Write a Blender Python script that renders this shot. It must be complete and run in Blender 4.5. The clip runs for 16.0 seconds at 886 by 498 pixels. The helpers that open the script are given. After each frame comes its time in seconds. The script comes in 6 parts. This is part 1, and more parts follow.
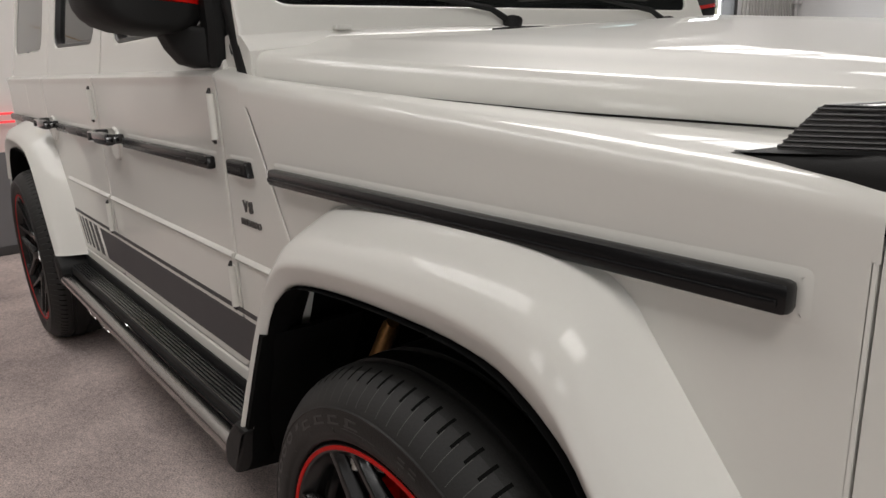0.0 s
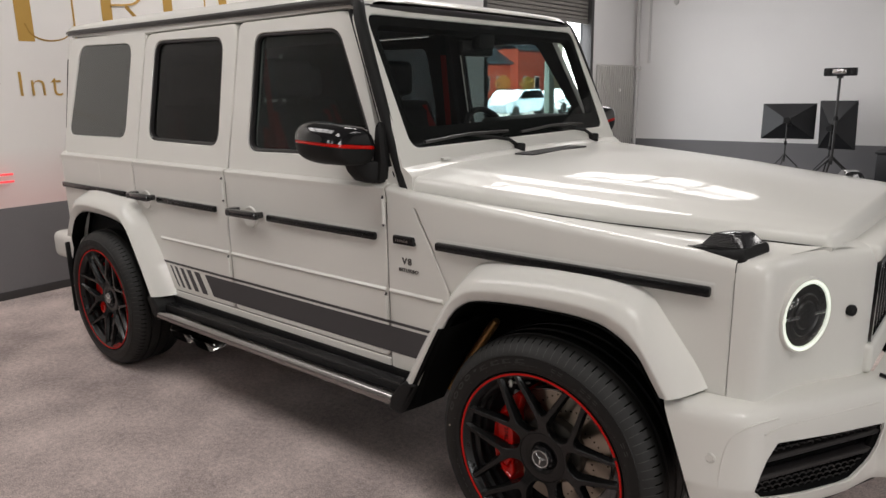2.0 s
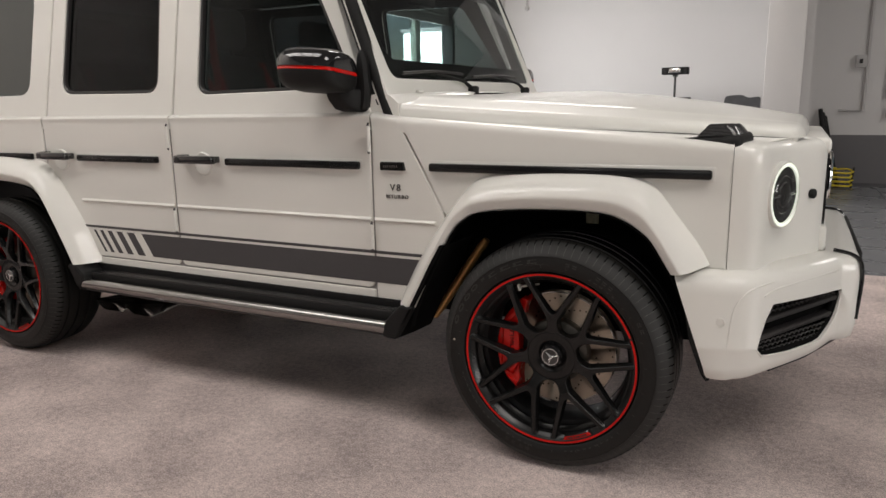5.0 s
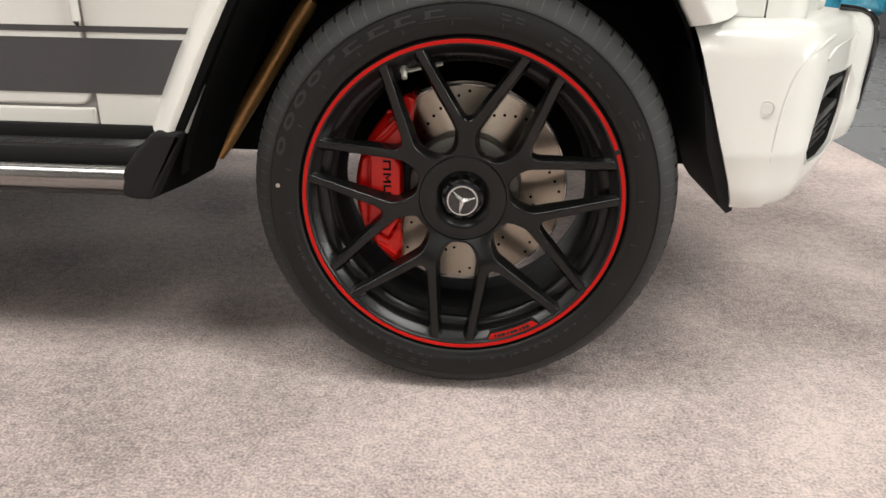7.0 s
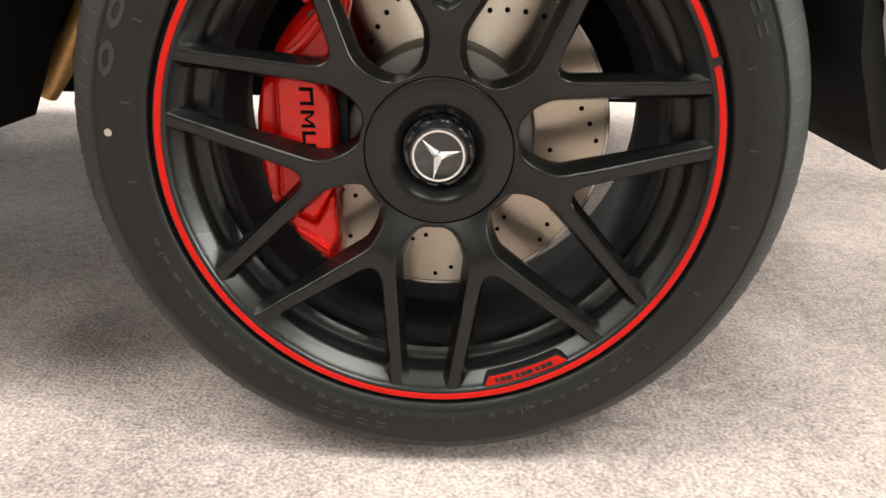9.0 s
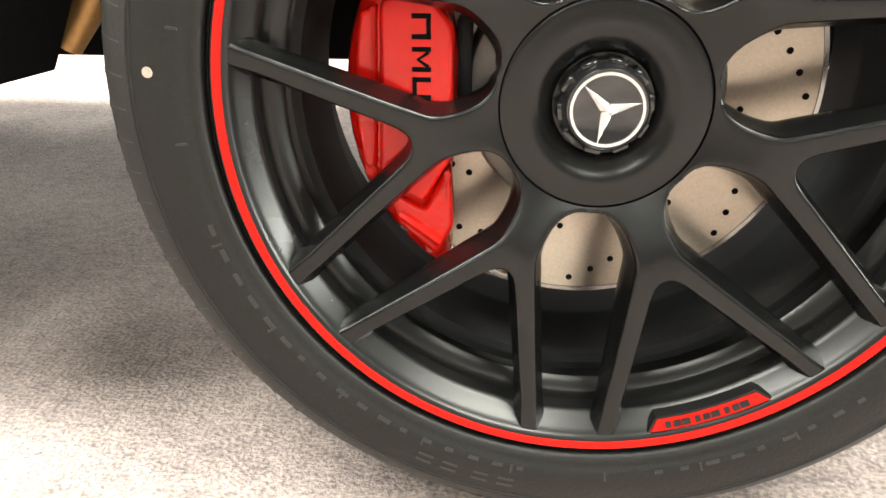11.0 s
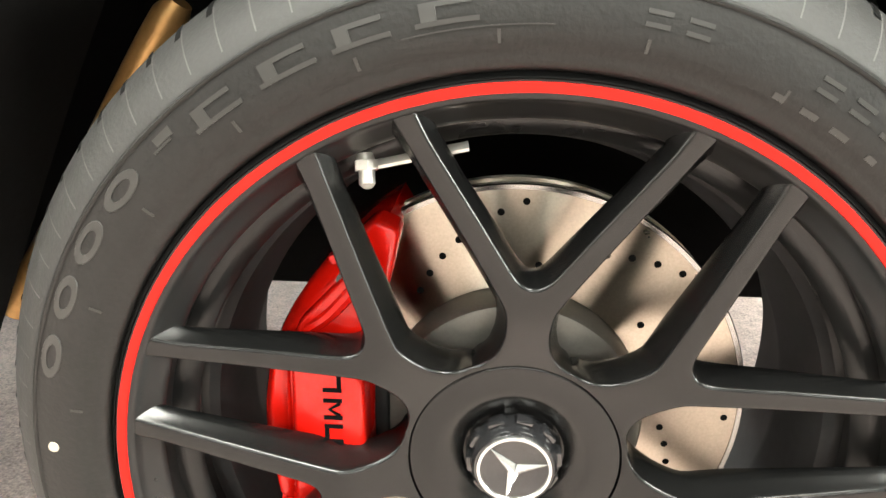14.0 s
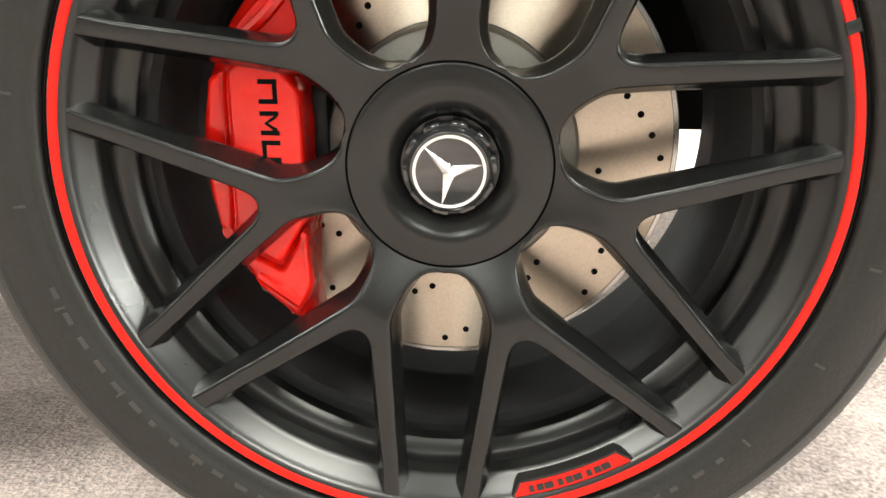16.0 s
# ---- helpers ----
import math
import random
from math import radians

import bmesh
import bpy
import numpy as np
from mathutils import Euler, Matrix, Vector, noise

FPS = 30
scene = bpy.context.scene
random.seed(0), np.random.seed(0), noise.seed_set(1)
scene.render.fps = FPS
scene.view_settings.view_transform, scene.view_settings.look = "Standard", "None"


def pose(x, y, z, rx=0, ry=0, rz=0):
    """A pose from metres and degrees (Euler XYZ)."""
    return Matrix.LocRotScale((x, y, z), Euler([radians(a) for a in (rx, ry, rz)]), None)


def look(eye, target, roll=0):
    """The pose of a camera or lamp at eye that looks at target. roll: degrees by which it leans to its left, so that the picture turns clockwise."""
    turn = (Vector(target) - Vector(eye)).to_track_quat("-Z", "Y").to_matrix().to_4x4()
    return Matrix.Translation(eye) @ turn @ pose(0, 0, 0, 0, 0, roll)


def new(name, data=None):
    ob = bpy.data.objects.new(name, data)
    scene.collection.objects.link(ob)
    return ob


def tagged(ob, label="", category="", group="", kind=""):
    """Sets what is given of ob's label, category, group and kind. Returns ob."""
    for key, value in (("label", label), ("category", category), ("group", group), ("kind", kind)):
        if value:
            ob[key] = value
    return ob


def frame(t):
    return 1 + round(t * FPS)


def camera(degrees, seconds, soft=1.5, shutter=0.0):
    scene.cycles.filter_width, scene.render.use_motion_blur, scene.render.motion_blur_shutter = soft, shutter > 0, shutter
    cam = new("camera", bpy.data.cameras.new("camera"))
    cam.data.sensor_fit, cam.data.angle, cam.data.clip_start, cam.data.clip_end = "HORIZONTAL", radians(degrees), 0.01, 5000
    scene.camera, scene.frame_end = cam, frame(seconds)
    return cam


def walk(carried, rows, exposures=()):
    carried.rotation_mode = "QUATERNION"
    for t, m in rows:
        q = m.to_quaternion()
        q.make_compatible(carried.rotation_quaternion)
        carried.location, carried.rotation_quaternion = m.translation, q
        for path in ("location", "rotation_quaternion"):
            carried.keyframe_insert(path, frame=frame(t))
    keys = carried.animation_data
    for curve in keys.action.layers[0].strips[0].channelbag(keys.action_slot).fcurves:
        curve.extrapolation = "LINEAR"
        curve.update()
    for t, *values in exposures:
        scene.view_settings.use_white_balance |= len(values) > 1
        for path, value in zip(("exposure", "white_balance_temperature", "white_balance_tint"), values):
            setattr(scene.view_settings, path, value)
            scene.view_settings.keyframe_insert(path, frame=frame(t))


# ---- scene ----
cam = camera(65.1, 16.0)
PATH = [
    (0, (0.697, -0.458, 1.194), (-0.818, 0.736, 0.664), -2.4),
    (0.5, (0.699, -0.617, 1.287), (-0.826, 0.566, 0.761), -2.0),
    (1, (0.824, -0.944, 1.367), (-0.645, 0.31, 0.849), -1.9),
    (1.5, (0.93, -1.31, 1.472), (-0.398, 0.092, 0.95), -1.9),
    (2, (1.039, -1.703, 1.534), (-0.208, -0.207, 1.08), -1.1),
    (2.5, (1.094, -2.014, 1.571), (-0.103, -0.463, 1.17), -1.1),
    (3, (1.101, -2.223, 1.527), (-0.014, -0.604, 1.158), -1.0),
    (3.2, (1.092, -2.265, 1.503), (0.029, -0.611, 1.14), -1.0),
    (5.3, (0.552, -2.005, 1.162), (-0.246, -0.226, 0.715), -0.6),
    (5.5, (0.47, -1.893, 1.112), (-0.242, -0.104, 0.573), -0.5),
    (6, (0.265, -1.671, 0.931), (-0.139, 0.163, 0.243), 0.5),
    (6.5, (0.121, -1.445, 0.846), (-0.092, 0.404, 0.113), 0.8),
    (7, (0.043, -1.221, 0.789), (-0.074, 0.628, 0.037), 1.0),
    (7.5, (0.024, -1.056, 0.686), (-0.058, 0.786, -0.087), 0.9),
    (8, (0.018, -0.912, 0.63), (-0.03, 0.923, -0.163), 0.8),
    (8.2, (0.019, -0.865, 0.622), (-0.011, 0.961, -0.192), 0.9),
    (10.3, (0.014, -0.576, 0.518), (-0.044, 1.257, -0.28), 1.0),
    (10.5, (-0.001, -0.561, 0.502), (-0.077, 1.272, -0.295), 0.9),
    (11, (-0.093, -0.528, 0.502), (-0.199, 1.303, -0.296), 0.4),
    (11.5, (-0.157, -0.471, 0.543), (-0.252, 1.341, -0.299), 0.7),
    (12, (-0.161, -0.443, 0.587), (-0.285, 1.398, -0.183), 0.7),
    (12.5, (-0.16, -0.423, 0.636), (-0.288, 1.432, -0.101), 0.7),
    (13, (-0.142, -0.417, 0.688), (-0.274, 1.445, -0.031), 0.7),
    (13.5, (-0.097, -0.427, 0.72), (-0.226, 1.446, 0.032), 0.7),
    (14, (-0.027, -0.447, 0.718), (-0.149, 1.442, 0.072), 0.6),
    (14.5, (0.018, -0.475, 0.687), (-0.07, 1.425, 0.068), 0.6),
    (15, (0.019, -0.496, 0.614), (-0.055, 1.407, 0.003), 0.5),
    (15.5, (0.016, -0.509, 0.552), (-0.044, 1.389, -0.075), 0.5),
    (16, (0.013, -0.523, 0.502), (-0.05, 1.373, -0.13), 0.5),
]
EXPOSURES = [(0, -1.34, 6550, 11), (1.5, -1.28, 6550, 12), (3, -1.22, 6600, 12), (5.3, -0.96, 6700, 12), (6, -0.68, 6650, 10), (7, -0.16, 6550, 7), (8, 0.18, 6550, 5), (10.3, 1.02, 6750, 2), (14, 1.96, 6700, 1), (16, 1.46, 6700, 1)]
walk(cam, [(t, look(eye, target, roll)) for t, eye, target, roll in PATH], EXPOSURES)

# ---- world and light ----
world = bpy.data.worlds.new("sky")
scene.world = world
world.use_nodes = True
wn = world.node_tree
sky = wn.nodes.new("ShaderNodeTexSky")
sky.sky_type, sky.sun_disc = "NISHITA", False
sky.sun_elevation, sky.sun_rotation = radians(38), radians(-70)
wn.nodes["Background"].inputs["Strength"].default_value = 0.15
wn.links.new(sky.outputs["Color"], wn.nodes["Background"].inputs["Color"])
sun_data = bpy.data.lights.new("sun", "SUN")
sun_data.energy, sun_data.angle, sun_data.color = 1.2, radians(12), (1.0, 0.96, 0.9)
sun = new("sun", sun_data)
sun.matrix_world = look((-20, 4, 16), (0, 4, 0))


def area_light(name, m, sx, sy, watts, color=(1, 1, 1)):
    data = bpy.data.lights.new(name, "AREA")
    data.shape, data.size, data.size_y, data.energy, data.color = "RECTANGLE", sx, sy, watts, color
    ob = new(name, data)
    ob.matrix_world = m
    return ob


CEIL = 4.3
# Out of view; set by reflections, the last added to brighten the far right.
SKYLIGHTS = [(-4.7, -0.7, -2.3, -0.7, 225), (1.2, 3.6, -2.3, -0.7, 225), (-3.6, -0.7, 2.0, 4.0, 400), (-4.5, -1.2, 6.6, 9.0, 230), (3.6, 6.3, 5.5, 7.2, 190)]      # x range, y range, watts
for x0, x1, y0, y1, watts in SKYLIGHTS:
    middle = ((x0 + x1) / 2, (y0 + y1) / 2)
    area_light("skylight_glow", look((*middle, CEIL + 0.1), (*middle, 0)), x1 - x0 - 0.1, y1 - y0 - 0.1, watts, (1.0, 0.965, 0.92))
FRONT_FILL_WINDOWS = [(-2.0, -0.6), (1.3, 2.9)]      # x range of two unseen windows, added high in the front wall for wheel highlights
for x0, x1 in FRONT_FILL_WINDOWS:
    area_light("window_glow", look(((x0 + x1) / 2, -7.56, 3.55), ((x0 + x1) / 2, 0, 1.0)), x1 - x0 - 0.1, 1.1, 52, (1.0, 0.97, 0.93))
# Added fill lamp over the yard, only there to brighten the houses outside.
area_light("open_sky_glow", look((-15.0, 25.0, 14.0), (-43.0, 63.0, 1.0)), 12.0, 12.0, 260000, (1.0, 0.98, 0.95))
RIGHT_FILL_WINDOW = (-4.2, 0.4, 0.95, 3.1)      # y range and z range of an unseen window, added to light the car's nose
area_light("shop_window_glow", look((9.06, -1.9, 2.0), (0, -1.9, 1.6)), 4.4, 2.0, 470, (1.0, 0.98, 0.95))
area_light("gate_glow", look((-5.1, 7.9, 1.35), (0, 7.9, 1.2)), 3.0, 2.4, 330, (0.94, 0.98, 1.0))


# ---- materials ----
def material(name, color, rough=0.5, metal=0.0, vary=0.08, scale=6.0, fine=120.0, bump=0.0, coat=0.0, spec=0.5, rvary=0.06):
    m = bpy.data.materials.new(name)
    m.use_nodes = True
    n, k = m.node_tree.nodes, m.node_tree.links
    b = n["Principled BSDF"]
    b.inputs["Roughness"].default_value, b.inputs["Metallic"].default_value = rough, metal
    b.inputs["Coat Weight"].default_value, b.inputs["Coat Roughness"].default_value = coat, 0.04
    b.inputs["Specular IOR Level"].default_value = spec
    geo = n.new("ShaderNodeTexCoord")
    big, small = n.new("ShaderNodeTexNoise"), n.new("ShaderNodeTexNoise")
    big.inputs["Scale"].default_value, small.inputs["Scale"].default_value = scale, fine
    big.inputs["Detail"].default_value = 5
    for t in (big, small):
        k.new(geo.outputs["Object"], t.inputs["Vector"])
    add = n.new("ShaderNodeMath")
    add.operation = "ADD"
    k.new(big.outputs["Fac"], add.inputs[0])
    k.new(small.outputs["Fac"], add.inputs[1])
    span = n.new("ShaderNodeMapRange")
    span.inputs["From Min"].default_value, span.inputs["From Max"].default_value = 0.6, 1.4
    span.inputs["To Min"].default_value, span.inputs["To Max"].default_value = 1 - vary, 1 + vary
    k.new(add.outputs[0], span.inputs["Value"])
    mul = n.new("ShaderNodeVectorMath")
    mul.operation = "MULTIPLY"
    mul.inputs[0].default_value = color[:3]
    k.new(span.outputs[0], mul.inputs[1])
    k.new(mul.outputs[0], b.inputs["Base Color"])
    rr = n.new("ShaderNodeMapRange")
    rr.inputs["To Min"].default_value, rr.inputs["To Max"].default_value = max(0.02, rough - rvary), min(1, rough + rvary)
    k.new(big.outputs["Fac"], rr.inputs["Value"])
    k.new(rr.outputs[0], b.inputs["Roughness"])
    if bump:
        bm_ = n.new("ShaderNodeBump")
        bm_.inputs["Strength"].default_value, bm_.inputs["Distance"].default_value = bump, 0.004
        k.new(small.outputs["Fac"], bm_.inputs["Height"])
        k.new(bm_.outputs[0], b.inputs["Normal"])
    return m


def glass_material(name, tint, gloss_rough=0.02, least=0.022):
    m = bpy.data.materials.new(name)
    m.use_nodes = True
    n, k = m.node_tree.nodes, m.node_tree.links
    n.remove(n["Principled BSDF"])
    see, shine, mix, fr = n.new("ShaderNodeBsdfTransparent"), n.new("ShaderNodeBsdfGlossy"), n.new("ShaderNodeMixShader"), n.new("ShaderNodeLayerWeight")
    see.inputs["Color"].default_value = (*tint, 1)
    shine.inputs["Roughness"].default_value = gloss_rough
    fr.inputs["Blend"].default_value = 0.5
    power, scale = n.new("ShaderNodeMath"), n.new("ShaderNodeMath")
    power.operation, scale.operation = "POWER", "MULTIPLY_ADD"
    power.inputs[1].default_value, scale.inputs[1].default_value, scale.inputs[2].default_value = 5.0, 0.92, least
    k.new(fr.outputs["Facing"], power.inputs[0])
    k.new(power.outputs[0], scale.inputs[0])
    k.new(scale.outputs[0], mix.inputs[0])
    k.new(see.outputs[0], mix.inputs[1])
    k.new(shine.outputs[0], mix.inputs[2])
    k.new(mix.outputs[0], n["Material Output"].inputs["Surface"])
    return m


def glow_material(name, color, strength):
    m = bpy.data.materials.new(name)
    m.use_nodes = True
    b = m.node_tree.nodes["Principled BSDF"]
    b.inputs["Base Color"].default_value = (*color, 1)
    b.inputs["Emission Color"].default_value = (*color, 1)
    b.inputs["Emission Strength"].default_value = strength
    return m


def carpet_material():
    m = material("carpet", (0.30, 0.265, 0.255), 0.95, vary=0.0, spec=0.1)
    n, k = m.node_tree.nodes, m.node_tree.links
    b = n["Principled BSDF"]
    for link in list(b.inputs["Base Color"].links) + list(b.inputs["Normal"].links):
        k.remove(link)
    geo = n.new("ShaderNodeTexCoord")
    cloud, tuft, fibre = (n.new("ShaderNodeTexNoise") for _ in range(3))
    for t, s, d in ((cloud, 2.1, 5.0), (tuft, 42.0, 6.0), (fibre, 180.0, 4.0)):
        t.inputs["Scale"].default_value, t.inputs["Detail"].default_value = s, d
        k.new(geo.outputs["Object"], t.inputs["Vector"])
    ramp = n.new("ShaderNodeValToRGB")
    ramp.color_ramp.elements[0].position, ramp.color_ramp.elements[1].position = 0.36, 0.66
    ramp.color_ramp.elements[0].color, ramp.color_ramp.elements[1].color = (0.30, 0.250, 0.240, 1), (0.79, 0.665, 0.622, 1)
    mixf = n.new("ShaderNodeMath")
    mixf.operation = "MULTIPLY_ADD"
    mixf.inputs[1].default_value, mixf.inputs[2].default_value = 0.54, -0.265
    k.new(cloud.outputs["Fac"], mixf.inputs[0])
    addf = n.new("ShaderNodeMath")
    addf.operation = "MULTIPLY_ADD"
    tuft.inputs["Roughness"].default_value = 0.62
    addf.inputs[1].default_value = 0.38
    k.new(tuft.outputs["Fac"], addf.inputs[0])
    k.new(mixf.outputs[0], addf.inputs[2])
    addg = n.new("ShaderNodeMath")
    addg.operation = "MULTIPLY_ADD"
    addg.inputs[1].default_value = 0.62
    k.new(fibre.outputs["Fac"], addg.inputs[0])
    k.new(addf.outputs[0], addg.inputs[2])
    k.new(addg.outputs[0], ramp.inputs[0])
    k.new(ramp.outputs[0], b.inputs["Base Color"])
    bump = n.new("ShaderNodeBump")
    bump.inputs["Strength"].default_value, bump.inputs["Distance"].default_value = 0.9, 0.006
    hsum = n.new("ShaderNodeMath")
    hsum.operation = "ADD"
    k.new(tuft.outputs["Fac"], hsum.inputs[0])
    k.new(fibre.outputs["Fac"], hsum.inputs[1])
    k.new(hsum.outputs[0], bump.inputs["Height"])
    k.new(bump.outputs[0], b.inputs["Normal"])
    return m


def banner_material():
    """White printed wall, whose lower part runs into a pale pink print above the grey dado."""
    m = material("printed_wall", (0.80, 0.775, 0.75), 0.55, vary=0.015)
    n, k = m.node_tree.nodes, m.node_tree.links
    b = n["Principled BSDF"]
    src = b.inputs["Base Color"].links[0].from_socket
    geo, sep = n.new("ShaderNodeTexCoord"), n.new("ShaderNodeSeparateXYZ")
    k.new(geo.outputs["Object"], sep.inputs[0])
    ramp = n.new("ShaderNodeMapRange")
    ramp.inputs["From Min"].default_value, ramp.inputs["From Max"].default_value = 0.75, 1.15
    ramp.inputs["To Min"].default_value, ramp.inputs["To Max"].default_value = 0.65, 0.0
    k.new(sep.outputs["Z"], ramp.inputs["Value"])
    mix = n.new("ShaderNodeMixRGB")
    mix.inputs["Color2"].default_value = (0.78, 0.52, 0.50, 1)
    k.new(ramp.outputs[0], mix.inputs["Fac"])
    k.new(src, mix.inputs["Color1"])
    k.new(mix.outputs[0], b.inputs["Base Color"])
    return m


PAINT = material("white_car_paint", (0.755, 0.745, 0.700), 0.42, vary=0.006, coat=0.62, spec=0.25, rvary=0.004)
BLACK_GLOSS = material("black_gloss", (0.012, 0.012, 0.013), 0.12, vary=0.1, coat=0.6)
STRIP_BLACK = material("rub_strip_black", (0.006, 0.006, 0.0065), 0.26, vary=0.1, spec=0.34)
BLACK_PLASTIC = material("black_plastic", (0.010, 0.010, 0.010), 0.55, vary=0.15, bump=0.12, fine=900, spec=0.24)
GREY_JOINT = material("joint_grey", (0.26, 0.25, 0.24), 0.8)
BADGE_GREY = material("badge_grey", (0.13, 0.125, 0.12), 0.35, metal=0.6)
BLACK_TRIM = material("black_trim", (0.022, 0.02, 0.02), 0.38, vary=0.12)
DARK = material("dark_underbody", (0.004, 0.004, 0.004), 0.9, vary=0.3, spec=0.1)
SATIN = material("satin_black_wheel", (0.0040, 0.0040, 0.0040), 0.25, metal=0.0, vary=0.15, fine=900, bump=0.02, spec=0.42, rvary=0.03)
BARREL = material("wheel_barrel", (0.008, 0.008, 0.008), 0.29, metal=0.0, vary=0.1, fine=500, spec=0.38)
DRUM_GREY = material("rim_drum_grey", (0.022, 0.022, 0.023), 0.62, metal=0.2, vary=0.2, spec=0.3)
HAT = material("machined_hat", (0.17, 0.16, 0.142), 0.42, metal=0.6, vary=0.1, scale=40, fine=400)
STAR = material("bright_emblem", (0.72, 0.72, 0.71), 0.24, metal=0.9, vary=0.06, fine=300)
RED_PAINT = material("red_ring_paint", (0.50, 0.009, 0.006), 0.55, vary=0.04, spec=0.15)
CALIPER_RED = material("caliper_red", (0.62, 0.006, 0.003), 0.26, vary=0.05, coat=0.3, spec=0.3)
RUBBER = material("tyre_rubber", (0.0080, 0.0077, 0.0071), 0.48, vary=0.30, scale=7, fine=260, bump=0.12, spec=0.33, rvary=0.12)
SHOULDER_RUBBER = material("pale_shoulder_rubber", (0.0155, 0.0152, 0.0145), 0.6, vary=0.25, scale=14, fine=300, bump=0.1, spec=0.4)
ZINC = material("zinc_plate", (0.60, 0.59, 0.55), 0.36, metal=0.7, vary=0.1)
RUBBER_MARK = material("raised_rubber", (0.0215, 0.0207, 0.0192), 0.42, vary=0.15, spec=0.5)
SIPE = material("tyre_sipe", (0.075, 0.073, 0.070), 0.8, vary=0.2)
GROOVE = material("tyre_groove", (0.005, 0.005, 0.005), 0.9, spec=0.06)
DISC = material("brake_disc", (0.48, 0.42, 0.345), 0.30, metal=1.0, vary=0.12, scale=14, fine=500)
dn = DISC.node_tree
tan = dn.nodes.new("ShaderNodeTangent")
tan.direction_type, tan.axis = "RADIAL", "Y"
dn.links.new(tan.outputs[0], dn.nodes["Principled BSDF"].inputs["Tangent"])
dn.nodes["Principled BSDF"].inputs["Anisotropic"].default_value = 1.0
dn.nodes["Principled BSDF"].inputs["Anisotropic Rotation"].default_value = 0.25
TIP = material("polished_tip", (0.85, 0.84, 0.83), 0.12, metal=1.0, vary=0.05)
CHROME = material("chrome", (0.78, 0.77, 0.76), 0.10, metal=1.0, vary=0.03)
STEEL = material("brushed_steel", (0.32, 0.31, 0.30), 0.22, metal=1.0, vary=0.08)
BRONZE = material("bronze_pipe", (0.42, 0.24, 0.09), 0.38, metal=0.7, vary=0.2)
STRIPE = material("matt_grey_decal", (0.060, 0.057, 0.060), 0.55, vary=0.06)
WHITE_MARK = material("white_mark", (0.75, 0.74, 0.70), 0.7)
CHALK = material("beige_paint_dot", (0.36, 0.315, 0.26), 0.8, vary=0.2, scale=60)
LEATHER = material("black_leather", (0.009, 0.0095, 0.0105), 0.5, vary=0.2, bump=0.1, fine=300)
DASH = material("dashboard_skin", (0.045, 0.050, 0.050), 0.6, vary=0.15, bump=0.1, fine=300)
LEATHER_RED = material("red_leather", (0.30, 0.012, 0.010), 0.5, vary=0.12, bump=0.1, fine=300)
GLASS = glass_material("clear_glass", (0.90, 0.92, 0.91))
SCREEN_GLASS = glass_material("windscreen_glass", (0.86, 0.90, 0.89), 0.02, 0.06)
GLASS_TINT = glass_material("tinted_glass", (0.48, 0.54, 0.54))
PRIVACY = material("privacy_film_glass", (0.045, 0.050, 0.046), 0.12, vary=0.05, spec=0.6)
GLASS_DARK = glass_material("privacy_glass", (0.20, 0.22, 0.23), 0.03)
LAMP_RING = glow_material("lamp_ring_glow", (0.92, 1.0, 0.86), 1.6)
CLEAR_LENS = material("indicator_lens", (0.020, 0.020, 0.022), 0.12, vary=0.3, coat=0.7)
CARPET = carpet_material()
# Dark greys chosen for the unseen ceiling and walls, to cut bounced light.
CEILING = material("grey_ceiling", (0.16, 0.155, 0.15), 0.85, vary=0.06, scale=1.5)
PLAIN_GREY = material("plain_grey_wall", (0.17, 0.165, 0.16), 0.8, vary=0.05, scale=1.5)
WALL = material("white_wall_paint", (0.72, 0.70, 0.69), 0.75, vary=0.03, scale=1.2, bump=0.08)
BANNER = banner_material()
DADO = material("grey_dado_paint", (0.155, 0.150, 0.155), 0.6, vary=0.06, scale=2)
SKIRT = material("dark_skirting", (0.04, 0.036, 0.036), 0.5)
TILE = material("grey_floor_tile", (0.135, 0.14, 0.15), 0.28, vary=0.12, scale=3, fine=60)
GOLD = material("gold_print", (0.50, 0.30, 0.07), 0.42, vary=0.05, metal=0.2)
RED_NEON = glow_material("red_tube", (1.0, 0.05, 0.06), 1.5)
SHUTTER = material("shutter_slats", (0.20, 0.185, 0.17), 0.45, metal=0.4, vary=0.1)
PIPE = material("painted_pipe", (0.55, 0.53, 0.52), 0.5, vary=0.06)
RADIATOR = material("radiator_enamel", (0.42, 0.40, 0.38), 0.45, vary=0.05)
FABRIC = material("black_fabric", (0.014, 0.014, 0.016), 0.55, vary=0.3, scale=12, bump=0.15)
RUBBER_MAT = material("grey_rubber_mat", (0.075, 0.075, 0.078), 0.7, vary=0.25, scale=10, bump=0.3, fine=200)


# ---- mesh helpers ----
def mirrored(bm):
    """The same mesh on the other flank of the car."""
    for v in bm.verts:
        v.co.y = 2 * YC - v.co.y
    bmesh.ops.reverse_faces(bm, faces=bm.faces)
    return bm


def part(name, bm, mat, parent=None, label="", angle=38, recalc=True):
    if recalc:
        bmesh.ops.recalc_face_normals(bm, faces=bm.faces)
    me = bpy.data.meshes.new(name)
    bm.to_mesh(me)
    bm.free()
    me.materials.append(mat)
    me.shade_smooth()
    me.set_sharp_from_angle(angle=radians(angle))
    ob = new(name, me)
    ob.parent = parent
    if label:
        ob["label"] = label
    return ob


def empty(name, label, category, group="", m=None):
    ob = new(name)
    ob.empty_display_size = 0.1
    if m is not None:
        ob.matrix_world = m
    return tagged(ob, label, category, group)


def area2(p):
    return sum(a[0] * b[1] - b[0] * a[1] for a, b in zip(p, p[1:] + p[:1])) / 2


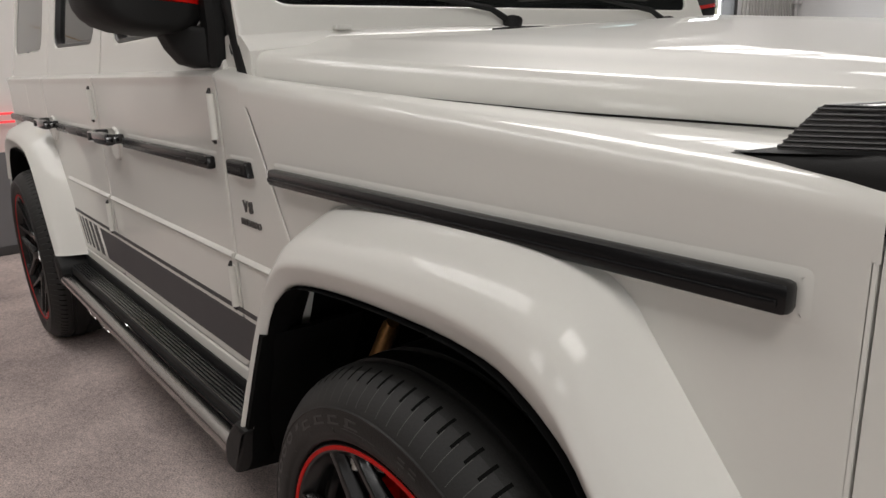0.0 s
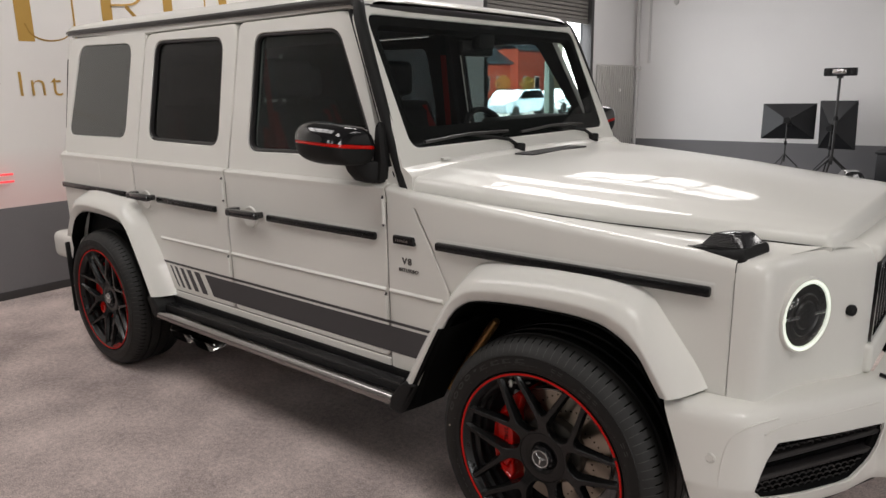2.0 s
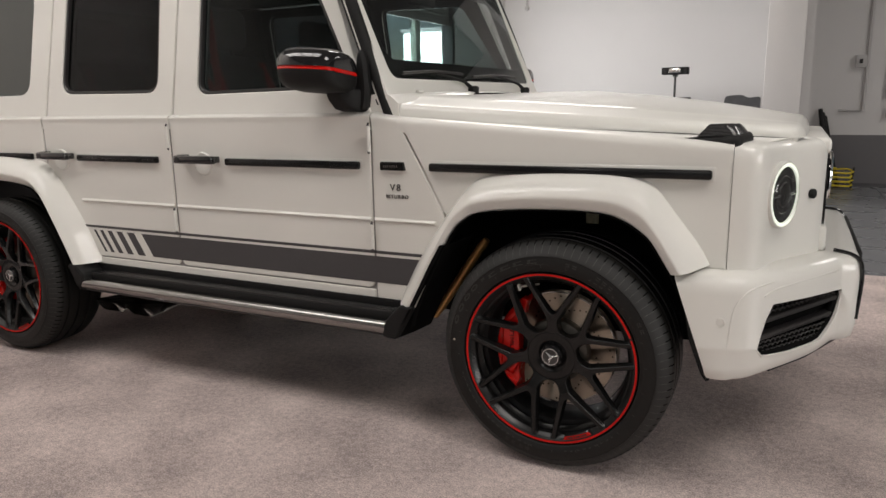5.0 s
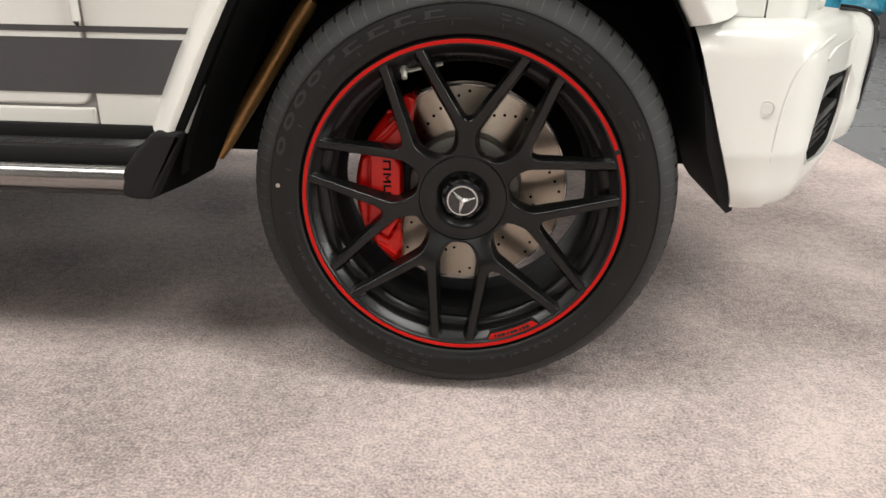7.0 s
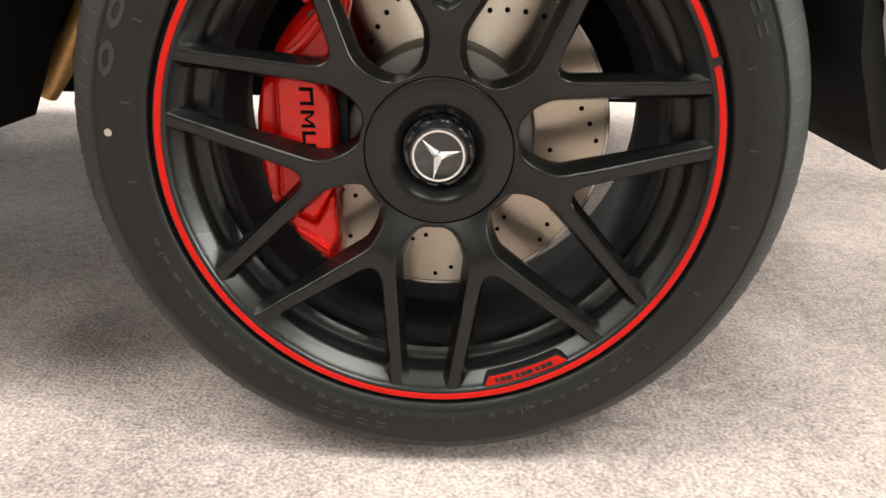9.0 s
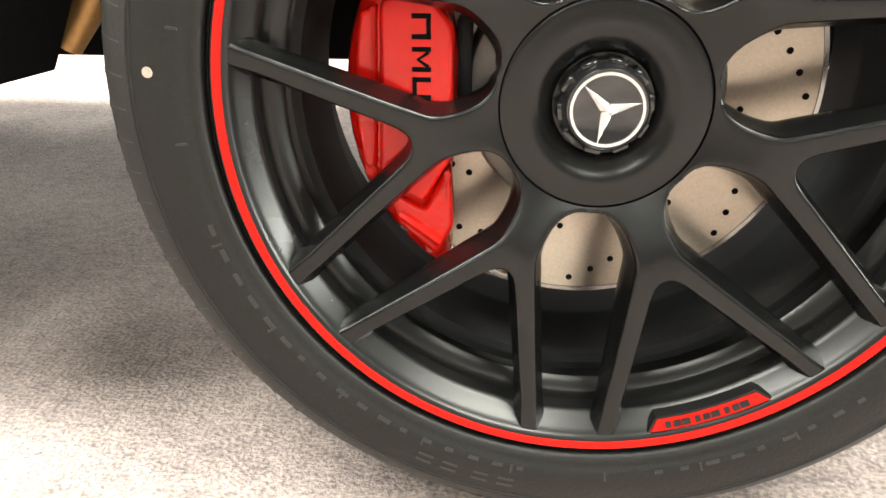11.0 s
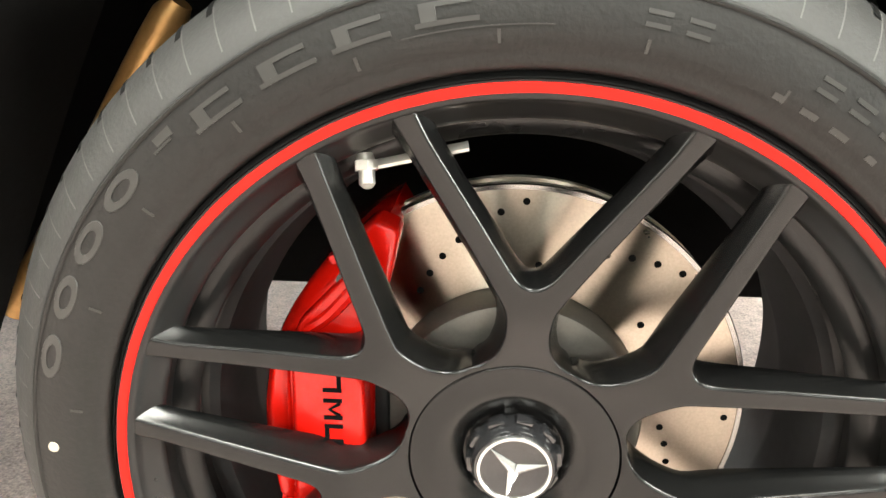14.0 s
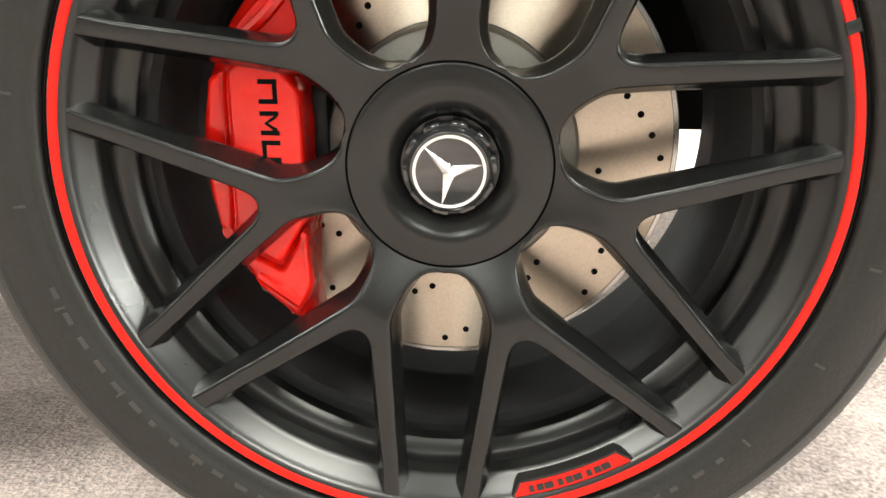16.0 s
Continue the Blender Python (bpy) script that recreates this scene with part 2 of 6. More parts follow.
def inset(loop, d):
    """The loop moved to its left by d."""
    out, n = [], len(loop)
    for i in range(n):
        a, b, c = Vector(loop[i - 1]), Vector(loop[i]), Vector(loop[(i + 1) % n])
        e, f = (b - a).normalized(), (c - b).normalized()
        ne, nf = Vector((-e.y, e.x)), Vector((-f.y, f.x))
        w = ne + nf
        w = w / max(w.length_squared, 0.35) * 2
        out.append(tuple(b + w * d))
    return out


def rpoly(points, r, n=4):
    """A polygon with rounded corners; r: one radius, or one for each corner."""
    out, k = [], len(points)
    for i in range(k):
        a, b, c = Vector(points[i - 1]), Vector(points[i]), Vector(points[(i + 1) % k])
        ri = r[i] if isinstance(r, (list, tuple)) else r
        if ri <= 0:
            out.append(tuple(b))
            continue
        e, f = (a - b), (c - b)
        ri = min(ri, e.length * 0.45, f.length * 0.45)
        p, q = b + e.normalized() * ri, b + f.normalized() * ri
        for s in range(n + 1):
            t = s / n
            out.append(tuple((1 - t) ** 2 * p + 2 * t * (1 - t) * b + t * t * q))
    return out


def plate(bm, loops, fn, thick, steps=((0.0, 0.0),)):
    """A solid plate with holes. loops: outline, then holes, in (u, v). steps: (inset, depth) from the face down. fn(u, v, depth) gives the place."""
    loops = [list(l) for l in loops]
    loops = [l if (area2(l) > 0) == (i == 0) else l[::-1] for i, l in enumerate(loops)]
    made, front, back = [], [], []
    if len(steps) > 1:      # a narrow border keeps the shading of the face flat
        steps = ((steps[0][0] + 0.0008, steps[0][1]), *steps)
    for loop in loops:
        rings = []
        for ins, depth in [*steps, (0.0, thick)]:
            ring = [bm.verts.new((u, v, -depth)) for u, v in (inset(loop, ins) if ins else loop)]
            rings.append(ring)
            made += ring
        m = len(loop)
        for r0, r1 in zip(rings, rings[1:]):
            for i in range(m):
                bm.faces.new((r0[i], r0[(i + 1) % m], r1[(i + 1) % m], r1[i]))
        for ring, bag in ((rings[0], front), (rings[-1], back)):
            for i in range(m):
                bag.append(bm.edges.get((ring[i], ring[(i + 1) % m])))
    bmesh.ops.triangle_fill(bm, use_beauty=True, use_dissolve=False, edges=front, normal=(0, 0, 1))
    bmesh.ops.triangle_fill(bm, use_beauty=True, use_dissolve=False, edges=back, normal=(0, 0, -1))
    for v in made:
        v.co = fn(v.co.x, v.co.y, -v.co.z)
    return bm


def side(y0):
    """Places for a plate that stands on the car's flank at y0."""
    return lambda u, v, d: Vector((u, y0 + d, v))


def slope(u, v, d):
    """Places on the leaning upper flank of the car."""
    return Vector((u, 0.136 + 0.1875 * (v - 1.296) + d, v))


def box(bm, x0, x1, y0, y1, z0, z1, bevel=0.0, seg=2):
    m = Matrix.LocRotScale(((x0 + x1) / 2, (y0 + y1) / 2, (z0 + z1) / 2), None, (x1 - x0, y1 - y0, z1 - z0))
    made = bmesh.ops.create_cube(bm, size=1, matrix=m)["verts"]
    if bevel:
        edges = {e for v in made for e in v.link_edges}
        bmesh.ops.bevel(bm, geom=list(edges), offset=bevel, segments=seg, affect="EDGES", profile=0.5)
    return bm


def loft(bm, rings, closed=True, caps=True):
    rows = [[bm.verts.new(p) for p in ring] for ring in rings]
    n = len(rows[0])
    for a, b in zip(rows, rows[1:]):
        for i in range(n if closed else n - 1):
            j = (i + 1) % n
            try:
                bm.faces.new((a[i], a[j], b[j], b[i]))
            except ValueError:
                pass
    if caps and closed:
        bm.faces.new(rows[0][::-1])
        bm.faces.new(rows[-1])
    return bm


def tube(bm, path, r, n=10, closed=False, flat=1.0, caps=True):
    """A round rod along a path; r: one radius, or one for each point."""
    path = [Vector(p) for p in path]
    k, rings, up = len(path), [], None
    for i, p in enumerate(path):
        a, b = path[i - 1] if (i or closed) else p, path[(i + 1) % k] if (i < k - 1 or closed) else p
        t = (b - a).normalized()
        if up is None:
            up = t.orthogonal().normalized()
        up = (up - t * up.dot(t)).normalized()
        w = t.cross(up)
        ri = r[i] if isinstance(r, (list, tuple)) else r
        rings.append([p + up * ri * math.cos(2 * math.pi * s / n) + w * ri * flat * math.sin(2 * math.pi * s / n) for s in range(n)])
    if closed:
        rings.append(rings[0])
        rows = [[bm.verts.new(p) for p in ring] for ring in rings[:-1]]
        rows.append(rows[0])
        for a, b in zip(rows, rows[1:]):
            for i in range(n):
                bm.faces.new((a[i], a[(i + 1) % n], b[(i + 1) % n], b[i]))
        return bm
    return loft(bm, rings, True, caps)


def lathe(bm, profile, n=96, closed=False):
    """Turns (r, y) about the y axis."""
    rows = []
    for r, y in profile:
        rows.append([bm.verts.new((r * math.cos(2 * math.pi * i / n), y, r * math.sin(2 * math.pi * i / n))) for i in range(n)] if r > 1e-6 else [bm.verts.new((0, y, 0))] * n)
    if closed:
        rows.append(rows[0])
    for a, b in zip(rows, rows[1:]):
        for i in range(n):
            j = (i + 1) % n
            corners = list(dict.fromkeys((a[i], a[j], b[j], b[i])))
            if len(corners) > 2:
                bm.faces.new(corners)
    return bm


def smooth_line(points, per=4):
    """A Catmull-Rom line through the points."""
    p = [Vector(q) for q in points]
    p = [2 * p[0] - p[1], *p, 2 * p[-1] - p[-2]]
    out = []
    for i in range(1, len(p) - 2):
        for s in range(per):
            t = s / per
            a, b, c, d = p[i - 1], p[i], p[i + 1], p[i + 2]
            out.append(0.5 * (2 * b + (c - a) * t + (2 * a - 5 * b + 4 * c - d) * t * t + (3 * b - 3 * c + d - a) * t ** 3))
    out.append(p[-2])
    return out


def letters(name, text, size, mat, m, parent=None, label="", depth=0.002, bold=0.0, spacing=1.0):
    cu = bpy.data.curves.new(name, "FONT")
    cu.body, cu.size, cu.extrude, cu.offset, cu.space_character = text, size, depth, bold, spacing
    tmp = bpy.data.objects.new(name, cu)
    scene.collection.objects.link(tmp)
    dg = bpy.context.evaluated_depsgraph_get()
    me = bpy.data.meshes.new_from_object(tmp.evaluated_get(dg))
    bpy.data.objects.remove(tmp)
    me.materials.clear()
    me.materials.append(mat)
    ob = new(name, me)
    ob.matrix_world = m
    if parent:
        ob.parent = parent
    if label:
        ob["label"] = label
    return ob


ON_FLANK = Matrix(((1, 0, 0, 0), (0, 0, -1, 0), (0, 1, 0, 0), (0, 0, 0, 1)))
ON_LEFT_WALL = Matrix(((0, 0, 1, 0), (1, 0, 0, 0), (0, 1, 0, 0), (0, 0, 0, 1)))
YC = 0.97      # the car's middle plane

# ---- the room ----
XL, YB, XR, YR, YF = -4.85, 11.2, 9.0, 9.3, -7.5
GATE = (6.38, 9.47, 2.55)      # the gate's opening in the left wall: from y, to y, height under the shutter


def wall_box(name, x0, x1, y0, y1, z0, z1, mat, label, kind="structure", bevel=0.0):
    return tagged(part(name, box(bmesh.new(), x0, x1, y0, y1, z0, z1, bevel), mat), label, name.split("_")[0], kind=kind)


wall_box("floor", XL - 0.4, XR + 0.2, YF - 0.2, YB + 0.3, -0.30, -0.012, material("grout", (0.10, 0.10, 0.105), 0.7), "dark grey grout bed under the floor tiles")
# printed wall with the lettering: from the front corner to where the banner ends
wall_box("wall_printed", XL - 0.25, XL, YF, 4.45, 0.70, CEIL, BANNER, "white printed wall fading to pink above the dado")
wall_box("wall_dado_left", XL - 0.25, XL + 0.004, YF, GATE[0], 0.06, 0.70, DADO, "dark grey painted dado of the wall")
wall_box("baseboard_left", XL - 0.25, XL + 0.02, YF, GATE[0], -0.012, 0.06, SKIRT, "dark brown skirting board", bevel=0.004)
wall_box("wall_left", XL - 0.25, XL - 0.012, 4.45, GATE[0], 0.70, CEIL, WALL, "white plastered wall beside the gate")
wall_box("wall_over_gate", XL - 0.25, XL - 0.012, GATE[0], GATE[1], 3.55, CEIL, WALL, "white plastered wall over the gate")
wall_box("wall_corner", XL - 0.25, XL - 0.012, GATE[1], YB, -0.012, CEIL, WALL, "grey white wall beside the gate")
wall_box("wall_back", XL - 0.25, 0.62, YB, YB + 0.25, 0.50, CEIL, WALL, "plain white plastered back wall")
wall_box("wall_dado_back", XL - 0.25, 0.62, YB - 0.004, YB + 0.25, -0.012, 0.50, DADO, "dark grey painted dado of the back wall")
wall_box("wall_return", 0.62, 0.80, 7.45, YB + 0.25, -0.012, CEIL, WALL, "white return wall behind the column")
wall_box("wall_right_back", 0.80, XR, YR, YR + 0.25, 0.66, CEIL, WALL, "white plastered wall with pipes and boxes")
wall_box("wall_dado_right", 0.80, XR, YR - 0.004, YR + 0.25, -0.012, 0.66, DADO, "dark grey painted dado")
# Far right wall, out of view; its window is added to let light in.
bm = plate(bmesh.new(), [[(YF, -0.012), (YR + 0.25, -0.012), (YR + 0.25, CEIL), (YF, CEIL)], [(RIGHT_FILL_WINDOW[i], RIGHT_FILL_WINDOW[j]) for i, j in ((0, 2), (1, 2), (1, 3), (0, 3))]], lambda u, v, d: Vector((XR + d, u, v)), 0.2)
tagged(part("wall_far_right", bm, PLAIN_GREY), "plain grey unseen wall with a broad added window opening", "wall", kind="structure")
wf = empty("window", "added unseen broad window with dark frame bars", "window")
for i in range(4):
    y = RIGHT_FILL_WINDOW[0] + 0.03 + (RIGHT_FILL_WINDOW[1] - RIGHT_FILL_WINDOW[0] - 0.06) * i / 3
    part("glazing_bar", box(bmesh.new(), XR + 0.01, XR + 0.05, y - 0.03, y + 0.03, RIGHT_FILL_WINDOW[2], RIGHT_FILL_WINDOW[3], 0.004), BLACK_TRIM, wf)
for z in (RIGHT_FILL_WINDOW[2] + 0.03, RIGHT_FILL_WINDOW[3] - 0.03):
    part("frame_rail", box(bmesh.new(), XR + 0.015, XR + 0.045, RIGHT_FILL_WINDOW[0], RIGHT_FILL_WINDOW[1], z - 0.03, z + 0.03, 0.004), BLACK_TRIM, wf)
# Openings for the two added fill windows, out of view like this wall.
bm = plate(bmesh.new(), [[(XL - 0.25, -0.012), (XR + 0.2, -0.012), (XR + 0.2, CEIL), (XL - 0.25, CEIL)]] + [[(x0, 2.95), (x1, 2.95), (x1, 4.15), (x0, 4.15)] for x0, x1 in FRONT_FILL_WINDOWS], lambda u, v, d: Vector((u, YF - d, v)), 0.2)
tagged(part("wall_front", bm, PLAIN_GREY), "plain grey unseen wall with two added window openings", "wall", kind="structure")
for x0, x1 in FRONT_FILL_WINDOWS:
    wf = empty("window", "added unseen high window with dark glazing bars", "window", "high windows")
    for i in range(4):
        x = x0 + 0.02 + (x1 - x0 - 0.04) * i / 3
        part("glazing_bar", box(bmesh.new(), x - 0.02, x + 0.02, YF - 0.05, YF - 0.01, 2.95, 4.15, 0.004), BLACK_TRIM, wf)
    for z in (2.97, 3.55, 4.13):
        part("frame_rail", box(bmesh.new(), x0, x1, YF - 0.045, YF - 0.015, z - 0.02, z + 0.02, 0.004), BLACK_TRIM, wf)

# column with a cove line near the top
col = empty("column", "square white column with a grey painted foot", "column")
part("foot", box(bmesh.new(), 0.298, 0.705, 7.22, 7.64, -0.012, 0.765, 0.008), DADO, col, "dark grey painted foot")
part("shaft", box(bmesh.new(), 0.302, 0.70, 7.225, 7.64, 0.765, 2.48, 0.008), WALL, col)
part("head", box(bmesh.new(), 0.296, 0.706, 7.219, 7.64, 2.50, CEIL, 0.008), WALL, col)

# ceiling with two glazed strips
bm = bmesh.new()
plate(bm, [[(XL - 0.25, YF - 0.2), (XR + 0.2, YF - 0.2), (XR + 0.2, YB + 0.25), (XL - 0.25, YB + 0.25)]] + [[(x0, y0), (x1, y0), (x1, y1), (x0, y1)] for x0, x1, y0, y1, watts in SKYLIGHTS],
      lambda u, v, d: Vector((u, v, CEIL + d)), 0.3)
tagged(part("ceiling", bm, CEILING), "dark grey ceiling with long glazed skylights", "ceiling", kind="structure")
for x0, x1, y0, y1, watts in SKYLIGHTS:
    sk = empty("skylight", "long ceiling skylight with dark metal glazing bars", "skylight", "ceiling skylights")
    for i in range(1, 4):
        x = x0 + (x1 - x0) * i / 4
        part("glazing_bar", box(bmesh.new(), x - 0.03, x + 0.03, y0, y1, CEIL - 0.02, CEIL + 0.05, 0.006), BLACK_TRIM, sk)
    part("frame_rail", box(bmesh.new(), x0, x1, (y0 + y1) / 2 - 0.025, (y0 + y1) / 2 + 0.025, CEIL - 0.015, CEIL + 0.045, 0.006), BLACK_TRIM, sk)

# carpet laid over the tiles
bm = box(bmesh.new(), XL + 0.02, 1.80, YF + 0.1, 3.36, -0.012, 0.0, 0.004)
tagged(part("carpet", bm, CARPET), "mottled grey beige carpet laid under the car", "carpet", kind="structure")

# gate: roller shutter half raised, frame, posts
sh = empty("roller_shutter", "half raised brown grey slatted roller shutter over a gate", "shutter")
prof = [(0.0, 0.0), (0.018, 0.008), (0.024, 0.03), (0.018, 0.052), (0.0, 0.06)]
n_slat = 17
for i in range(n_slat):
    slat = bmesh.new()
    z0 = GATE[2] + 0.04 + i * 0.062
    rings = [[Vector((XL - 0.10 + dx, y, z0 + dz)) for dx, dz in prof] + [Vector((XL - 0.12, y, z0 + 0.06)), Vector((XL - 0.12, y, z0))] for y in (GATE[0] + 0.04, GATE[1] - 0.04)]
    part("slat", loft(slat, rings), SHUTTER, sh)
part("bottom_bar", box(bmesh.new(), XL - 0.13, XL - 0.07, GATE[0] + 0.03, GATE[1] - 0.03, GATE[2] - 0.02, GATE[2] + 0.04, 0.006), SHUTTER, sh)
for y in (GATE[0], GATE[1]):
    part("guide_rail", box(bmesh.new(), XL - 0.20, XL - 0.005, y - 0.045, y + 0.045, -0.012, 3.55, 0.008), BLACK_TRIM, sh, "dark metal guide rail")
part("shutter_case", box(bmesh.new(), XL - 0.24, XL - 0.02, GATE[0] - 0.02, GATE[1] + 0.02, 3.55, 3.62, 0.01), BLACK_TRIM, sh)
gd = empty("gate_post", "pale green grey post standing in the gate opening", "post")
part("post", box(bmesh.new(), XL - 0.24, XL - 0.14, 8.30, 8.46, -0.012, GATE[2] + 0.02, 0.01), material("pale_post", (0.42, 0.47, 0.40), 0.5), gd)
part("post_base", box(bmesh.new(), XL - 0.26, XL - 0.13, 8.27, 8.49, -0.012, 0.03, 0.005), STEEL, gd)

# radiator, pipes on the walls
rad = empty("radiator", "tall grey ribbed panel radiator in the corner", "radiator")
part("panel", box(bmesh.new(), XL, XL + 0.05, 9.62, 11.0, 0.25, 1.87, 0.01), RADIATOR, rad)
for i in range(16):
    y = 9.66 + i * 0.086
    part("rib", box(bmesh.new(), XL + 0.05, XL + 0.075, y, y + 0.05, 0.28, 1.85, 0.012), RADIATOR, rad)
part("valve", lathe(bmesh.new(), [(0.0, 0.0), (0.03, 0.0), (0.03, 0.06), (0.0, 0.06)], 14), WHITE_MARK, rad).matrix_local = pose(XL + 0.09, 10.42, 1.42, 0, 0, 90)
part("bracket", box(bmesh.new(), XL - 0.012, XL + 0.01, 9.8, 9.86, 0.3, 0.5), RADIATOR, rad)


def wall_pipe(path, r, label, clamps=()):
    ob = empty("wall_pipe", label, "pipe", "wall pipes")
    part("pipe", tube(bmesh.new(), path, r, 10), PIPE, ob)
    for c in clamps:
        part("clamp", box(bmesh.new(), c[0] - r * 1.8, c[0] + r * 1.8, c[1] - r * 1.8, c[1] + r * 1.8, c[2] - 0.03, c[2] + 0.03, 0.008), PIPE, ob)
    return ob


wall_pipe([(XL + 0.07, 11.12, -0.012), (XL + 0.07, 11.12, CEIL)], 0.035, "white heating pipe rising in the corner", [(XL + 0.07, 11.12, 1.82)])
wall_pipe([(XL + 0.28, YB - 0.04, 1.9), (XL + 0.28, YB - 0.04, CEIL)], 0.022, "thin white pipe on the back wall")
wall_pipe([(XL + 0.75, YB - 0.03, 2.9), (XL + 0.75, YB - 0.03, CEIL)], 0.02, "thin white cable duct on the back wall", [(XL + 0.75, YB - 0.03, 2.95)])
wall_pipe([(XL + 0.02, 4.62, 0.7), (XL + 0.02, 4.62, CEIL)], 0.03, "white pipe beside the printed wall")
wall_pipe([(1.20, YR - 0.03, 1.0), (1.50, YR - 0.03, 1.0), (1.50, YR - 0.03, 2.5)], 0.02, "white cable duct with an elbow on the wall")
wall_pipe([(1.62, YR - 0.03, 2.5), (1.62, YR - 0.03, 3.6)], 0.02, "white cable duct on the wall")
wall_pipe([(1.76, YR - 0.03, 1.15), (1.76, YR - 0.03, 2.7)], 0.02, "white cable duct on the wall")
for x, z, w, h in ((1.42, 1.66, 0.13, 0.17), (1.80, 0.98, 0.05, 0.16), (1.84, 2.25, 0.16, 0.2)):
    sb = empty("switch_box", "small grey electrical switch box on the wall", "switch", "switch boxes")
    part("box", box(bmesh.new(), x - w / 2, x + w / 2, YR - 0.07, YR, z - h / 2, z + h / 2, 0.008), PIPE, sb)
    part("button", box(bmesh.new(), x - 0.02, x + 0.02, YR - 0.085, YR - 0.07, z - 0.03, z + 0.03, 0.004), BLACK_TRIM, sb, "dark button")

# gold lettering on the printed wall: the name as plain gold strokes, the word below it lettered
sign = empty("wall_sign", "large gold strokes with a gold word below on the printed wall", "sign")


def stroke(y0, y1, z0, z1, lean=0.0):
    bm = bmesh.new()
    plate(bm, [[(y0 + lean, z0), (y1 + lean, z0), (y1, z1), (y0, z1)]], lambda u, v, d: Vector((XL + 0.003 - d, u, v)), 0.002)
    return part("gold_stroke", bm, GOLD, sign)


for y, w in ((-0.14, 0.13), (0.45, 0.115), (1.100, 0.085), (1.640, 0.085), (2.27, 0.085), (2.705, 0.09)):
    lean = 0.20 if y < 0 else 0.10 if 2.2 < y < 2.5 else 0
    stroke(y - lean, y + w - lean, 1.93, 2.46, lean)
    stroke(y - lean - 0.05, y + w - lean + 0.06, 2.455, 2.468)
for y in (0.866, 2.040, 2.96):
    stroke(y, y + 0.014, 1.95, 2.46)
    stroke(y - 0.07, y + 0.09, 2.455, 2.468)
for line, r in (([(0.505, 2.06), (0.55, 1.975), (0.66, 1.938), (0.78, 1.96), (0.855, 2.03), (0.873, 2.10)], 0.009), ([(1.15, 2.462), (1.36, 2.45), (1.445, 2.36), (1.38, 2.265), (1.18, 2.238)], 0.016), ([(1.30, 2.235), (1.42, 2.10), (1.52, 1.94)], 0.018)):
    part("gold_arc", tube(bmesh.new(), [(XL + 0.003, p.x, p.y) for p in smooth_line(line, 5)], r, 8, flat=0.25), GOLD, sign)
stroke(-0.61, -0.08, 1.62, 1.626)
stroke(0.10, 0.28, 1.617, 1.627)
letters("word", "International", 0.272, GOLD, Matrix.Translation((XL + 0.003, 0.385, 1.525)) @ ON_LEFT_WALL, sign, depth=0.0015, bold=-0.004, spacing=1.14)
neon = empty("red_sign_tube", "glowing red bent tube sign low on the wall", "sign")
part("tube", tube(bmesh.new(), [(XL + 0.03, 0.26, 0.955), (XL + 0.03, 0.12, 0.955), (XL + 0.03, 0.085, 0.93), (XL + 0.03, 0.12, 0.90), (XL + 0.03, 0.26, 0.90)], 0.007, 8), RED_NEON, neon)
part("mount", box(bmesh.new(), XL, XL + 0.03, 0.15, 0.17, 0.89, 0.965), WALL, neon)

# ---- photo lamps and stored things at the back ----


def tripod(parent, x, y, top, r=0.012, foot=0.42):
    part("pole", tube(bmesh.new(), [(x, y, 0.30), (x, y, top)], r, 10), BLACK_TRIM, parent)
    part("collar", lathe(bmesh.new(), [(r, 0), (r * 2, 0), (r * 2, 0.06), (r, 0.06)], 12, True), BLACK_PLASTIC, parent).matrix_local = pose(x, y, top * 0.6, 90)
    for i in range(3):
        a = 0.5 + i * 2.094
        part("leg", tube(bmesh.new(), [(x, y, 0.42), (x + foot * math.cos(a), y + foot * math.sin(a), 0.0)], r * 0.8, 8), BLACK_TRIM, parent)
        part("foot_cap", tube(bmesh.new(), [(x + foot * 0.98 * math.cos(a), y + foot * 0.98 * math.sin(a), 0.03), (x + foot * 1.02 * math.cos(a), y + foot * 1.02 * math.sin(a), -0.012)], r * 1.3, 8), BLACK_PLASTIC, parent)


def softbox(x, y, z, w, h, tilt, yaw, label):
    ob = empty("softbox_lamp", label, "softbox", "photo lamps")
    tripod(ob, x, y, z)
    bm = bmesh.new()
    ring = lambda s, d, sag: [Vector((sx * w / 2 * s, d + (sag if abs(sx) < 1 or abs(sz) < 1 else 0), sz * h / 2 * s)) for sx, sz in
                              [(-1, -1), (-0.5, -1), (0, -1), (0.5, -1), (1, -1), (1, -0.5), (1, 0), (1, 0.5), (1, 1), (0.5, 1), (0, 1), (-0.5, 1), (-1, 1), (-1, 0.5), (-1, 0), (-1, -0.5)]]
    loft(bm, [ring(0.16, 0.0, 0), ring(0.55, 0.10, 0.02), ring(0.97, 0.22, 0.01), ring(1.0, 0.25, 0), ring(0.96, 0.25, 0)])
    hood = part("cloth_hood", bm, FABRIC, ob, "crumpled black cloth hood seen from behind", angle=20)
    hood.matrix_local = pose(x, y, z, tilt, 0, yaw)
    part("lamp_holder", lathe(bmesh.new(), [(0.0, -0.10), (0.045, -0.10), (0.05, 0.0), (0.06, 0.03)], 14), BLACK_PLASTIC, ob).matrix_local = pose(x, y, z, tilt, 0, yaw)
    part("tilt_knob", lathe(bmesh.new(), [(0, -0.03), (0.02, -0.03), (0.02, 0.03), (0, 0.03)], 10), BLACK_PLASTIC, ob).matrix_local = pose(x + 0.04, y, z - 0.08, 0, 0, 90)
    return ob


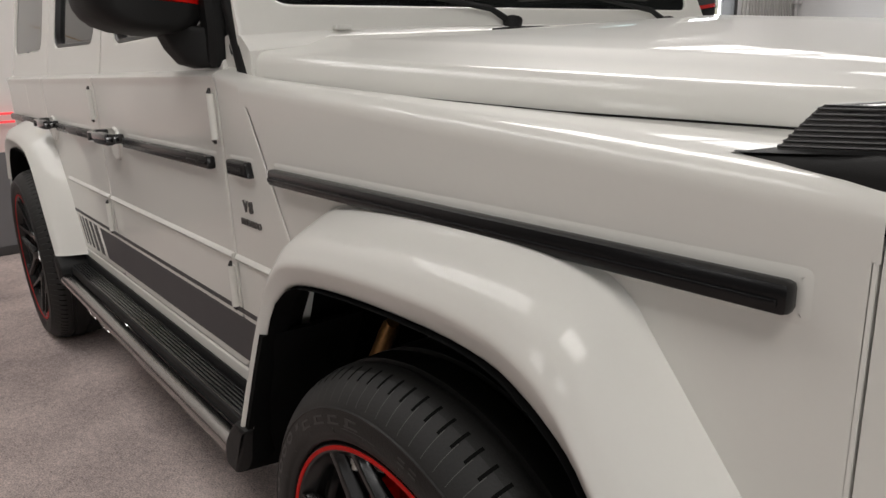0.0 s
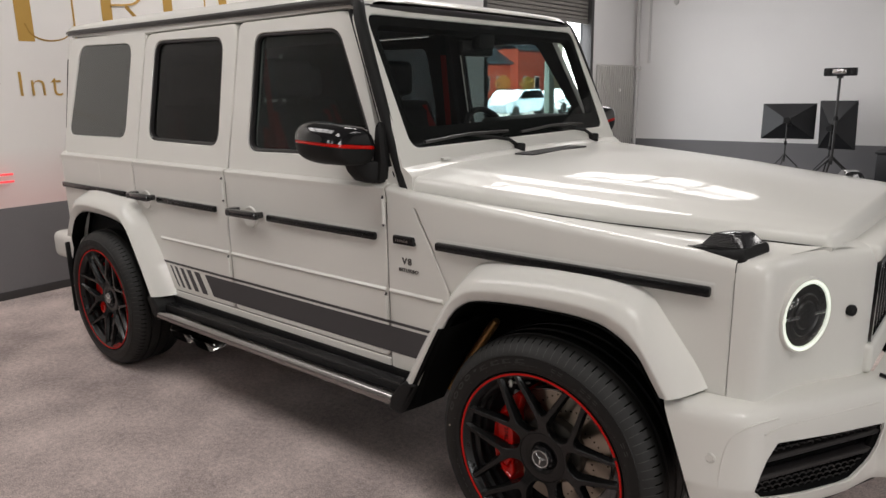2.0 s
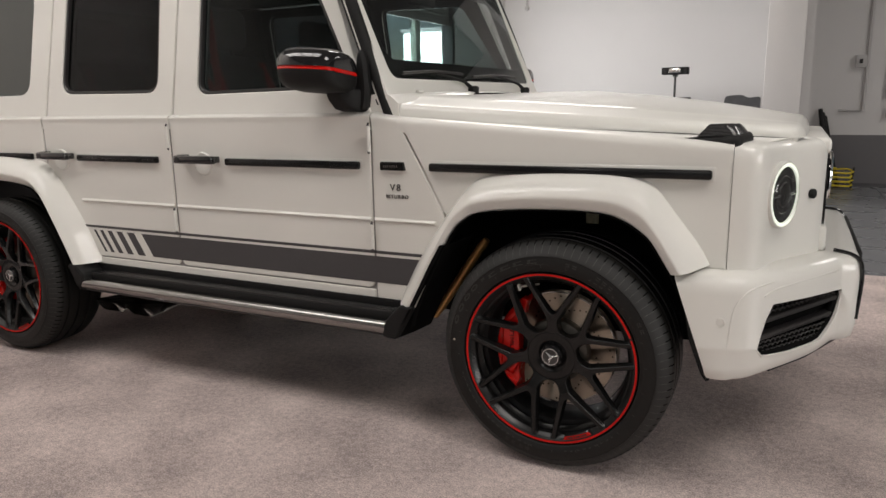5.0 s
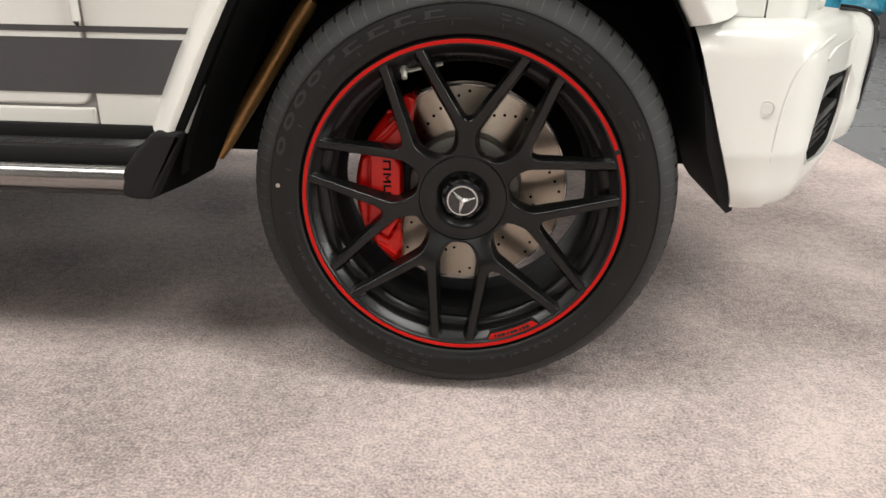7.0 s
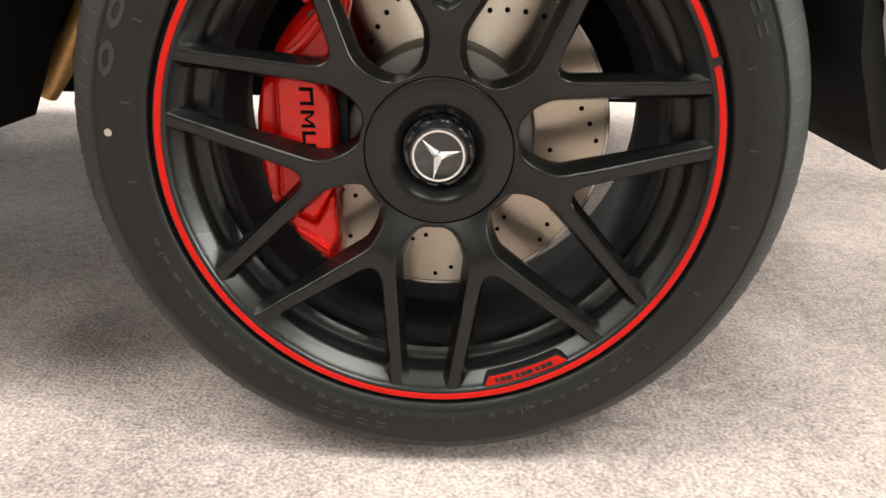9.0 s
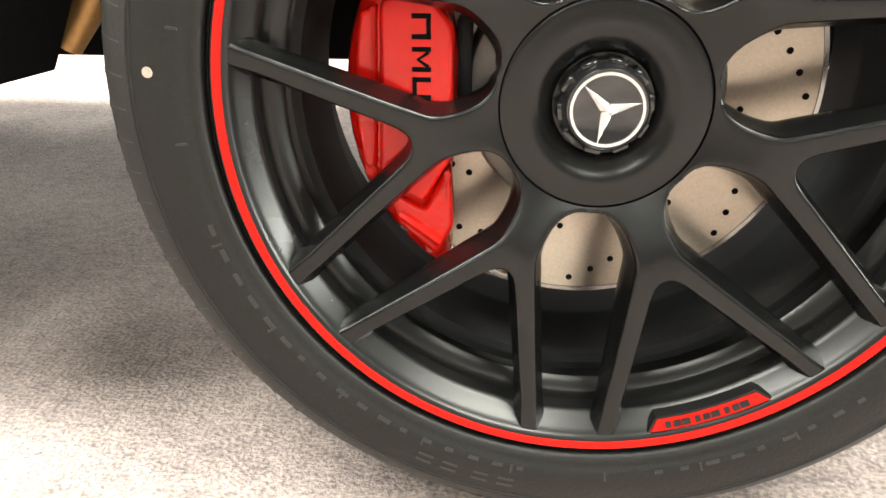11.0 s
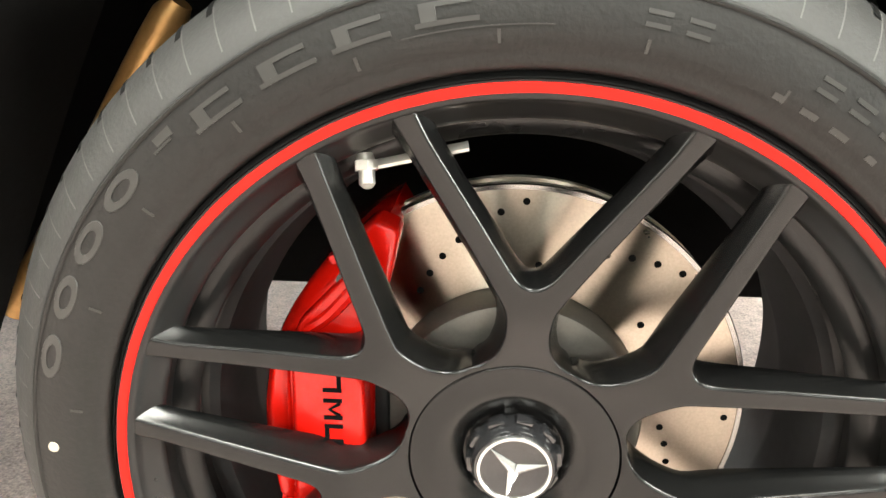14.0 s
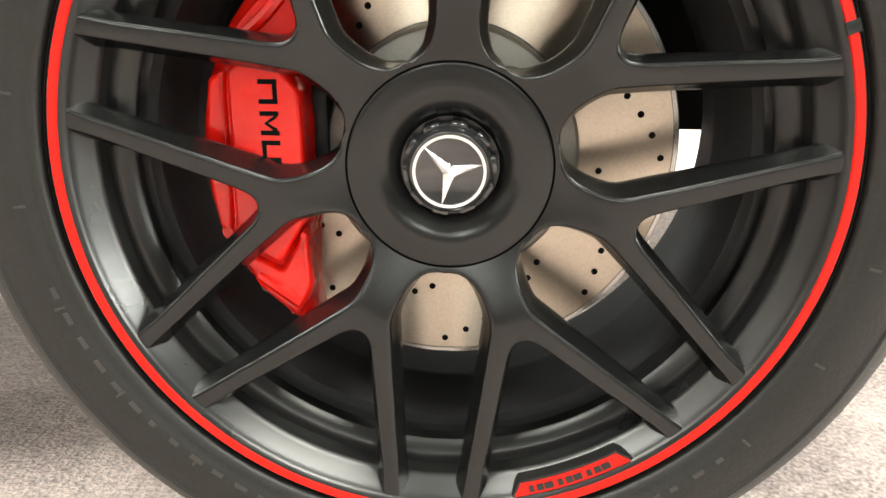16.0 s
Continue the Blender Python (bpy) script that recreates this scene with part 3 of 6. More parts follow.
softbox(-1.81, 10.10, 0.935, 0.76, 0.55, -6, 10, "wide black softbox lamp on a stand turned to the wall")
softbox(-1.21, 10.20, 0.83, 0.53, 0.74, 6, -8, "upright black softbox lamp on a stand turned to the wall")
wl = empty("work_lamp", "black halogen work lamp on a tall tripod stand", "lamp")
tripod(wl, -1.13, 10.0, 1.58, 0.018, 0.45)
part("lamp_body", box(bmesh.new(), -1.34, -0.92, 9.93, 10.07, 1.585, 1.70, 0.015), BLACK_PLASTIC, wl)
part("lamp_glass", box(bmesh.new(), -1.22, -1.04, 9.915, 9.93, 1.61, 1.68, 0.004), CHROME, wl, "silvery lamp glass")
for sx in (-1.31, -0.99):
    for k in range(3):
        part("cooling_fin", box(bmesh.new(), sx + k * 0.018, sx + 0.008 + k * 0.018, 9.922, 9.93, 1.60, 1.685), BLACK_TRIM, wl)
part("cross_bar", box(bmesh.new(), -1.17, -1.09, 9.97, 10.03, 1.55, 1.585, 0.006), BLACK_TRIM, wl)

mats = empty("rubber_mats", "stack of grey moulded rubber car mats leaning on the wall", "car mats")
for k, (x0, z0, w, h, tl) in enumerate(((-0.50, 0.46, 0.62, 0.80, 10), (-0.55, 0.20, 0.66, 0.62, 16))):
    bm = bmesh.new()
    plate(bm, [rpoly([(0, 0), (w, 0.03), (w * 1.02, h * 0.96), (w * 0.7, h * 0.93), (w * 0.55, h), (w * 0.12, h * 0.98), (w * 0.06, h * 0.55)], 0.06)], lambda u, v, d: Vector((u, d, v)), 0.03, ((0.012, 0.0), (0.0, 0.01)))
    for i in range(4):
        box(bm, w * 0.4 + i * 0.05, w * 0.4 + i * 0.05 + 0.025, -0.012, 0.004, h * 0.45, h * 0.62, 0.004)
    for i in range(3):
        bmesh.ops.create_uvsphere(bm, u_segments=10, v_segments=6, radius=0.035, matrix=Matrix.Translation((w * (0.2 + 0.25 * i), 0.0, h * (0.3 + 0.2 * (i % 2)))) @ Matrix.Diagonal((1, 0.3, 1, 1)))
    part("mat", bm, RUBBER_MAT, mats).matrix_local = pose(x0, 10.72 - 0.10 * k, z0, -tl, 0, 0)
bx = empty("storage_box", "low black storage box under the rubber mats", "box")
part("body", box(bmesh.new(), -0.62, 0.30, 10.45, 11.1, -0.012, 0.44, 0.03), FABRIC, bx)
part("lid", box(bmesh.new(), -0.64, 0.32, 10.43, 11.12, 0.44, 0.48, 0.015), FABRIC, bx)

ext = empty("fire_extinguisher", "red fire extinguisher standing on the floor", "fire extinguisher")
part("bottle", lathe(bmesh.new(), [(0, 0), (0.07, 0), (0.075, -0.02), (0.075, -0.36), (0.05, -0.43), (0.02, -0.45), (0, -0.45)], 20), material("extinguisher_red", (0.45, 0.02, 0.02), 0.3), ext).matrix_local = Matrix.Translation((0.95, 8.6, -0.012)) @ pose(0, 0, 0, -90)
part("valve", box(bmesh.new(), 0.92, 0.98, 8.57, 8.63, 0.43, 0.50, 0.008), BLACK_TRIM, ext)
part("hose", tube(bmesh.new(), smooth_line([(0.97, 8.58, 0.48), (1.05, 8.54, 0.44), (1.06, 8.53, 0.25), (1.04, 8.53, 0.1)]), 0.012, 8), BLACK_TRIM, ext)
yc = empty("yellow_cable", "loose coil of yellow cable lying on the floor", "cable")
part("coil", tube(bmesh.new(), [(1.25 + (0.15 + 0.012 * math.sin(i * 2.3)) * math.cos(i * 0.5), 8.5 + (0.13 + 0.012 * math.cos(i * 1.7)) * math.sin(i * 0.5), 0.0 + 0.0045 * i + 0.012 * math.sin(i)) for i in range(60)], 0.012, 6), material("yellow_cable", (0.65, 0.52, 0.03), 0.5), yc)
part("tie", tube(bmesh.new(), [(1.39, 8.5, 0.0), (1.41, 8.5, 0.28)], 0.014, 6), BLACK_TRIM, yc)
bars = empty("leaning_bars", "bundle of dark bars leaning against the wall", "bars")
for i in range(3):
    part("bar", tube(bmesh.new(), [(1.15 + 0.05 * i, 8.85, -0.012), (0.98 + 0.03 * i, 9.25, 1.02 - 0.05 * i)], 0.03, 8), BLACK_PLASTIC, bars)


def bag(x, y, z, w, d, h, mat, label, seed):
    """A soft plastic bag with creased, bulging sides."""
    bm = bmesh.new()
    bmesh.ops.create_icosphere(bm, subdivisions=4, radius=1)
    for v in bm.verts:
        c = v.co
        k = 1 + 0.16 * noise.noise(c * 2.1 + Vector((seed, 0, 0))) + 0.07 * noise.noise(c * 6 + Vector((0, seed, 0)))
        q = Vector([math.copysign(abs(a) ** 0.55, a) for a in c]) * k
        v.co = Vector((q.x * w / 2, q.y * d / 2, max(-h / 2, min(h / 2 * 1.05, q.z * h / 2))))
    ob = part("plastic_bag", bm, mat, angle=60)
    ob.matrix_world = pose(x, y, z + h / 2, 0, 0, seed * 37 % 20 - 10)
    return tagged(ob, label, "bag", "stacked plastic bags")


BAG_BLUE = material("blue_plastic", (0.05, 0.30, 0.44), 0.25, vary=0.35, scale=14, fine=60, bump=0.5)
BAG_WHITE = material("white_plastic", (0.62, 0.66, 0.70), 0.28, vary=0.2, scale=14, fine=60, bump=0.5)
for i, (x, z, mat, label) in enumerate(((3.55, 0.0, BAG_WHITE, "white plastic bag with soft goods"), (4.15, 0.0, BAG_WHITE, "white plastic bag with soft goods"), (4.75, 0.0, BAG_WHITE, "white plastic bag with soft goods"),
                                       (3.60, 0.30, BAG_BLUE, "blue plastic bag with soft goods on the pile"), (4.2, 0.30, BAG_BLUE, "blue plastic bag with soft goods on the pile"), (4.8, 0.29, BAG_BLUE, "blue plastic bag with soft goods on the pile"),
                                       (3.7, 0.58, BAG_BLUE, "blue plastic bag on top of the pile"), (4.4, 0.58, BAG_WHITE, "white plastic bag on top of the pile"))):
    bag(x, 8.85, z - 0.012, 0.66, 0.55, 0.33, mat, label, i + 1)

# ---- outside the gate ----
bm = bmesh.new()
box(bm, -160, XL - 0.4, -120, 140, -0.5, -0.06)
tagged(part("ground", bm, material("street_paving", (0.20, 0.20, 0.195), 0.8, vary=0.15, scale=0.8)), "grey paved yard outside the gate", "ground", kind="structure")


def house(name, x, y, w, d, h, label, color=(0.52, 0.085, 0.045)):
    ob = empty(name, label, "house")
    part("wall", box(bmesh.new(), x - d, x, y, y + w, -0.06, h), material("house_render", color, 0.8, vary=0.08), ob)
    bm = bmesh.new()
    loft(bm, [[Vector((x + 0.4, yy, h)), Vector((x - d / 2, yy, h + d * 0.36)), Vector((x - d - 0.4, yy, h)), Vector((x - d - 0.4, yy, h - 0.2)), Vector((x - d / 2, yy, h + d * 0.36 - 0.25)), Vector((x + 0.4, yy, h - 0.2))] for yy in (y - 0.4, y + w + 0.4)])
    part("roof", bm, material("slate_roof", (0.09, 0.11, 0.125), 0.6, vary=0.15), ob)
    for k in range(int(w / 2.4)):
        for zz in (1.0, 4.2):
            if zz + 1.8 < h:
                wy = y + 1.0 + k * 2.4
                win = part("window", box(bmesh.new(), x, x + 0.06, wy, wy + 1.1, zz, zz + 1.6, 0.02), WHITE_MARK, ob, "white framed window")
                part("pane", box(bmesh.new(), x + 0.06, x + 0.07, wy + 0.12, wy + 0.98, zz + 0.12, zz + 1.48), GLASS_DARK, win)
    return ob


house("red_house", -45, 48, 18, 7, 4.1, "red rendered house with a slate roof across the yard")
house("red_house", -44, 66.2, 8, 5, 5.6, "taller red house with white windows across the yard")


def tree(x, y, h, color, label, seed):
    ob = empty("tree", label, "tree", "yard trees")
    rng = random.Random(seed)
    part("trunk", tube(bmesh.new(), [(x, y, -0.06), (x + 0.1, y, h * 0.4), (x, y + 0.1, h * 0.85)], [0.16, 0.12, 0.03], 8), material("bark", (0.10, 0.075, 0.055), 0.9), ob)
    for i in range(6):
        a, z0 = rng.uniform(0, 6.28), h * rng.uniform(0.35, 0.6)
        part("limb", tube(bmesh.new(), [(x, y, z0), (x + math.cos(a) * h * 0.2, y + math.sin(a) * h * 0.2, z0 + h * 0.22)], [0.05, 0.015], 6), bpy.data.materials["bark"], ob)
    bm = bmesh.new()
    for i in range(700):
        v = Vector((rng.gauss(0, 1), rng.gauss(0, 1), rng.gauss(0, 1))).normalized() * rng.uniform(0.4, 1) * h * 0.3
        c = Vector((x, y, h * 0.68)) + Vector((v.x, v.y, v.z * 1.05))
        q = Euler((rng.uniform(0, 6), rng.uniform(0, 6), rng.uniform(0, 6))).to_matrix()
        s = rng.uniform(0.08, 0.2)
        vs = [bm.verts.new(c + q @ Vector(p) * s) for p in ((-1, 0, 0), (0, -0.5, 0.1), (1, 0, 0), (0, 0.5, 0.1))]
        bm.faces.new(vs)
    part("crown", bm, material("leaves", color, 0.7, vary=0.4), ob, recalc=False)
    return ob


tree(-39, 56, 2.6, (0.42, 0.16, 0.03), "small tree with orange autumn leaves", 1)
tree(-40, 62, 2.5, (0.38, 0.22, 0.04), "small tree with yellow autumn leaves", 2)
tree(-36, 64, 3.6, (0.10, 0.14, 0.04), "small green tree in the yard", 3)


def parked_car(x, y, color, label):
    ob = empty("parked_car", label, "car", "parked cars")
    paint = material("parked_paint", color, 0.25, coat=1.0)
    prof = [(-2.1, 0.3), (-2.15, 0.75), (-1.2, 0.92), (-0.6, 1.40), (0.9, 1.42), (1.6, 0.98), (2.1, 0.88), (2.15, 0.35)]
    bm = bmesh.new()
    plate(bm, [rpoly(prof, 0.12)], lambda u, v, d: Vector((x + d, y + u, v - 0.06)), 1.75, ((0.10, 0.0), (0.03, 0.03), (0.0, 0.12)))
    part("body", bm, paint, ob)
    bm = bmesh.new()
    plate(bm, [rpoly([(-1.05, 0.98), (-0.55, 1.34), (0.85, 1.36), (1.35, 1.0)], 0.06)], lambda u, v, d: Vector((x + 1.76 + d, y + u, v - 0.06)), 0.01)
    part("side_glass", bm, GLASS_DARK, ob)
    for yy in (-1.3, 1.35):
        part("wheel", lathe(bmesh.new(), [(0, -0.1), (0.2, -0.1), (0.32, -0.09), (0.32, 0.1), (0, 0.1)], 20), RUBBER, ob).matrix_local = pose(x + 1.68, y + yy, 0.26, 0, 0, 90)
        part("wheel", lathe(bmesh.new(), [(0, -0.1), (0.2, -0.1), (0.32, -0.09), (0.32, 0.1), (0, 0.1)], 20), RUBBER, ob).matrix_local = pose(x + 0.1, y + yy, 0.26, 0, 0, 90)
    return ob


parked_car(-20, 28.5, (0.45, 0.55, 0.62), "pale blue parked car outside the gate")
parked_car(-20.4, 33.8, (0.6, 0.63, 0.66), "silver white parked car outside the gate")

def white_hall(x, y, w, d, h, label):
    """A plain rendered hall with a flat roof, a plinth and a wide white door."""
    ob = empty("white_hall", label, "building")
    part("wall", box(bmesh.new(), x, x + w, y, y + d, -0.06, h, 0.03), material("pale_render", (0.66, 0.74, 0.72), 0.8, vary=0.06, scale=0.8), ob)
    part("roof", box(bmesh.new(), x - 0.15, x + w + 0.15, y - 0.15, y + d + 0.15, h, h + 0.25, 0.03), material("roof_edge", (0.16, 0.17, 0.18), 0.6), ob)
    part("plinth", box(bmesh.new(), x - 0.02, x + w, y - 0.03, y, -0.06, 0.5, 0.01), PLAIN_GREY, ob)
    gate = part("door", box(bmesh.new(), x + 0.35, x + 3.2, y - 0.05, y, 0.0, 1.9, 0.02), WHITE_MARK, ob, "white sectional door")
    for k in range(4):
        part("panel", box(bmesh.new(), x + 0.42, x + 3.13, y - 0.065, y - 0.05, 0.06 + k * 0.46, 0.46 + k * 0.46, 0.01), WHITE_MARK, gate)
    return ob


white_hall(-26.6, 46.0, 13.0, 8.0, 6.4, "pale rendered hall with a flat roof across the yard")

# ---- the car ----
car = empty("off_road_car", "white boxy off-road car with black trim and grey side stripes", "car")
ARCH_O = [(-0.564, 0.500), (-0.47, 0.668), (-0.369, 0.833), (-0.315, 0.895), (-0.251, 0.927), (-0.10, 0.947), (0.076, 0.954), (0.185, 0.95), (0.241, 0.938), (0.288, 0.912), (0.326, 0.861), (0.377, 0.786), (0.421, 0.716)]
ARCH_I = [(-0.507, 0.500), (-0.44, 0.637), (-0.361, 0.782), (-0.312, 0.833), (-0.252, 0.862), (-0.10, 0.880), (0.078, 0.885), (0.178, 0.877), (0.231, 0.858), (0.272, 0.833), (0.308, 0.801), (0.348, 0.738), (0.369, 0.705)]
EDGE = ((0.005, 0.0), (0.0018, 0.0012), (0.0, 0.005))


def both(name, make, mat, parent=car, label="", angle=38):
    """A part on the near flank and its mirror on the far one."""
    a = part(name, make(), mat, parent, label, angle)
    b = part(name, mirrored(make()), mat, parent, label, angle)
    return a, b


def panel(points, r=0.0, y0=0.09, thick=0.018, holes=(), fn=None):
    return plate(bmesh.new(), [rpoly(points, r) if r else points, *holes], fn or side(y0), thick, EDGE)


# lower flank panels, with open joints between them
WING = [(-0.722, 0.485), (-0.545, 0.485), (-0.41, 0.79), (-0.607, 1.160), (-0.722, 1.160)]
both("wing_panel", lambda: panel(WING, 0.004), PAINT)
FENDER = [(-0.402, 0.79), (-0.265, 0.905), (0.08, 0.93), (0.24, 0.91), (0.325, 0.84), (0.415, 0.712), (0.5162, 0.712), (0.5162, 1.052), (0.35, 1.068), (-0.596, 1.139)]
both("fender_panel", lambda: panel(FENDER, 0.004), PAINT)
F_DOOR = [(-1.744, 0.528), (-0.729, 0.528), (-0.729, 1.165), (-1.744, 1.165)]
R_DOOR = [(-1.753, 0.528), (-2.335, 0.528), (-2.49, 0.80), (-2.594, 0.885), (-2.594, 1.165), (-1.753, 1.165)]
QUARTER = [(-2.603, 0.89), (-2.63, 0.908), (-2.97, 0.935), (-3.13, 0.915), (-3.22, 0.85), (-3.32, 0.66), (-3.485, 0.66), (-3.485, 1.165), (-2.603, 1.165)]


def ridge(bm, x0, x1, z, r=0.011, y=0.09):
    """A rounded crease pressed into the sheet."""
    rings = []
    for x in (x0, x0 + 0.004, x1 - 0.004, x1):
        k = 0.4 if x in (x0, x1) else 1
        rings.append([Vector((x, y + 0.004, z + r)), Vector((x, y - 0.004 * k, z + r * 0.6)), Vector((x, y - 0.0075 * k, z)), Vector((x, y - 0.004 * k, z - r * 0.6)), Vector((x, y + 0.004, z - r))])
    return loft(bm, rings)


def shoulder_roll(bm, x0, x1):
    """The belt line: the flank rolls inwards to the leaning upper part, over a fine pressed edge."""
    sec = [(0.0899, 1.150), (0.08985, 1.152), (0.08985, 1.166), (0.0876, 1.1728), (0.0876, 1.1785), (0.0912, 1.1825), (0.0965, 1.1858), (0.1050, 1.1885), (0.1165, 1.1905), (0.1300, 1.1960), (0.1300, 1.150)]
    last = [(0.0899, 1.1215), (0.08985, 1.1235), (0.08985, 1.1455), (0.0900, 1.1545), (0.0925, 1.1630), (0.0985, 1.1700), (0.1070, 1.1743), (0.1180, 1.1767), (0.1240, 1.1765), (0.1300, 1.1720), (0.1300, 1.1215)]
    return loft(bm, [[Vector((x, y, z)) for y, z in profile] for x, profile in ((x0, sec), (x1, last if x1 > -0.7 else sec))])


def hole_loop(points, r):
    return rpoly(points, r, 6)


W1 = [(-1.612, 1.273), (-0.815, 1.283), (-0.862, 1.385), (-1.078, 1.768), (-1.622, 1.779)]
W2 = [(-2.492, 1.293), (-1.845, 1.285), (-1.864, 1.781), (-2.483, 1.794)]
W3 = [(-3.44, 1.293), (-2.737, 1.295), (-2.725, 1.795), (-3.345, 1.812)]


def door(lower, upper, window, rad, x0, x1, crease, hinge_x, handle_x0, handle_x1, glass, strip):
    for far in (False, True):
        mk = (lambda b: mirrored(b)) if far else (lambda b: b)
        bm = panel(lower, [0.03, 0.035] + [0.012] * (len(lower) - 2))
        shoulder_roll(bm, x0, x1)
        ridge(bm, crease, x1 - 0.004, 0.796)
        plate(bm, [rpoly(upper, [0, 0, 0.05, 0.06] if len(upper) == 4 else [0, 0, 0.03, 0.08, 0.04]), hole_loop(window, rad)], slope, 0.05, EDGE)
        d = part("door", mk(bm), PAINT, car, "white door with pressed creases")
        bm = bmesh.new()
        outer = hole_loop(window, rad)
        inner = inset(outer if area2(outer) > 0 else outer[::-1], 0.013)
        plate(bm, [outer, inner], lambda u, v, dd: slope(u, v, dd + 0.004), 0.03, ((0.004, 0.0), (0.0, 0.004)))
        part("window_seal", mk(bm), BLACK_TRIM, d, "black rubber window seal")
        bm = plate(bmesh.new(), [inset(outer if area2(outer) > 0 else outer[::-1], 0.012)], lambda u, v, dd: slope(u, v, dd + 0.022), 0.004)
        part("inner_lining", mk(plate(bmesh.new(), [rpoly(upper, 0.02), inset(outer if area2(outer) > 0 else outer[::-1], 0.006)], lambda u, v, dd: slope(u, v, dd + 0.052), 0.006)), LEATHER, d, "black inner door lining")
        g = part("window_glass", mk(bm), glass, d, "dark tinted window glass")
        g.visible_shadow = False
        # handle with its round recess
        hz = 1.006
        bm = bmesh.new()
        cx = (handle_x0 + handle_x1) / 2 + 0.012
        lathe(bm, [(0.0, 0.004), (0.030, 0.001), (0.042, -0.003), (0.046, -0.004), (0.049, -0.0015), (0.050, 0.004)], 32)
        bmesh.ops.translate(bm, verts=bm.verts, vec=(cx, 0.086, hz - 0.020))
        part("handle_recess", mk(bm), PAINT, d)
        bm = box(bmesh.new(), handle_x0, handle_x1, 0.035, 0.062, hz - 0.017, hz + 0.017, 0.007)
        box(bm, handle_x0 + 0.004, handle_x0 + 0.045, 0.05, 0.09, hz - 0.02, hz + 0.02, 0.006)
        box(bm, handle_x1 - 0.03, handle_x1 - 0.004, 0.055, 0.09, hz - 0.014, hz + 0.014, 0.005)
        h = part("door_handle", mk(bm), BLACK_GLOSS, d, "black bar door handle")
        bm = lathe(bmesh.new(), [(0, -0.004), (0.012, -0.003), (0.013, 0.01)], 16)
        bmesh.ops.translate(bm, verts=bm.verts, vec=(handle_x0 + 0.024, 0.036, hz))
        part("lock_button", mk(bm), BLACK_TRIM, d)
        bm = box(bmesh.new(), strip[0], strip[1], 0.070, 0.09, 0.984, 1.013, 0.006)
        box(bm, strip[0] + 0.006, strip[1] - 0.006, 0.067, 0.072, 0.994, 1.0, 0.001)
        part("side_strip", mk(bm), STRIP_BLACK, d, "black rub strip")
        bm = plate(bmesh.new(), [rpoly([(strip[0] - 0.010, 0.974), (strip[1] + 0.010, 0.974), (strip[1] + 0.010, 1.023), (strip[0] - 0.010, 1.023)], 0.010)], side(0.0886), 0.006, ((0.009, 0.0), (0.006, 0.0003), (0.003, 0.0008), (0.0, 0.0015)))
        part("strip_bed", mk(bm), PAINT, d)
        for z0 in (0.69, 1.055):
            bm = tube(bmesh.new(), [(hinge_x, 0.076, z0 - 0.004), (hinge_x, 0.076, z0 + 0.089)], 0.0082, 14)
            part("hinge", mk(bm), PAINT, d)
            bm = tube(bmesh.new(), [(hinge_x, 0.074, z0 + 0.089), (hinge_x, 0.077, z0 + 0.100)], [0.0055, 0.0025], 10)
            part("hinge_pin", mk(bm), BLACK_TRIM, d)
            bm = tube(bmesh.new(), [(hinge_x, 0.074, z0 - 0.004), (hinge_x, 0.077, z0 - 0.013)], [0.0055, 0.0025], 10)
            part("hinge_pin", mk(bm), BLACK_TRIM, d)


door(F_DOOR, [(-1.744, 1.185), (-0.735, 1.185), (-0.985, 1.775), (-1.04, 1.832), (-1.744, 1.832)], W1, 0.06, -1.744, -0.729, -1.74, -0.7255, -1.684, -1.466, GLASS_TINT, (-1.43, -0.772))
door(R_DOOR, [(-2.594, 1.185), (-1.753, 1.185), (-1.753, 1.832), (-2.572, 1.832)], W2, 0.075, -2.594, -1.753, -2.37, -1.7485, -2.60, -2.385, GLASS_DARK, (-2.352, -1.825))


def quarter():
    bm = panel(QUARTER, 0.006)
    shoulder_roll(bm, -3.485, -2.603)
    plate(bm, [rpoly([(-3.485, 1.185), (-2.603, 1.185), (-2.58, 1.845), (-3.468, 1.862)], [0, 0, 0.03, 0.03]), hole_loop(W3, 0.075)], slope, 0.05, EDGE)
    return bm


q1, q2 = both("rear_quarter_panel", quarter, PAINT)
for q, far in ((q1, False), (q2, True)):
    mk = mirrored if far else (lambda b: b)
    lp = hole_loop(W3, 0.075)
    lp = lp if area2(lp) > 0 else lp[::-1]
    g = part("quarter_glass", mk(plate(bmesh.new(), [inset(lp, 0.004)], lambda u, v, dd: slope(u, v, dd + 0.006), 0.005)), PRIVACY, q, "grey tinted fixed side glass")
    g.visible_shadow = False
    part("quarter_lining", mk(plate(bmesh.new(), [rpoly([(-3.46, 1.19), (-2.61, 1.19), (-2.59, 1.84), (-3.45, 1.85)], 0.02), inset(lp, 0.01)], lambda u, v, dd: slope(u, v, dd + 0.052), 0.006)), LEATHER, q)
    part("side_strip", mk(box(bmesh.new(), -3.478, -2.69, 0.072, 0.09, 0.984, 1.013, 0.006)), STRIP_BLACK, q, "black rub strip")
    flap = plate(bmesh.new(), [rpoly([(-3.19, 1.045), (-2.99, 1.045), (-2.99, 1.155), (-3.19, 1.155)], 0.02)], side(0.0893), 0.006, ((0.002, 0), (0, 0.0004)))
    if not far:
        part("fuel_flap", flap, PAINT, q)
    else:
        flap.free()
both("flank_backing", lambda: box(box(bmesh.new(), -2.33, -0.56, 0.0955, 0.122, 0.49, 1.13), -3.46, -2.4, 0.0955, 0.122, 0.96, 1.13), GREY_JOINT)
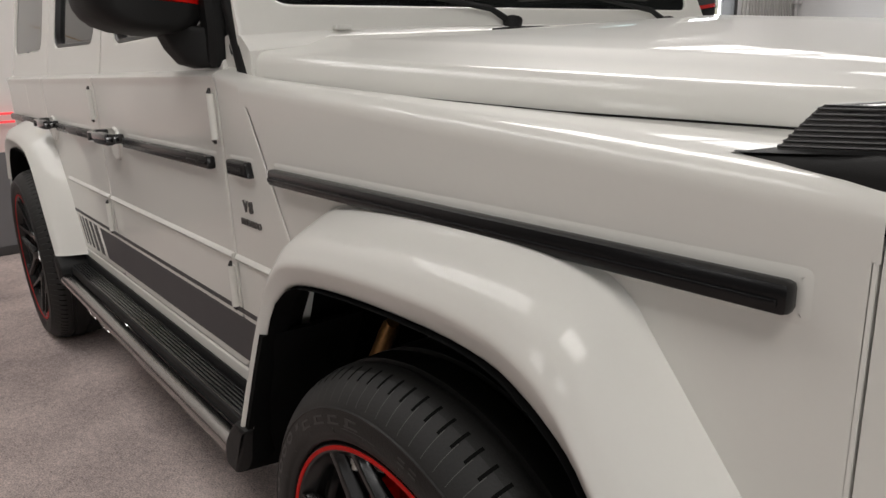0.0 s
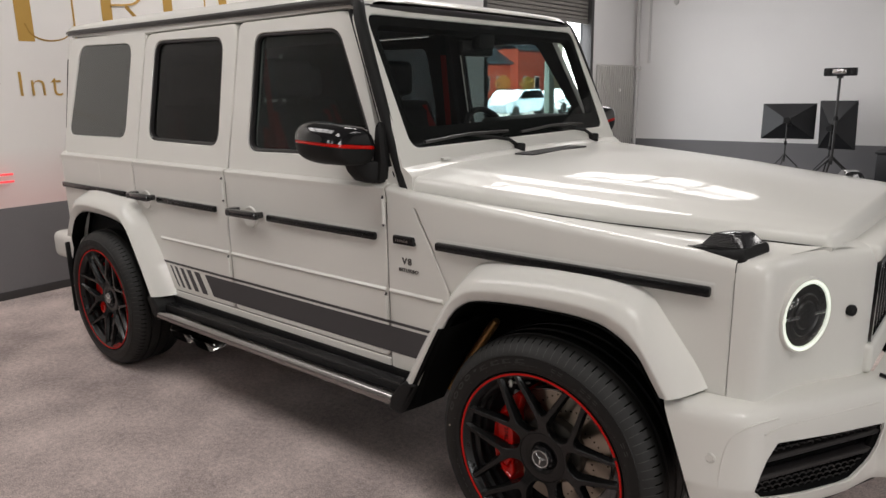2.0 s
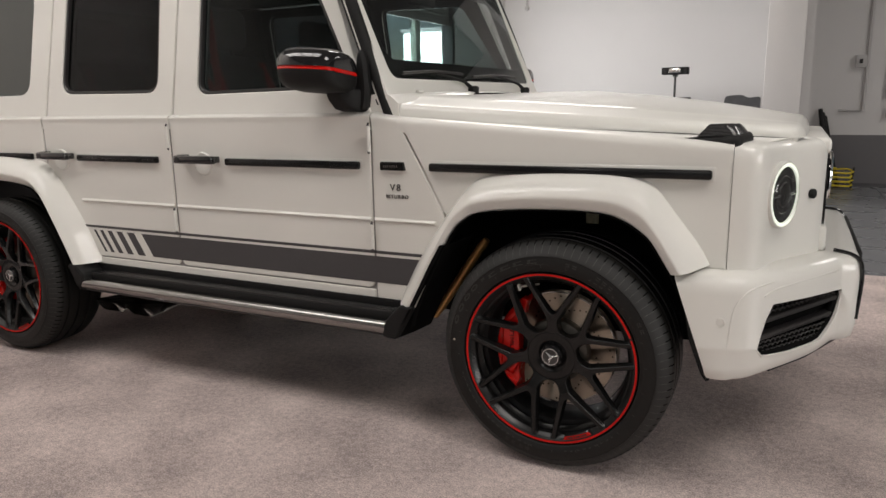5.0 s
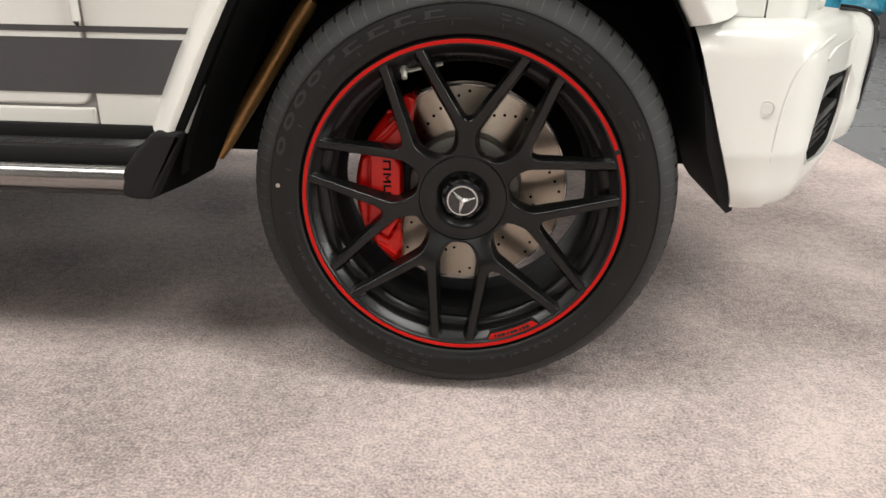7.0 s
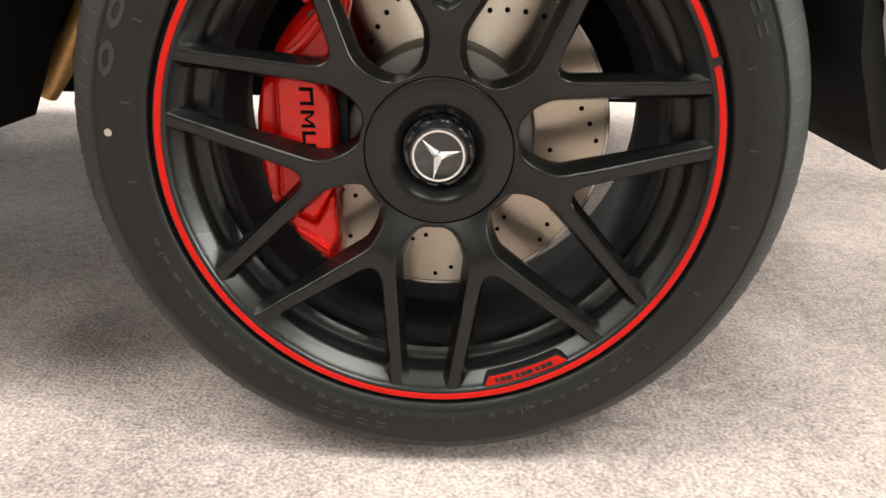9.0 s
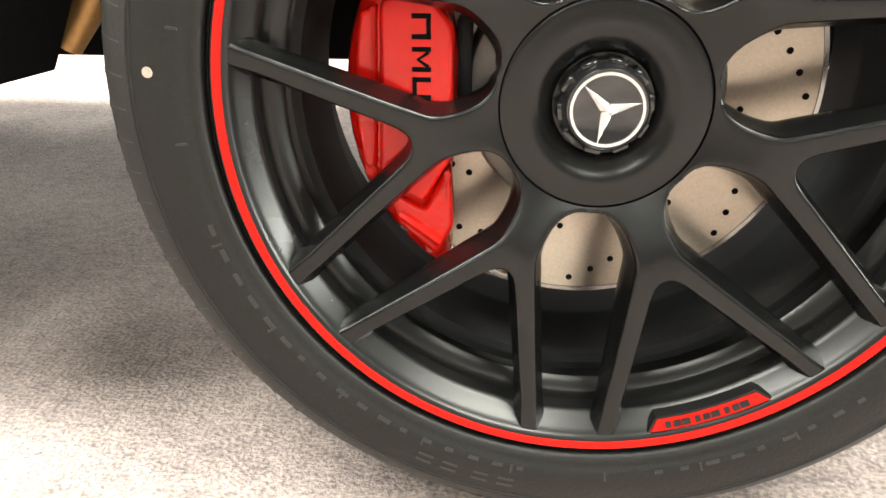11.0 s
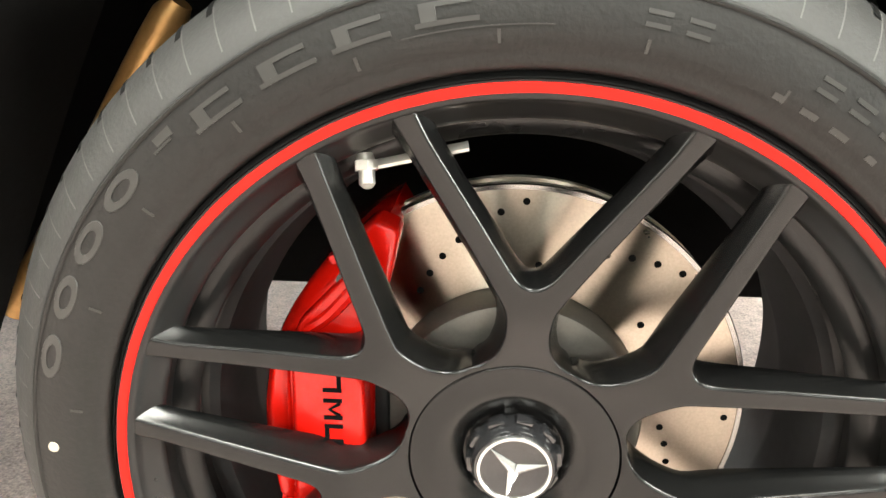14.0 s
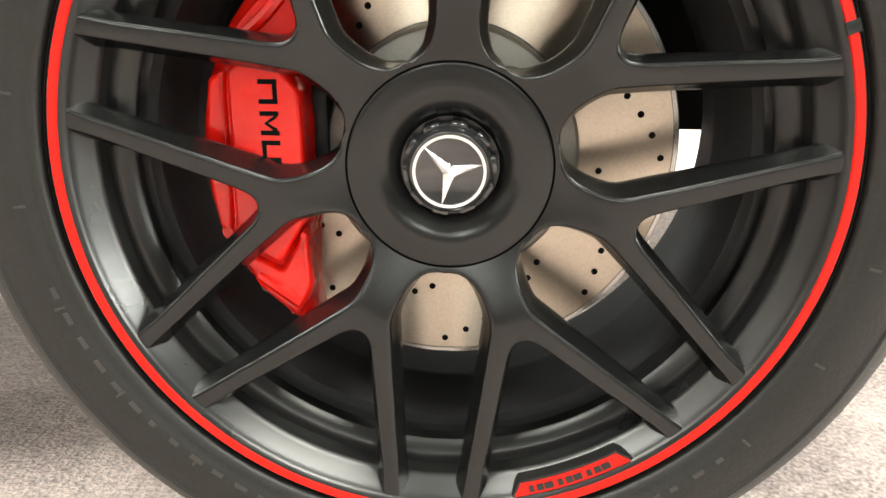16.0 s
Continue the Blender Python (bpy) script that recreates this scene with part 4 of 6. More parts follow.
both("joint_backing", lambda: box(bmesh.new(), 0.50, 0.535, 0.0950, 0.112, 0.72, 1.04), GREY_JOINT)
both("wing_backing", lambda: box(bmesh.new(), -0.62, -0.38, 0.0930, 0.122, 0.84, 1.13), PAINT)
both("cant_rail", lambda: panel([(-3.476, 1.868), (-2.58, 1.838), (-1.03, 1.838), (-0.985, 1.80), (-0.955, 1.82), (-0.968, 1.872), (-3.478, 1.888)], 0.006, fn=slope, thick=0.05), PAINT)
both("sill_panel", lambda: panel([(-2.34, 0.487), (-0.727, 0.487), (-0.727, 0.523), (-2.34, 0.523)], 0.004), PAINT)
both("belt_crease", lambda: shoulder_roll(bmesh.new(), -0.721, -0.6125), PAINT)
both("wing_crease", lambda: ridge(bmesh.new(), -0.720, -0.46, 0.796), PAINT)
both("fender_strip", lambda: box(box(bmesh.new(), -0.478, 0.462, 0.068, 0.09, 0.984, 1.013, 0.007), -0.47, 0.454, 0.065, 0.070, 0.992, 0.999, 0.001), STRIP_BLACK, car, "long black rub strip on the fender")
both("strip_bed", lambda: plate(bmesh.new(), [rpoly([(-0.488, 0.974), (0.472, 0.974), (0.472, 1.023), (-0.488, 1.023)], 0.010)], side(0.0886), 0.006, ((0.009, 0.0), (0.006, 0.0003), (0.003, 0.0008), (0.0, 0.0015))), PAINT)
both("vent_strip", lambda: panel([(-0.682, 0.983), (-0.578, 0.983), (-0.586, 1.014), (-0.682, 1.014)], 0.005, 0.074, 0.016), STRIP_BLACK, car, "short black trim strip")
both("strip_bed", lambda: plate(bmesh.new(), [rpoly([(-0.692, 0.974), (-0.568, 0.974), (-0.576, 1.023), (-0.692, 1.023)], 0.010)], side(0.0886), 0.006, ((0.009, 0.0), (0.006, 0.0003), (0.003, 0.0008), (0.0, 0.0015))), PAINT)
for i in range(7):
    part("strip_mark", box(bmesh.new(), -0.665 + i * 0.009, -0.660 + i * 0.009, 0.0722, 0.0745, 0.994, 1.003), STEEL, car)
letters("engine_badge", "V8", 0.036, BADGE_GREY, Matrix.Translation((-0.648, 0.0885, 0.908)) @ ON_FLANK, car, "small grey engine lettering", 0.002, 0.0, 1.3)
letters("engine_badge", "BITURBO", 0.0195, BADGE_GREY, Matrix.Translation((-0.666, 0.0885, 0.880)) @ ON_FLANK, car, "small grey engine lettering", 0.002, 0.0, 1.25)

# decals along the sills
def decal(pts):
    return plate(bmesh.new(), [pts], side(0.0885), 0.002)


both("pinstripe", lambda: decal([(-2.43, 0.666), (-0.505, 0.666), (-0.500, 0.677), (-2.44, 0.677)]), STRIPE, car, "thin dark pinstripe")
both("side_stripe", lambda: decal([(-1.925, 0.552), (-0.585, 0.552), (-0.528, 0.655), (-1.99, 0.655)]), STRIPE, car, "broad matt grey side stripe")
for k, (x, w) in enumerate(((-2.035, 0.052), (-2.115, 0.043), (-2.185, 0.035), (-2.245, 0.027), (-2.295, 0.02))):
    both("stripe_dash", lambda: decal([(x - w + 0.065, 0.552), (x + 0.065 - 0.006, 0.552), (x - 0.006, 0.655), (x - w, 0.655)]), STRIPE, car, "slanting grey dash of the side stripe")

# wheel arch flares
def flare(rear):
    o, i = smooth_line(ARCH_O, 3), smooth_line(ARCH_I, 3)
    rings = []
    for k, (a, b) in enumerate(zip(o, i)):
        n = (a - b).normalized()
        mix = lambda t: b + (a - b) * t
        sec = [(a + n * 0.051, 0.095), (a + n * 0.0485, 0.088), (a + n * 0.036, 0.060), (a + n * 0.021, 0.030), (a + n * 0.006, 0.004), (mix(0.88), -0.0055), (mix(0.74), -0.0112), (mix(0.66), -0.0142), (mix(0.60), -0.0156), (mix(0.54), -0.0158), (mix(0.48), -0.0148), (mix(0.35), -0.0110), (mix(0.16), -0.0050), (mix(0.05), -0.0010), (mix(0.0), 0.002), (mix(-0.02), 0.007), (mix(0.02), 0.014)]
        rings.append([Vector(((-2.89 - p.x) if rear else p.x, y, p.y)) for p, y in sec])
    bm = bmesh.new()
    loft(bm, rings, closed=False)
    return bm


def liner(rear):
    rings = []
    for p in smooth_line([(-0.53, 0.42), *ARCH_I, (0.44, 0.55), (0.50, 0.42)], 2):
        x = (-2.89 - p.x) if rear else p.x
        q = Vector((0.0, 0.45)) - p
        q = p + q.normalized() * 0.004
        x2 = (-2.89 - q.x) if rear else q.x
        out = -0.006 if p.x < 0.3 or p.y > 0.70 else 0.012
        rings.append([Vector((x2, out, q.y)), Vector((x2, 0.03, q.y)), Vector((x + (x - x2) * 12, 0.10, p.y + (p.y - q.y) * 12)), Vector((x + (x - x2) * 12, 0.42, p.y + (p.y - q.y) * 12))])
    bm = bmesh.new()
    loft(bm, rings, closed=False)
    return bm


for rear in (False, True):
    both("wheel_flare", lambda: flare(rear), PAINT, car, "broad white wheel arch flare", 45)
    both("wheel_arch_liner", lambda: liner(rear), DARK, car, "black wheel arch liner")
    x = -2.89 if rear else 0.0
    both("arch_inner_wall", lambda: box(bmesh.new(), x - 0.60, x + 0.52, 0.42, 0.44, 0.42, 0.98), DARK)
part("arch_tag", box(bmesh.new(), 0.04, 0.085, 0.26, 0.265, 0.80, 0.865, 0.002), material("paper_tag", (0.55, 0.55, 0.42), 0.8, vary=0.4, scale=90), car, "small printed paper tag in the arch")

# fender tops
SHOULDER = lambda x: 1.173 - 0.0756 * (x + 0.58)
GAP = [(-0.62, 0.128, 1.166), (-0.25, 0.165, 1.143), (0.10, 0.207, 1.123), (0.41, 0.292, 1.106), (0.55, 0.330, 1.099), (0.66, 0.362, 1.092)]


def gap_at(x):
    xs, ys, zs = zip(*GAP)
    return float(np.interp(x, xs, ys)), float(np.interp(x, xs, zs))


def fender_top():
    rings = []
    for x in (-0.612, -0.45, -0.25, -0.05, 0.15, 0.30, 0.41, 0.516):
        z = SHOULDER(x)
        gy, gz = gap_at(x)
        my, mz = 0.45 * 0.118 + 0.55 * gy, 0.45 * z + 0.55 * gz + 0.0035
        sec = [(0.0899, z - 0.054), (0.08985, z - 0.052), (0.08985, z - 0.030), (0.0900, z - 0.021), (0.0925, z - 0.0125), (0.0985, z - 0.0055), (0.107, z - 0.0012), (0.118, z + 0.0012), (my - 0.008, mz - 0.0006), (my, mz), (my + 0.008, mz - 0.0004), (gy - 0.008, gz), (gy - 0.002, gz - 0.006), (gy, gz - 0.03)]
        rings.append([Vector((x, y, zz)) for y, zz in sec])
    return loft(bmesh.new(), rings, closed=False)


both("fender_top", fender_top, PAINT, angle=50)
NOSE = [(0.5174, 0.0905), (0.555, 0.093), (0.585, 0.105), (0.604, 0.130), (0.614, 0.165), (0.630, 0.225), (0.655, 0.295), (0.695, 0.365), (0.745, 0.43), (0.765, 0.47), (0.772, 0.50)]


def nose():
    rings = []
    for k, (x, y) in enumerate(NOSE):
        t = Vector(NOSE[min(k + 1, len(NOSE) - 1)]) - Vector(NOSE[max(k - 1, 0)])
        n = Vector((-t.y, t.x)).normalized()      # into the car
        z = 1.09 - 0.006 * k / 10
        gy, gz = gap_at(min(x, 0.66)) if x < 0.66 else (0.362, 1.096)
        pts = [Vector((x, y, 0.712)), Vector((x, y, 0.74))] + [Vector((x, y, zz)) for zz in (0.80, 0.88, 0.96, 1.03)]
        pts += [Vector((x + n.x * a, y + n.y * a, z + b)) for a, b in ((0.001, -0.034), (0.006, -0.018), (0.014, -0.007), (0.027, 0.0))]
        tgt = Vector((min(x, 0.67) - 0.005, gy - 0.01 if x < 0.66 else max(y, gy), gz)) if k < 5 else Vector((0.662 + 0.05 * min(1, (k - 5) / 5), max(y, 0.362), 1.094))
        pts += [tgt, tgt + Vector((-0.01, 0.004, -0.03))]
        rings.append(pts)
    return loft(bmesh.new(), rings, closed=False)


both("nose_panel", nose, PAINT, angle=50)

# headlamps
HL_C, HL_N = Vector((0.653, 0.258, 0.926)), Vector((0.925, -0.380, 0.0)).normalized()
HL_M = Matrix.Translation(HL_C) @ (HL_N.to_track_quat("-Y", "Z").to_matrix().to_4x4())


def on_lamp(bm):
    bmesh.ops.transform(bm, matrix=HL_M, verts=bm.verts)
    return bm


for far in (False, True):
    mk = mirrored if far else (lambda b: b)
    hl = part("headlamp", mk(on_lamp(lathe(bmesh.new(), [(0.104, 0.03), (0.104, -0.003), (0.102, -0.007), (0.097, -0.0075), (0.095, 0.0), (0.093, 0.03)], 48))), PAINT, car, "round headlamp with a glowing ring")
    part("light_ring", mk(on_lamp(lathe(bmesh.new(), [(0.0975, 0.0), (0.0965, -0.007), (0.087, -0.006), (0.086, 0.004)], 48))), LAMP_RING, hl, "lit white daylight ring")
    part("reflector", mk(on_lamp(lathe(bmesh.new(), [(0.0875, -0.003), (0.084, -0.001), (0.060, -0.0005), (0.056, -0.004), (0.052, -0.001), (0.040, -0.001), (0.036, -0.006), (0.018, -0.009), (0.0, -0.010)], 40))), BLACK_TRIM, hl, "dark projector lens")
    part("lamp_bar", mk(on_lamp(box(bmesh.new(), -0.083, 0.083, -0.007, 0.002, -0.005, 0.005, 0.003))), CHROME, hl)
    cov = part("cover_glass", mk(on_lamp(lathe(bmesh.new(), [(0.096, -0.003), (0.08, -0.014), (0.04, -0.022), (0.0, -0.024)], 40))), GLASS, hl)
    cov.visible_shadow = False
    bm = lathe(bmesh.new(), [(0.0, -0.006), (0.012, -0.006), (0.016, -0.002), (0.016, 0.01)], 20)
    bmesh.ops.transform(bm, matrix=Matrix.Translation((0.739, 0.412, 0.914)) @ HL_N.to_track_quat("-Y", "Z").to_matrix().to_4x4(), verts=bm.verts)
    part("nose_sensor", mk(bm), BLACK_PLASTIC, car, "small round black sensor")

    # indicator on the fender top
    base = plate(bmesh.new(), [rpoly([(0.366, 0.128), (0.512, 0.101), (0.534, 0.106), (0.562, 0.228), (0.538, 0.252), (0.440, 0.222)], [0.004, 0.02, 0.012, 0.02, 0.015, 0.02])], lambda u, v, d: Vector((u, v, 1.1030 + 0.065 * (u - 0.37) + 0.04 * (v - 0.12) - d * (0.35 + 4.5 * max(0.0, u - 0.366)))), 0.045, ((0.010, 0.0), (0.003, 0.006), (0.0, 0.016)))
    ind = part("indicator", mk(base), BLACK_PLASTIC, car, "black indicator housing on the fender")
    lo = [(0.402, 0.146), (0.506, 0.127), (0.522, 0.131), (0.546, 0.218), (0.528, 0.234), (0.452, 0.214)]
    hi = [(0.440, 0.146), (0.484, 0.139), (0.503, 0.152), (0.519, 0.206), (0.508, 0.218), (0.470, 0.196)]
    zz = lambda u, v: 1.1030 + 0.065 * (u - 0.37) + 0.04 * (v - 0.12) - 0.001
    lo, hi = rpoly(lo, 0.006), rpoly(hi, 0.004)
    lens_at = lambda t, dz: [Vector((u + (a - u) * t, v + (b - v) * t, zz(u, v) * (1 - t) + 1.1450 * t + dz)) for (u, v), (a, b) in zip(lo, hi)]
    bm = loft(bmesh.new(), [lens_at(0, 0), lens_at(0.5, 0.002), lens_at(0.85, 0.002), lens_at(1.0, 0.0)])
    part("indicator_lens", mk(bm), CLEAR_LENS, ind, "smoked ribbed indicator lens")
    for k in range(8):
        t = (k + 0.5) / 8.5
        ring = lens_at(t, 0.0012)
        bm = tube(bmesh.new(), ring[:len(ring) // 2], 0.0013, 6)
        part("lens_rib", mk(bm), BLACK_TRIM, ind)

# bonnet
HX = (-0.625, -0.45, -0.15, 0.16, 0.40, 0.49, 0.55, 0.595, 0.630, 0.652, 0.659, 0.666, 0.673, 0.679, 0.6835, 0.6865, 0.688)


def bonnet_edge(x):
    """How far the bonnet still stands up: 1 over its length, round down to 0 at the front."""
    fall = min(1.0, max(0.0, x - 0.652) / 0.036)
    return math.sqrt(1 - fall ** 2.2)


def bonnet():
    rings = []
    for x in HX:
        gy, gz = gap_at(min(x, 0.66))
        rise = bonnet_edge(x)
        fall = 1 - rise
        z = float(np.interp(x, (-0.625, -0.45, 0.40, 0.60, 0.688), (1.222, 1.210, 1.149, 1.1345, 1.1275))) - 0.046 * fall
        rise *= (1 - 0.5 * min(1.0, max(0.0, (x - 0.1) / 0.53))) * (1 - 0.45 * min(1.0, max(0.0, (x - 0.45) / 0.20)))
        dome = min(1.0, max(0.0, (x + 0.60) / 0.40))
        low = min(gz - 0.002, z - 0.004) - 0.006 * fall
        front = lambda y: x + float(np.interp(y, (0.37, 0.42, 0.505, 0.767, 0.96), (-0.010, 0.006, 0.016, 0.026, 0.032))) * min(1, max(0, (x - 0.40) / 0.20))
        g = gy + 0.022 * fall
        mid = lambda t: g + 0.18 + (YC - g - 0.18) * t
        half = [(g + 0.005, low - 0.02), (g + 0.005, low + 0.003), (g + 0.009, low + (z - low) * 0.6), (g + 0.018, z - 0.006), (g + 0.032, z), (g + 0.13, z + 0.010 * rise), (g + 0.165, z + 0.022 * rise), (g + 0.18, z + 0.0255 * rise), (mid(0.16), z + (0.028 + 0.009 * dome) * rise), (mid(0.45), z + (0.030 + 0.022 * dome) * rise), (mid(0.74), z + (0.032 + 0.033 * dome) * rise), (YC, z + (0.034 + 0.037 * dome) * rise)]
        ring = [Vector((front(y), y, zz)) for y, zz in half]
        ring += [Vector((front(y), 2 * YC - y, zz)) for y, zz in half[-2::-1]]
        rings.append(ring)
    return loft(bmesh.new(), rings, closed=False)


# Dark strip laid along the bonnet gap to draw its shadow line.
both("bonnet_seal", lambda: tube(bmesh.new(), [(x, y + 0.001, z - 0.0035) for x, y, z in GAP], 0.0052, 8), DARK, car, "dark strip standing for the shade in the bonnet gap")
bonnet_ob = part("bonnet", bonnet(), PAINT, car, "white bonnet with a raised middle", 42)
part("bonnet_badge", lathe(bmesh.new(), [(0, -0.004), (0.024, -0.003), (0.027, 0.002)], 24), BLACK_TRIM, bonnet_ob, "small round dark badge").matrix_local = pose(0.600, YC, 1.1600, -90, 8, 0)
VENT_Z = lambda u: 1.2585 - 0.01 * (u + 0.55)
vent = part("bonnet_vent", plate(bmesh.new(), [rpoly([(-0.600, 0.74), (-0.505, 0.74), (-0.505, 2 * YC - 0.74), (-0.600, 2 * YC - 0.74)], 0.01)], lambda u, v, d: Vector((u, v, VENT_Z(u) - d)), 0.012), BLACK_PLASTIC, car, "dark slotted vent panel")
for k in range(15):
    y = 0.757 + k * 0.0295
    part("slot", plate(bmesh.new(), [[(-0.592, y), (-0.513, y), (-0.513, y + 0.012), (-0.592, y + 0.012)]], lambda u, v, d: Vector((u, v, VENT_Z(u) + 0.0012 - d)), 0.004), STRIPE, vent)
# scuttle between bonnet and windscreen
bm = bmesh.new()
loft(bm, [[Vector((-0.625, y, 1.222 + dz)), Vector((-0.64, y, 1.236 + dz)), Vector((-0.662, y, 1.252 + dz * 0.6)), Vector((-0.69, y, 1.262 + dz * 0.3)), Vector((-0.76, y, 1.25)), Vector((-0.76, y, 1.10)), Vector((-0.62, y, 1.10))] for y, dz in ((0.128, 0.0), (0.30, 0.012), (0.60, 0.026), (YC, 0.030), (2 * YC - 0.60, 0.026), (2 * YC - 0.30, 0.012), (2 * YC - 0.128, 0.0))])
part("scuttle", bm, PAINT, car)
for y in (0.34, 2 * YC - 0.34):
    part("washer_jet", box(bmesh.new(), -0.668, -0.65, y, y + 0.04, 1.262, 1.272, 0.003), WHITE_MARK, car)

# windscreen with its frame
WSX = lambda z: -0.700 - 0.42 * (z - 1.334)
on_screen = lambda u, v, d: Vector((WSX(v) - d * 0.92, u, v - d * 0.38))
WS_OUT = [(0.126, 1.235), (2 * YC - 0.126, 1.235), (2 * YC - 0.176, 1.845), (0.176, 1.845)]
WS_IN = [(0.212, 1.318), (2 * YC - 0.212, 1.318), (2 * YC - 0.204, 1.808), (0.204, 1.808)]
fr = part("windscreen_frame", plate(bmesh.new(), [rpoly(WS_OUT, [0.01, 0.01, 0.06, 0.06]), rpoly(WS_IN, 0.05, 6)], on_screen, 0.05, ((0.008, 0), (0.002, 0.003), (0, 0.01))), PAINT, car)
part("screen_lining", plate(bmesh.new(), [rpoly(WS_OUT, 0.01), rpoly(WS_IN, 0.05, 6)], lambda u, v, d: on_screen(u, v, d + 0.052), 0.006), LEATHER, fr, "black pillar lining")
ws_o = rpoly([(0.206, 1.312), (2 * YC - 0.206, 1.312), (2 * YC - 0.198, 1.814), (0.198, 1.814)], 0.05, 6)
part("screen_border", plate(bmesh.new(), [ws_o, rpoly([(0.25, 1.392), (2 * YC - 0.25, 1.392), (2 * YC - 0.238, 1.772), (0.238, 1.772)], 0.05, 6)], lambda u, v, d: on_screen(u, v, d + 0.010), 0.045), DARK, fr, "black printed glass border")
wg = part("windscreen_glass", plate(bmesh.new(), [ws_o], lambda u, v, d: on_screen(u, v, d + 0.005), 0.003), SCREEN_GLASS, fr, "clear windscreen")
wg.visible_shadow = False
for y0, y1, yp in ((0.27, 0.82, 0.865), (0.92, 1.48, 1.545)):
    wp = part("wiper", tube(bmesh.new(), [(-0.655, yp, 1.275), (-0.668, yp - 0.06, 1.31), (-0.69, yp - 0.30, 1.345)], [0.010, 0.0075, 0.005], 8), BLACK_PLASTIC, car, "black windscreen wiper")
    part("wiper_blade", tube(bmesh.new(), [(WSX(1.335) + 0.018, y0, 1.335), (WSX(1.35) + 0.02, (y0 + y1) / 2, 1.35), (WSX(1.345) + 0.018, y1, 1.345)], 0.0055, 8), BLACK_TRIM, wp)
    part("wiper_cap", lathe(bmesh.new(), [(0, -0.024), (0.021, -0.019), (0.026, 0.012), (0, 0.016)], 14), BLACK_PLASTIC, wp).matrix_local = pose(-0.652, yp, 1.27, 60, 0, 40)
part("rear_mirror", box(bmesh.new(), -0.99, -0.95, YC - 0.12, YC + 0.12, 1.67, 1.74, 0.015), BLACK_PLASTIC, car)
part("camera_pod", box(bmesh.new(), -0.95, -0.90, YC - 0.06, YC + 0.06, 1.70, 1.80, 0.012), BLACK_PLASTIC, car)

# black rain gutters: up the screen pillar and along the roof
gut = [(-0.662, 0.130, 1.160), (-0.678, 0.131, 1.20), (-0.760, 0.139, 1.41), (-0.856, 0.154, 1.65), (-0.914, 0.172, 1.79), (-0.946, 0.200, 1.843), (-1.00, 0.228, 1.863)]
both("screen_pillar_trim", lambda: tube(bmesh.new(), [(x + 0.004, y + 0.010, z) for x, y, z in smooth_line(gut, 4)], 0.0235, 10, flat=0.9), BLACK_PLASTIC, car, "black pillar trim")
both("roof_gutter", lambda: tube(bmesh.new(), [(-0.955, 0.224, 1.860), (-1.2, 0.233, 1.868), (-2.2, 0.238, 1.880), (-3.44, 0.236, 1.893), (-3.52, 0.25, 1.894)], 0.0155, 10), BLACK_TRIM, car, "black rain gutter")
part("roof_front_trim", tube(bmesh.new(), [(-0.924, 0.215, 1.832), (-0.915, 0.5, 1.837), (-0.912, YC, 1.838), (-0.915, 2 * YC - 0.5, 1.837), (-0.924, 2 * YC - 0.215, 1.832)], 0.014, 8), BLACK_TRIM, car)
rings = []
for x, dz, dy in ((-0.915, -0.060, 0.03), (-0.925, -0.046, 0.018), (-0.96, -0.034, 0.005), (-1.05, -0.020, 0), (-1.6, 0.003, 0), (-2.4, 0.008, 0), (-3.2, 0.004, 0), (-3.44, -0.002, 0), (-3.505, -0.012, 0.006), (-3.525, -0.03, 0.02)):
    up = 1.882 + (-x - 0.95) * 0.0085
    half = [(0.225 + dy, up - 0.012 + dz * 0.5), (0.228 + dy, up + 0.010 + dz * 0.7), (0.245 + dy, up + 0.028 + dz), (0.29, up + 0.035 + dz), (0.40, up + 0.038 + dz), (0.65, up + 0.041 + dz), (YC, up + 0.042 + dz)]
    rings.append([Vector((x, y, z)) for y, z in half] + [Vector((x, 2 * YC - y, z)) for y, z in half[-2::-1]] + [Vector((x, 1.5, up - 0.014)), Vector((x, 0.44, up - 0.014))])
part("roof", loft(bmesh.new(), rings), PAINT, car, "white slightly domed roof", 45)

# tail
part("tail_panel", box(bmesh.new(), -3.50, -3.44, 0.10, 2 * YC - 0.10, 0.55, 1.20, 0.02), PAINT, car)
bm = plate(bmesh.new(), [[(0.13, 1.2), (2 * YC - 0.13, 1.2), (2 * YC - 0.24, 1.86), (0.24, 1.86)], rpoly([(0.30, 1.30), (2 * YC - 0.30, 1.30), (2 * YC - 0.36, 1.78), (0.36, 1.78)], 0.05)], lambda u, v, d: Vector((-3.498 + d, u, v)), 0.05)
part("tail_gate", bm, PAINT, car)
tg = part("tail_glass", plate(bmesh.new(), [rpoly([(0.295, 1.295), (2 * YC - 0.295, 1.295), (2 * YC - 0.355, 1.785), (0.355, 1.785)], 0.05)], lambda u, v, d: Vector((-3.49 + d, u, v)), 0.004), GLASS_DARK, car)
tg.visible_shadow = False
both("tail_trim", lambda: tube(bmesh.new(), [(-3.515, 0.168, 1.33), (-3.515, 0.232, 1.74)], 0.012, 8), BLACK_TRIM)
both("rear_bumper", lambda: box(bmesh.new(), -3.62, -3.30, 0.02, 0.5, 0.53, 0.70, 0.045, 4), PAINT)
part("bumper_bar", box(bmesh.new(), -3.60, -3.42, 0.4, 2 * YC - 0.4, 0.54, 0.68, 0.03, 3), PAINT, car)
both("mud_flap", lambda: box(bmesh.new(), -3.375, -3.355, -0.005, 0.30, 0.22, 0.66, 0.008), BLACK_PLASTIC, car, "black rubber mud flap")

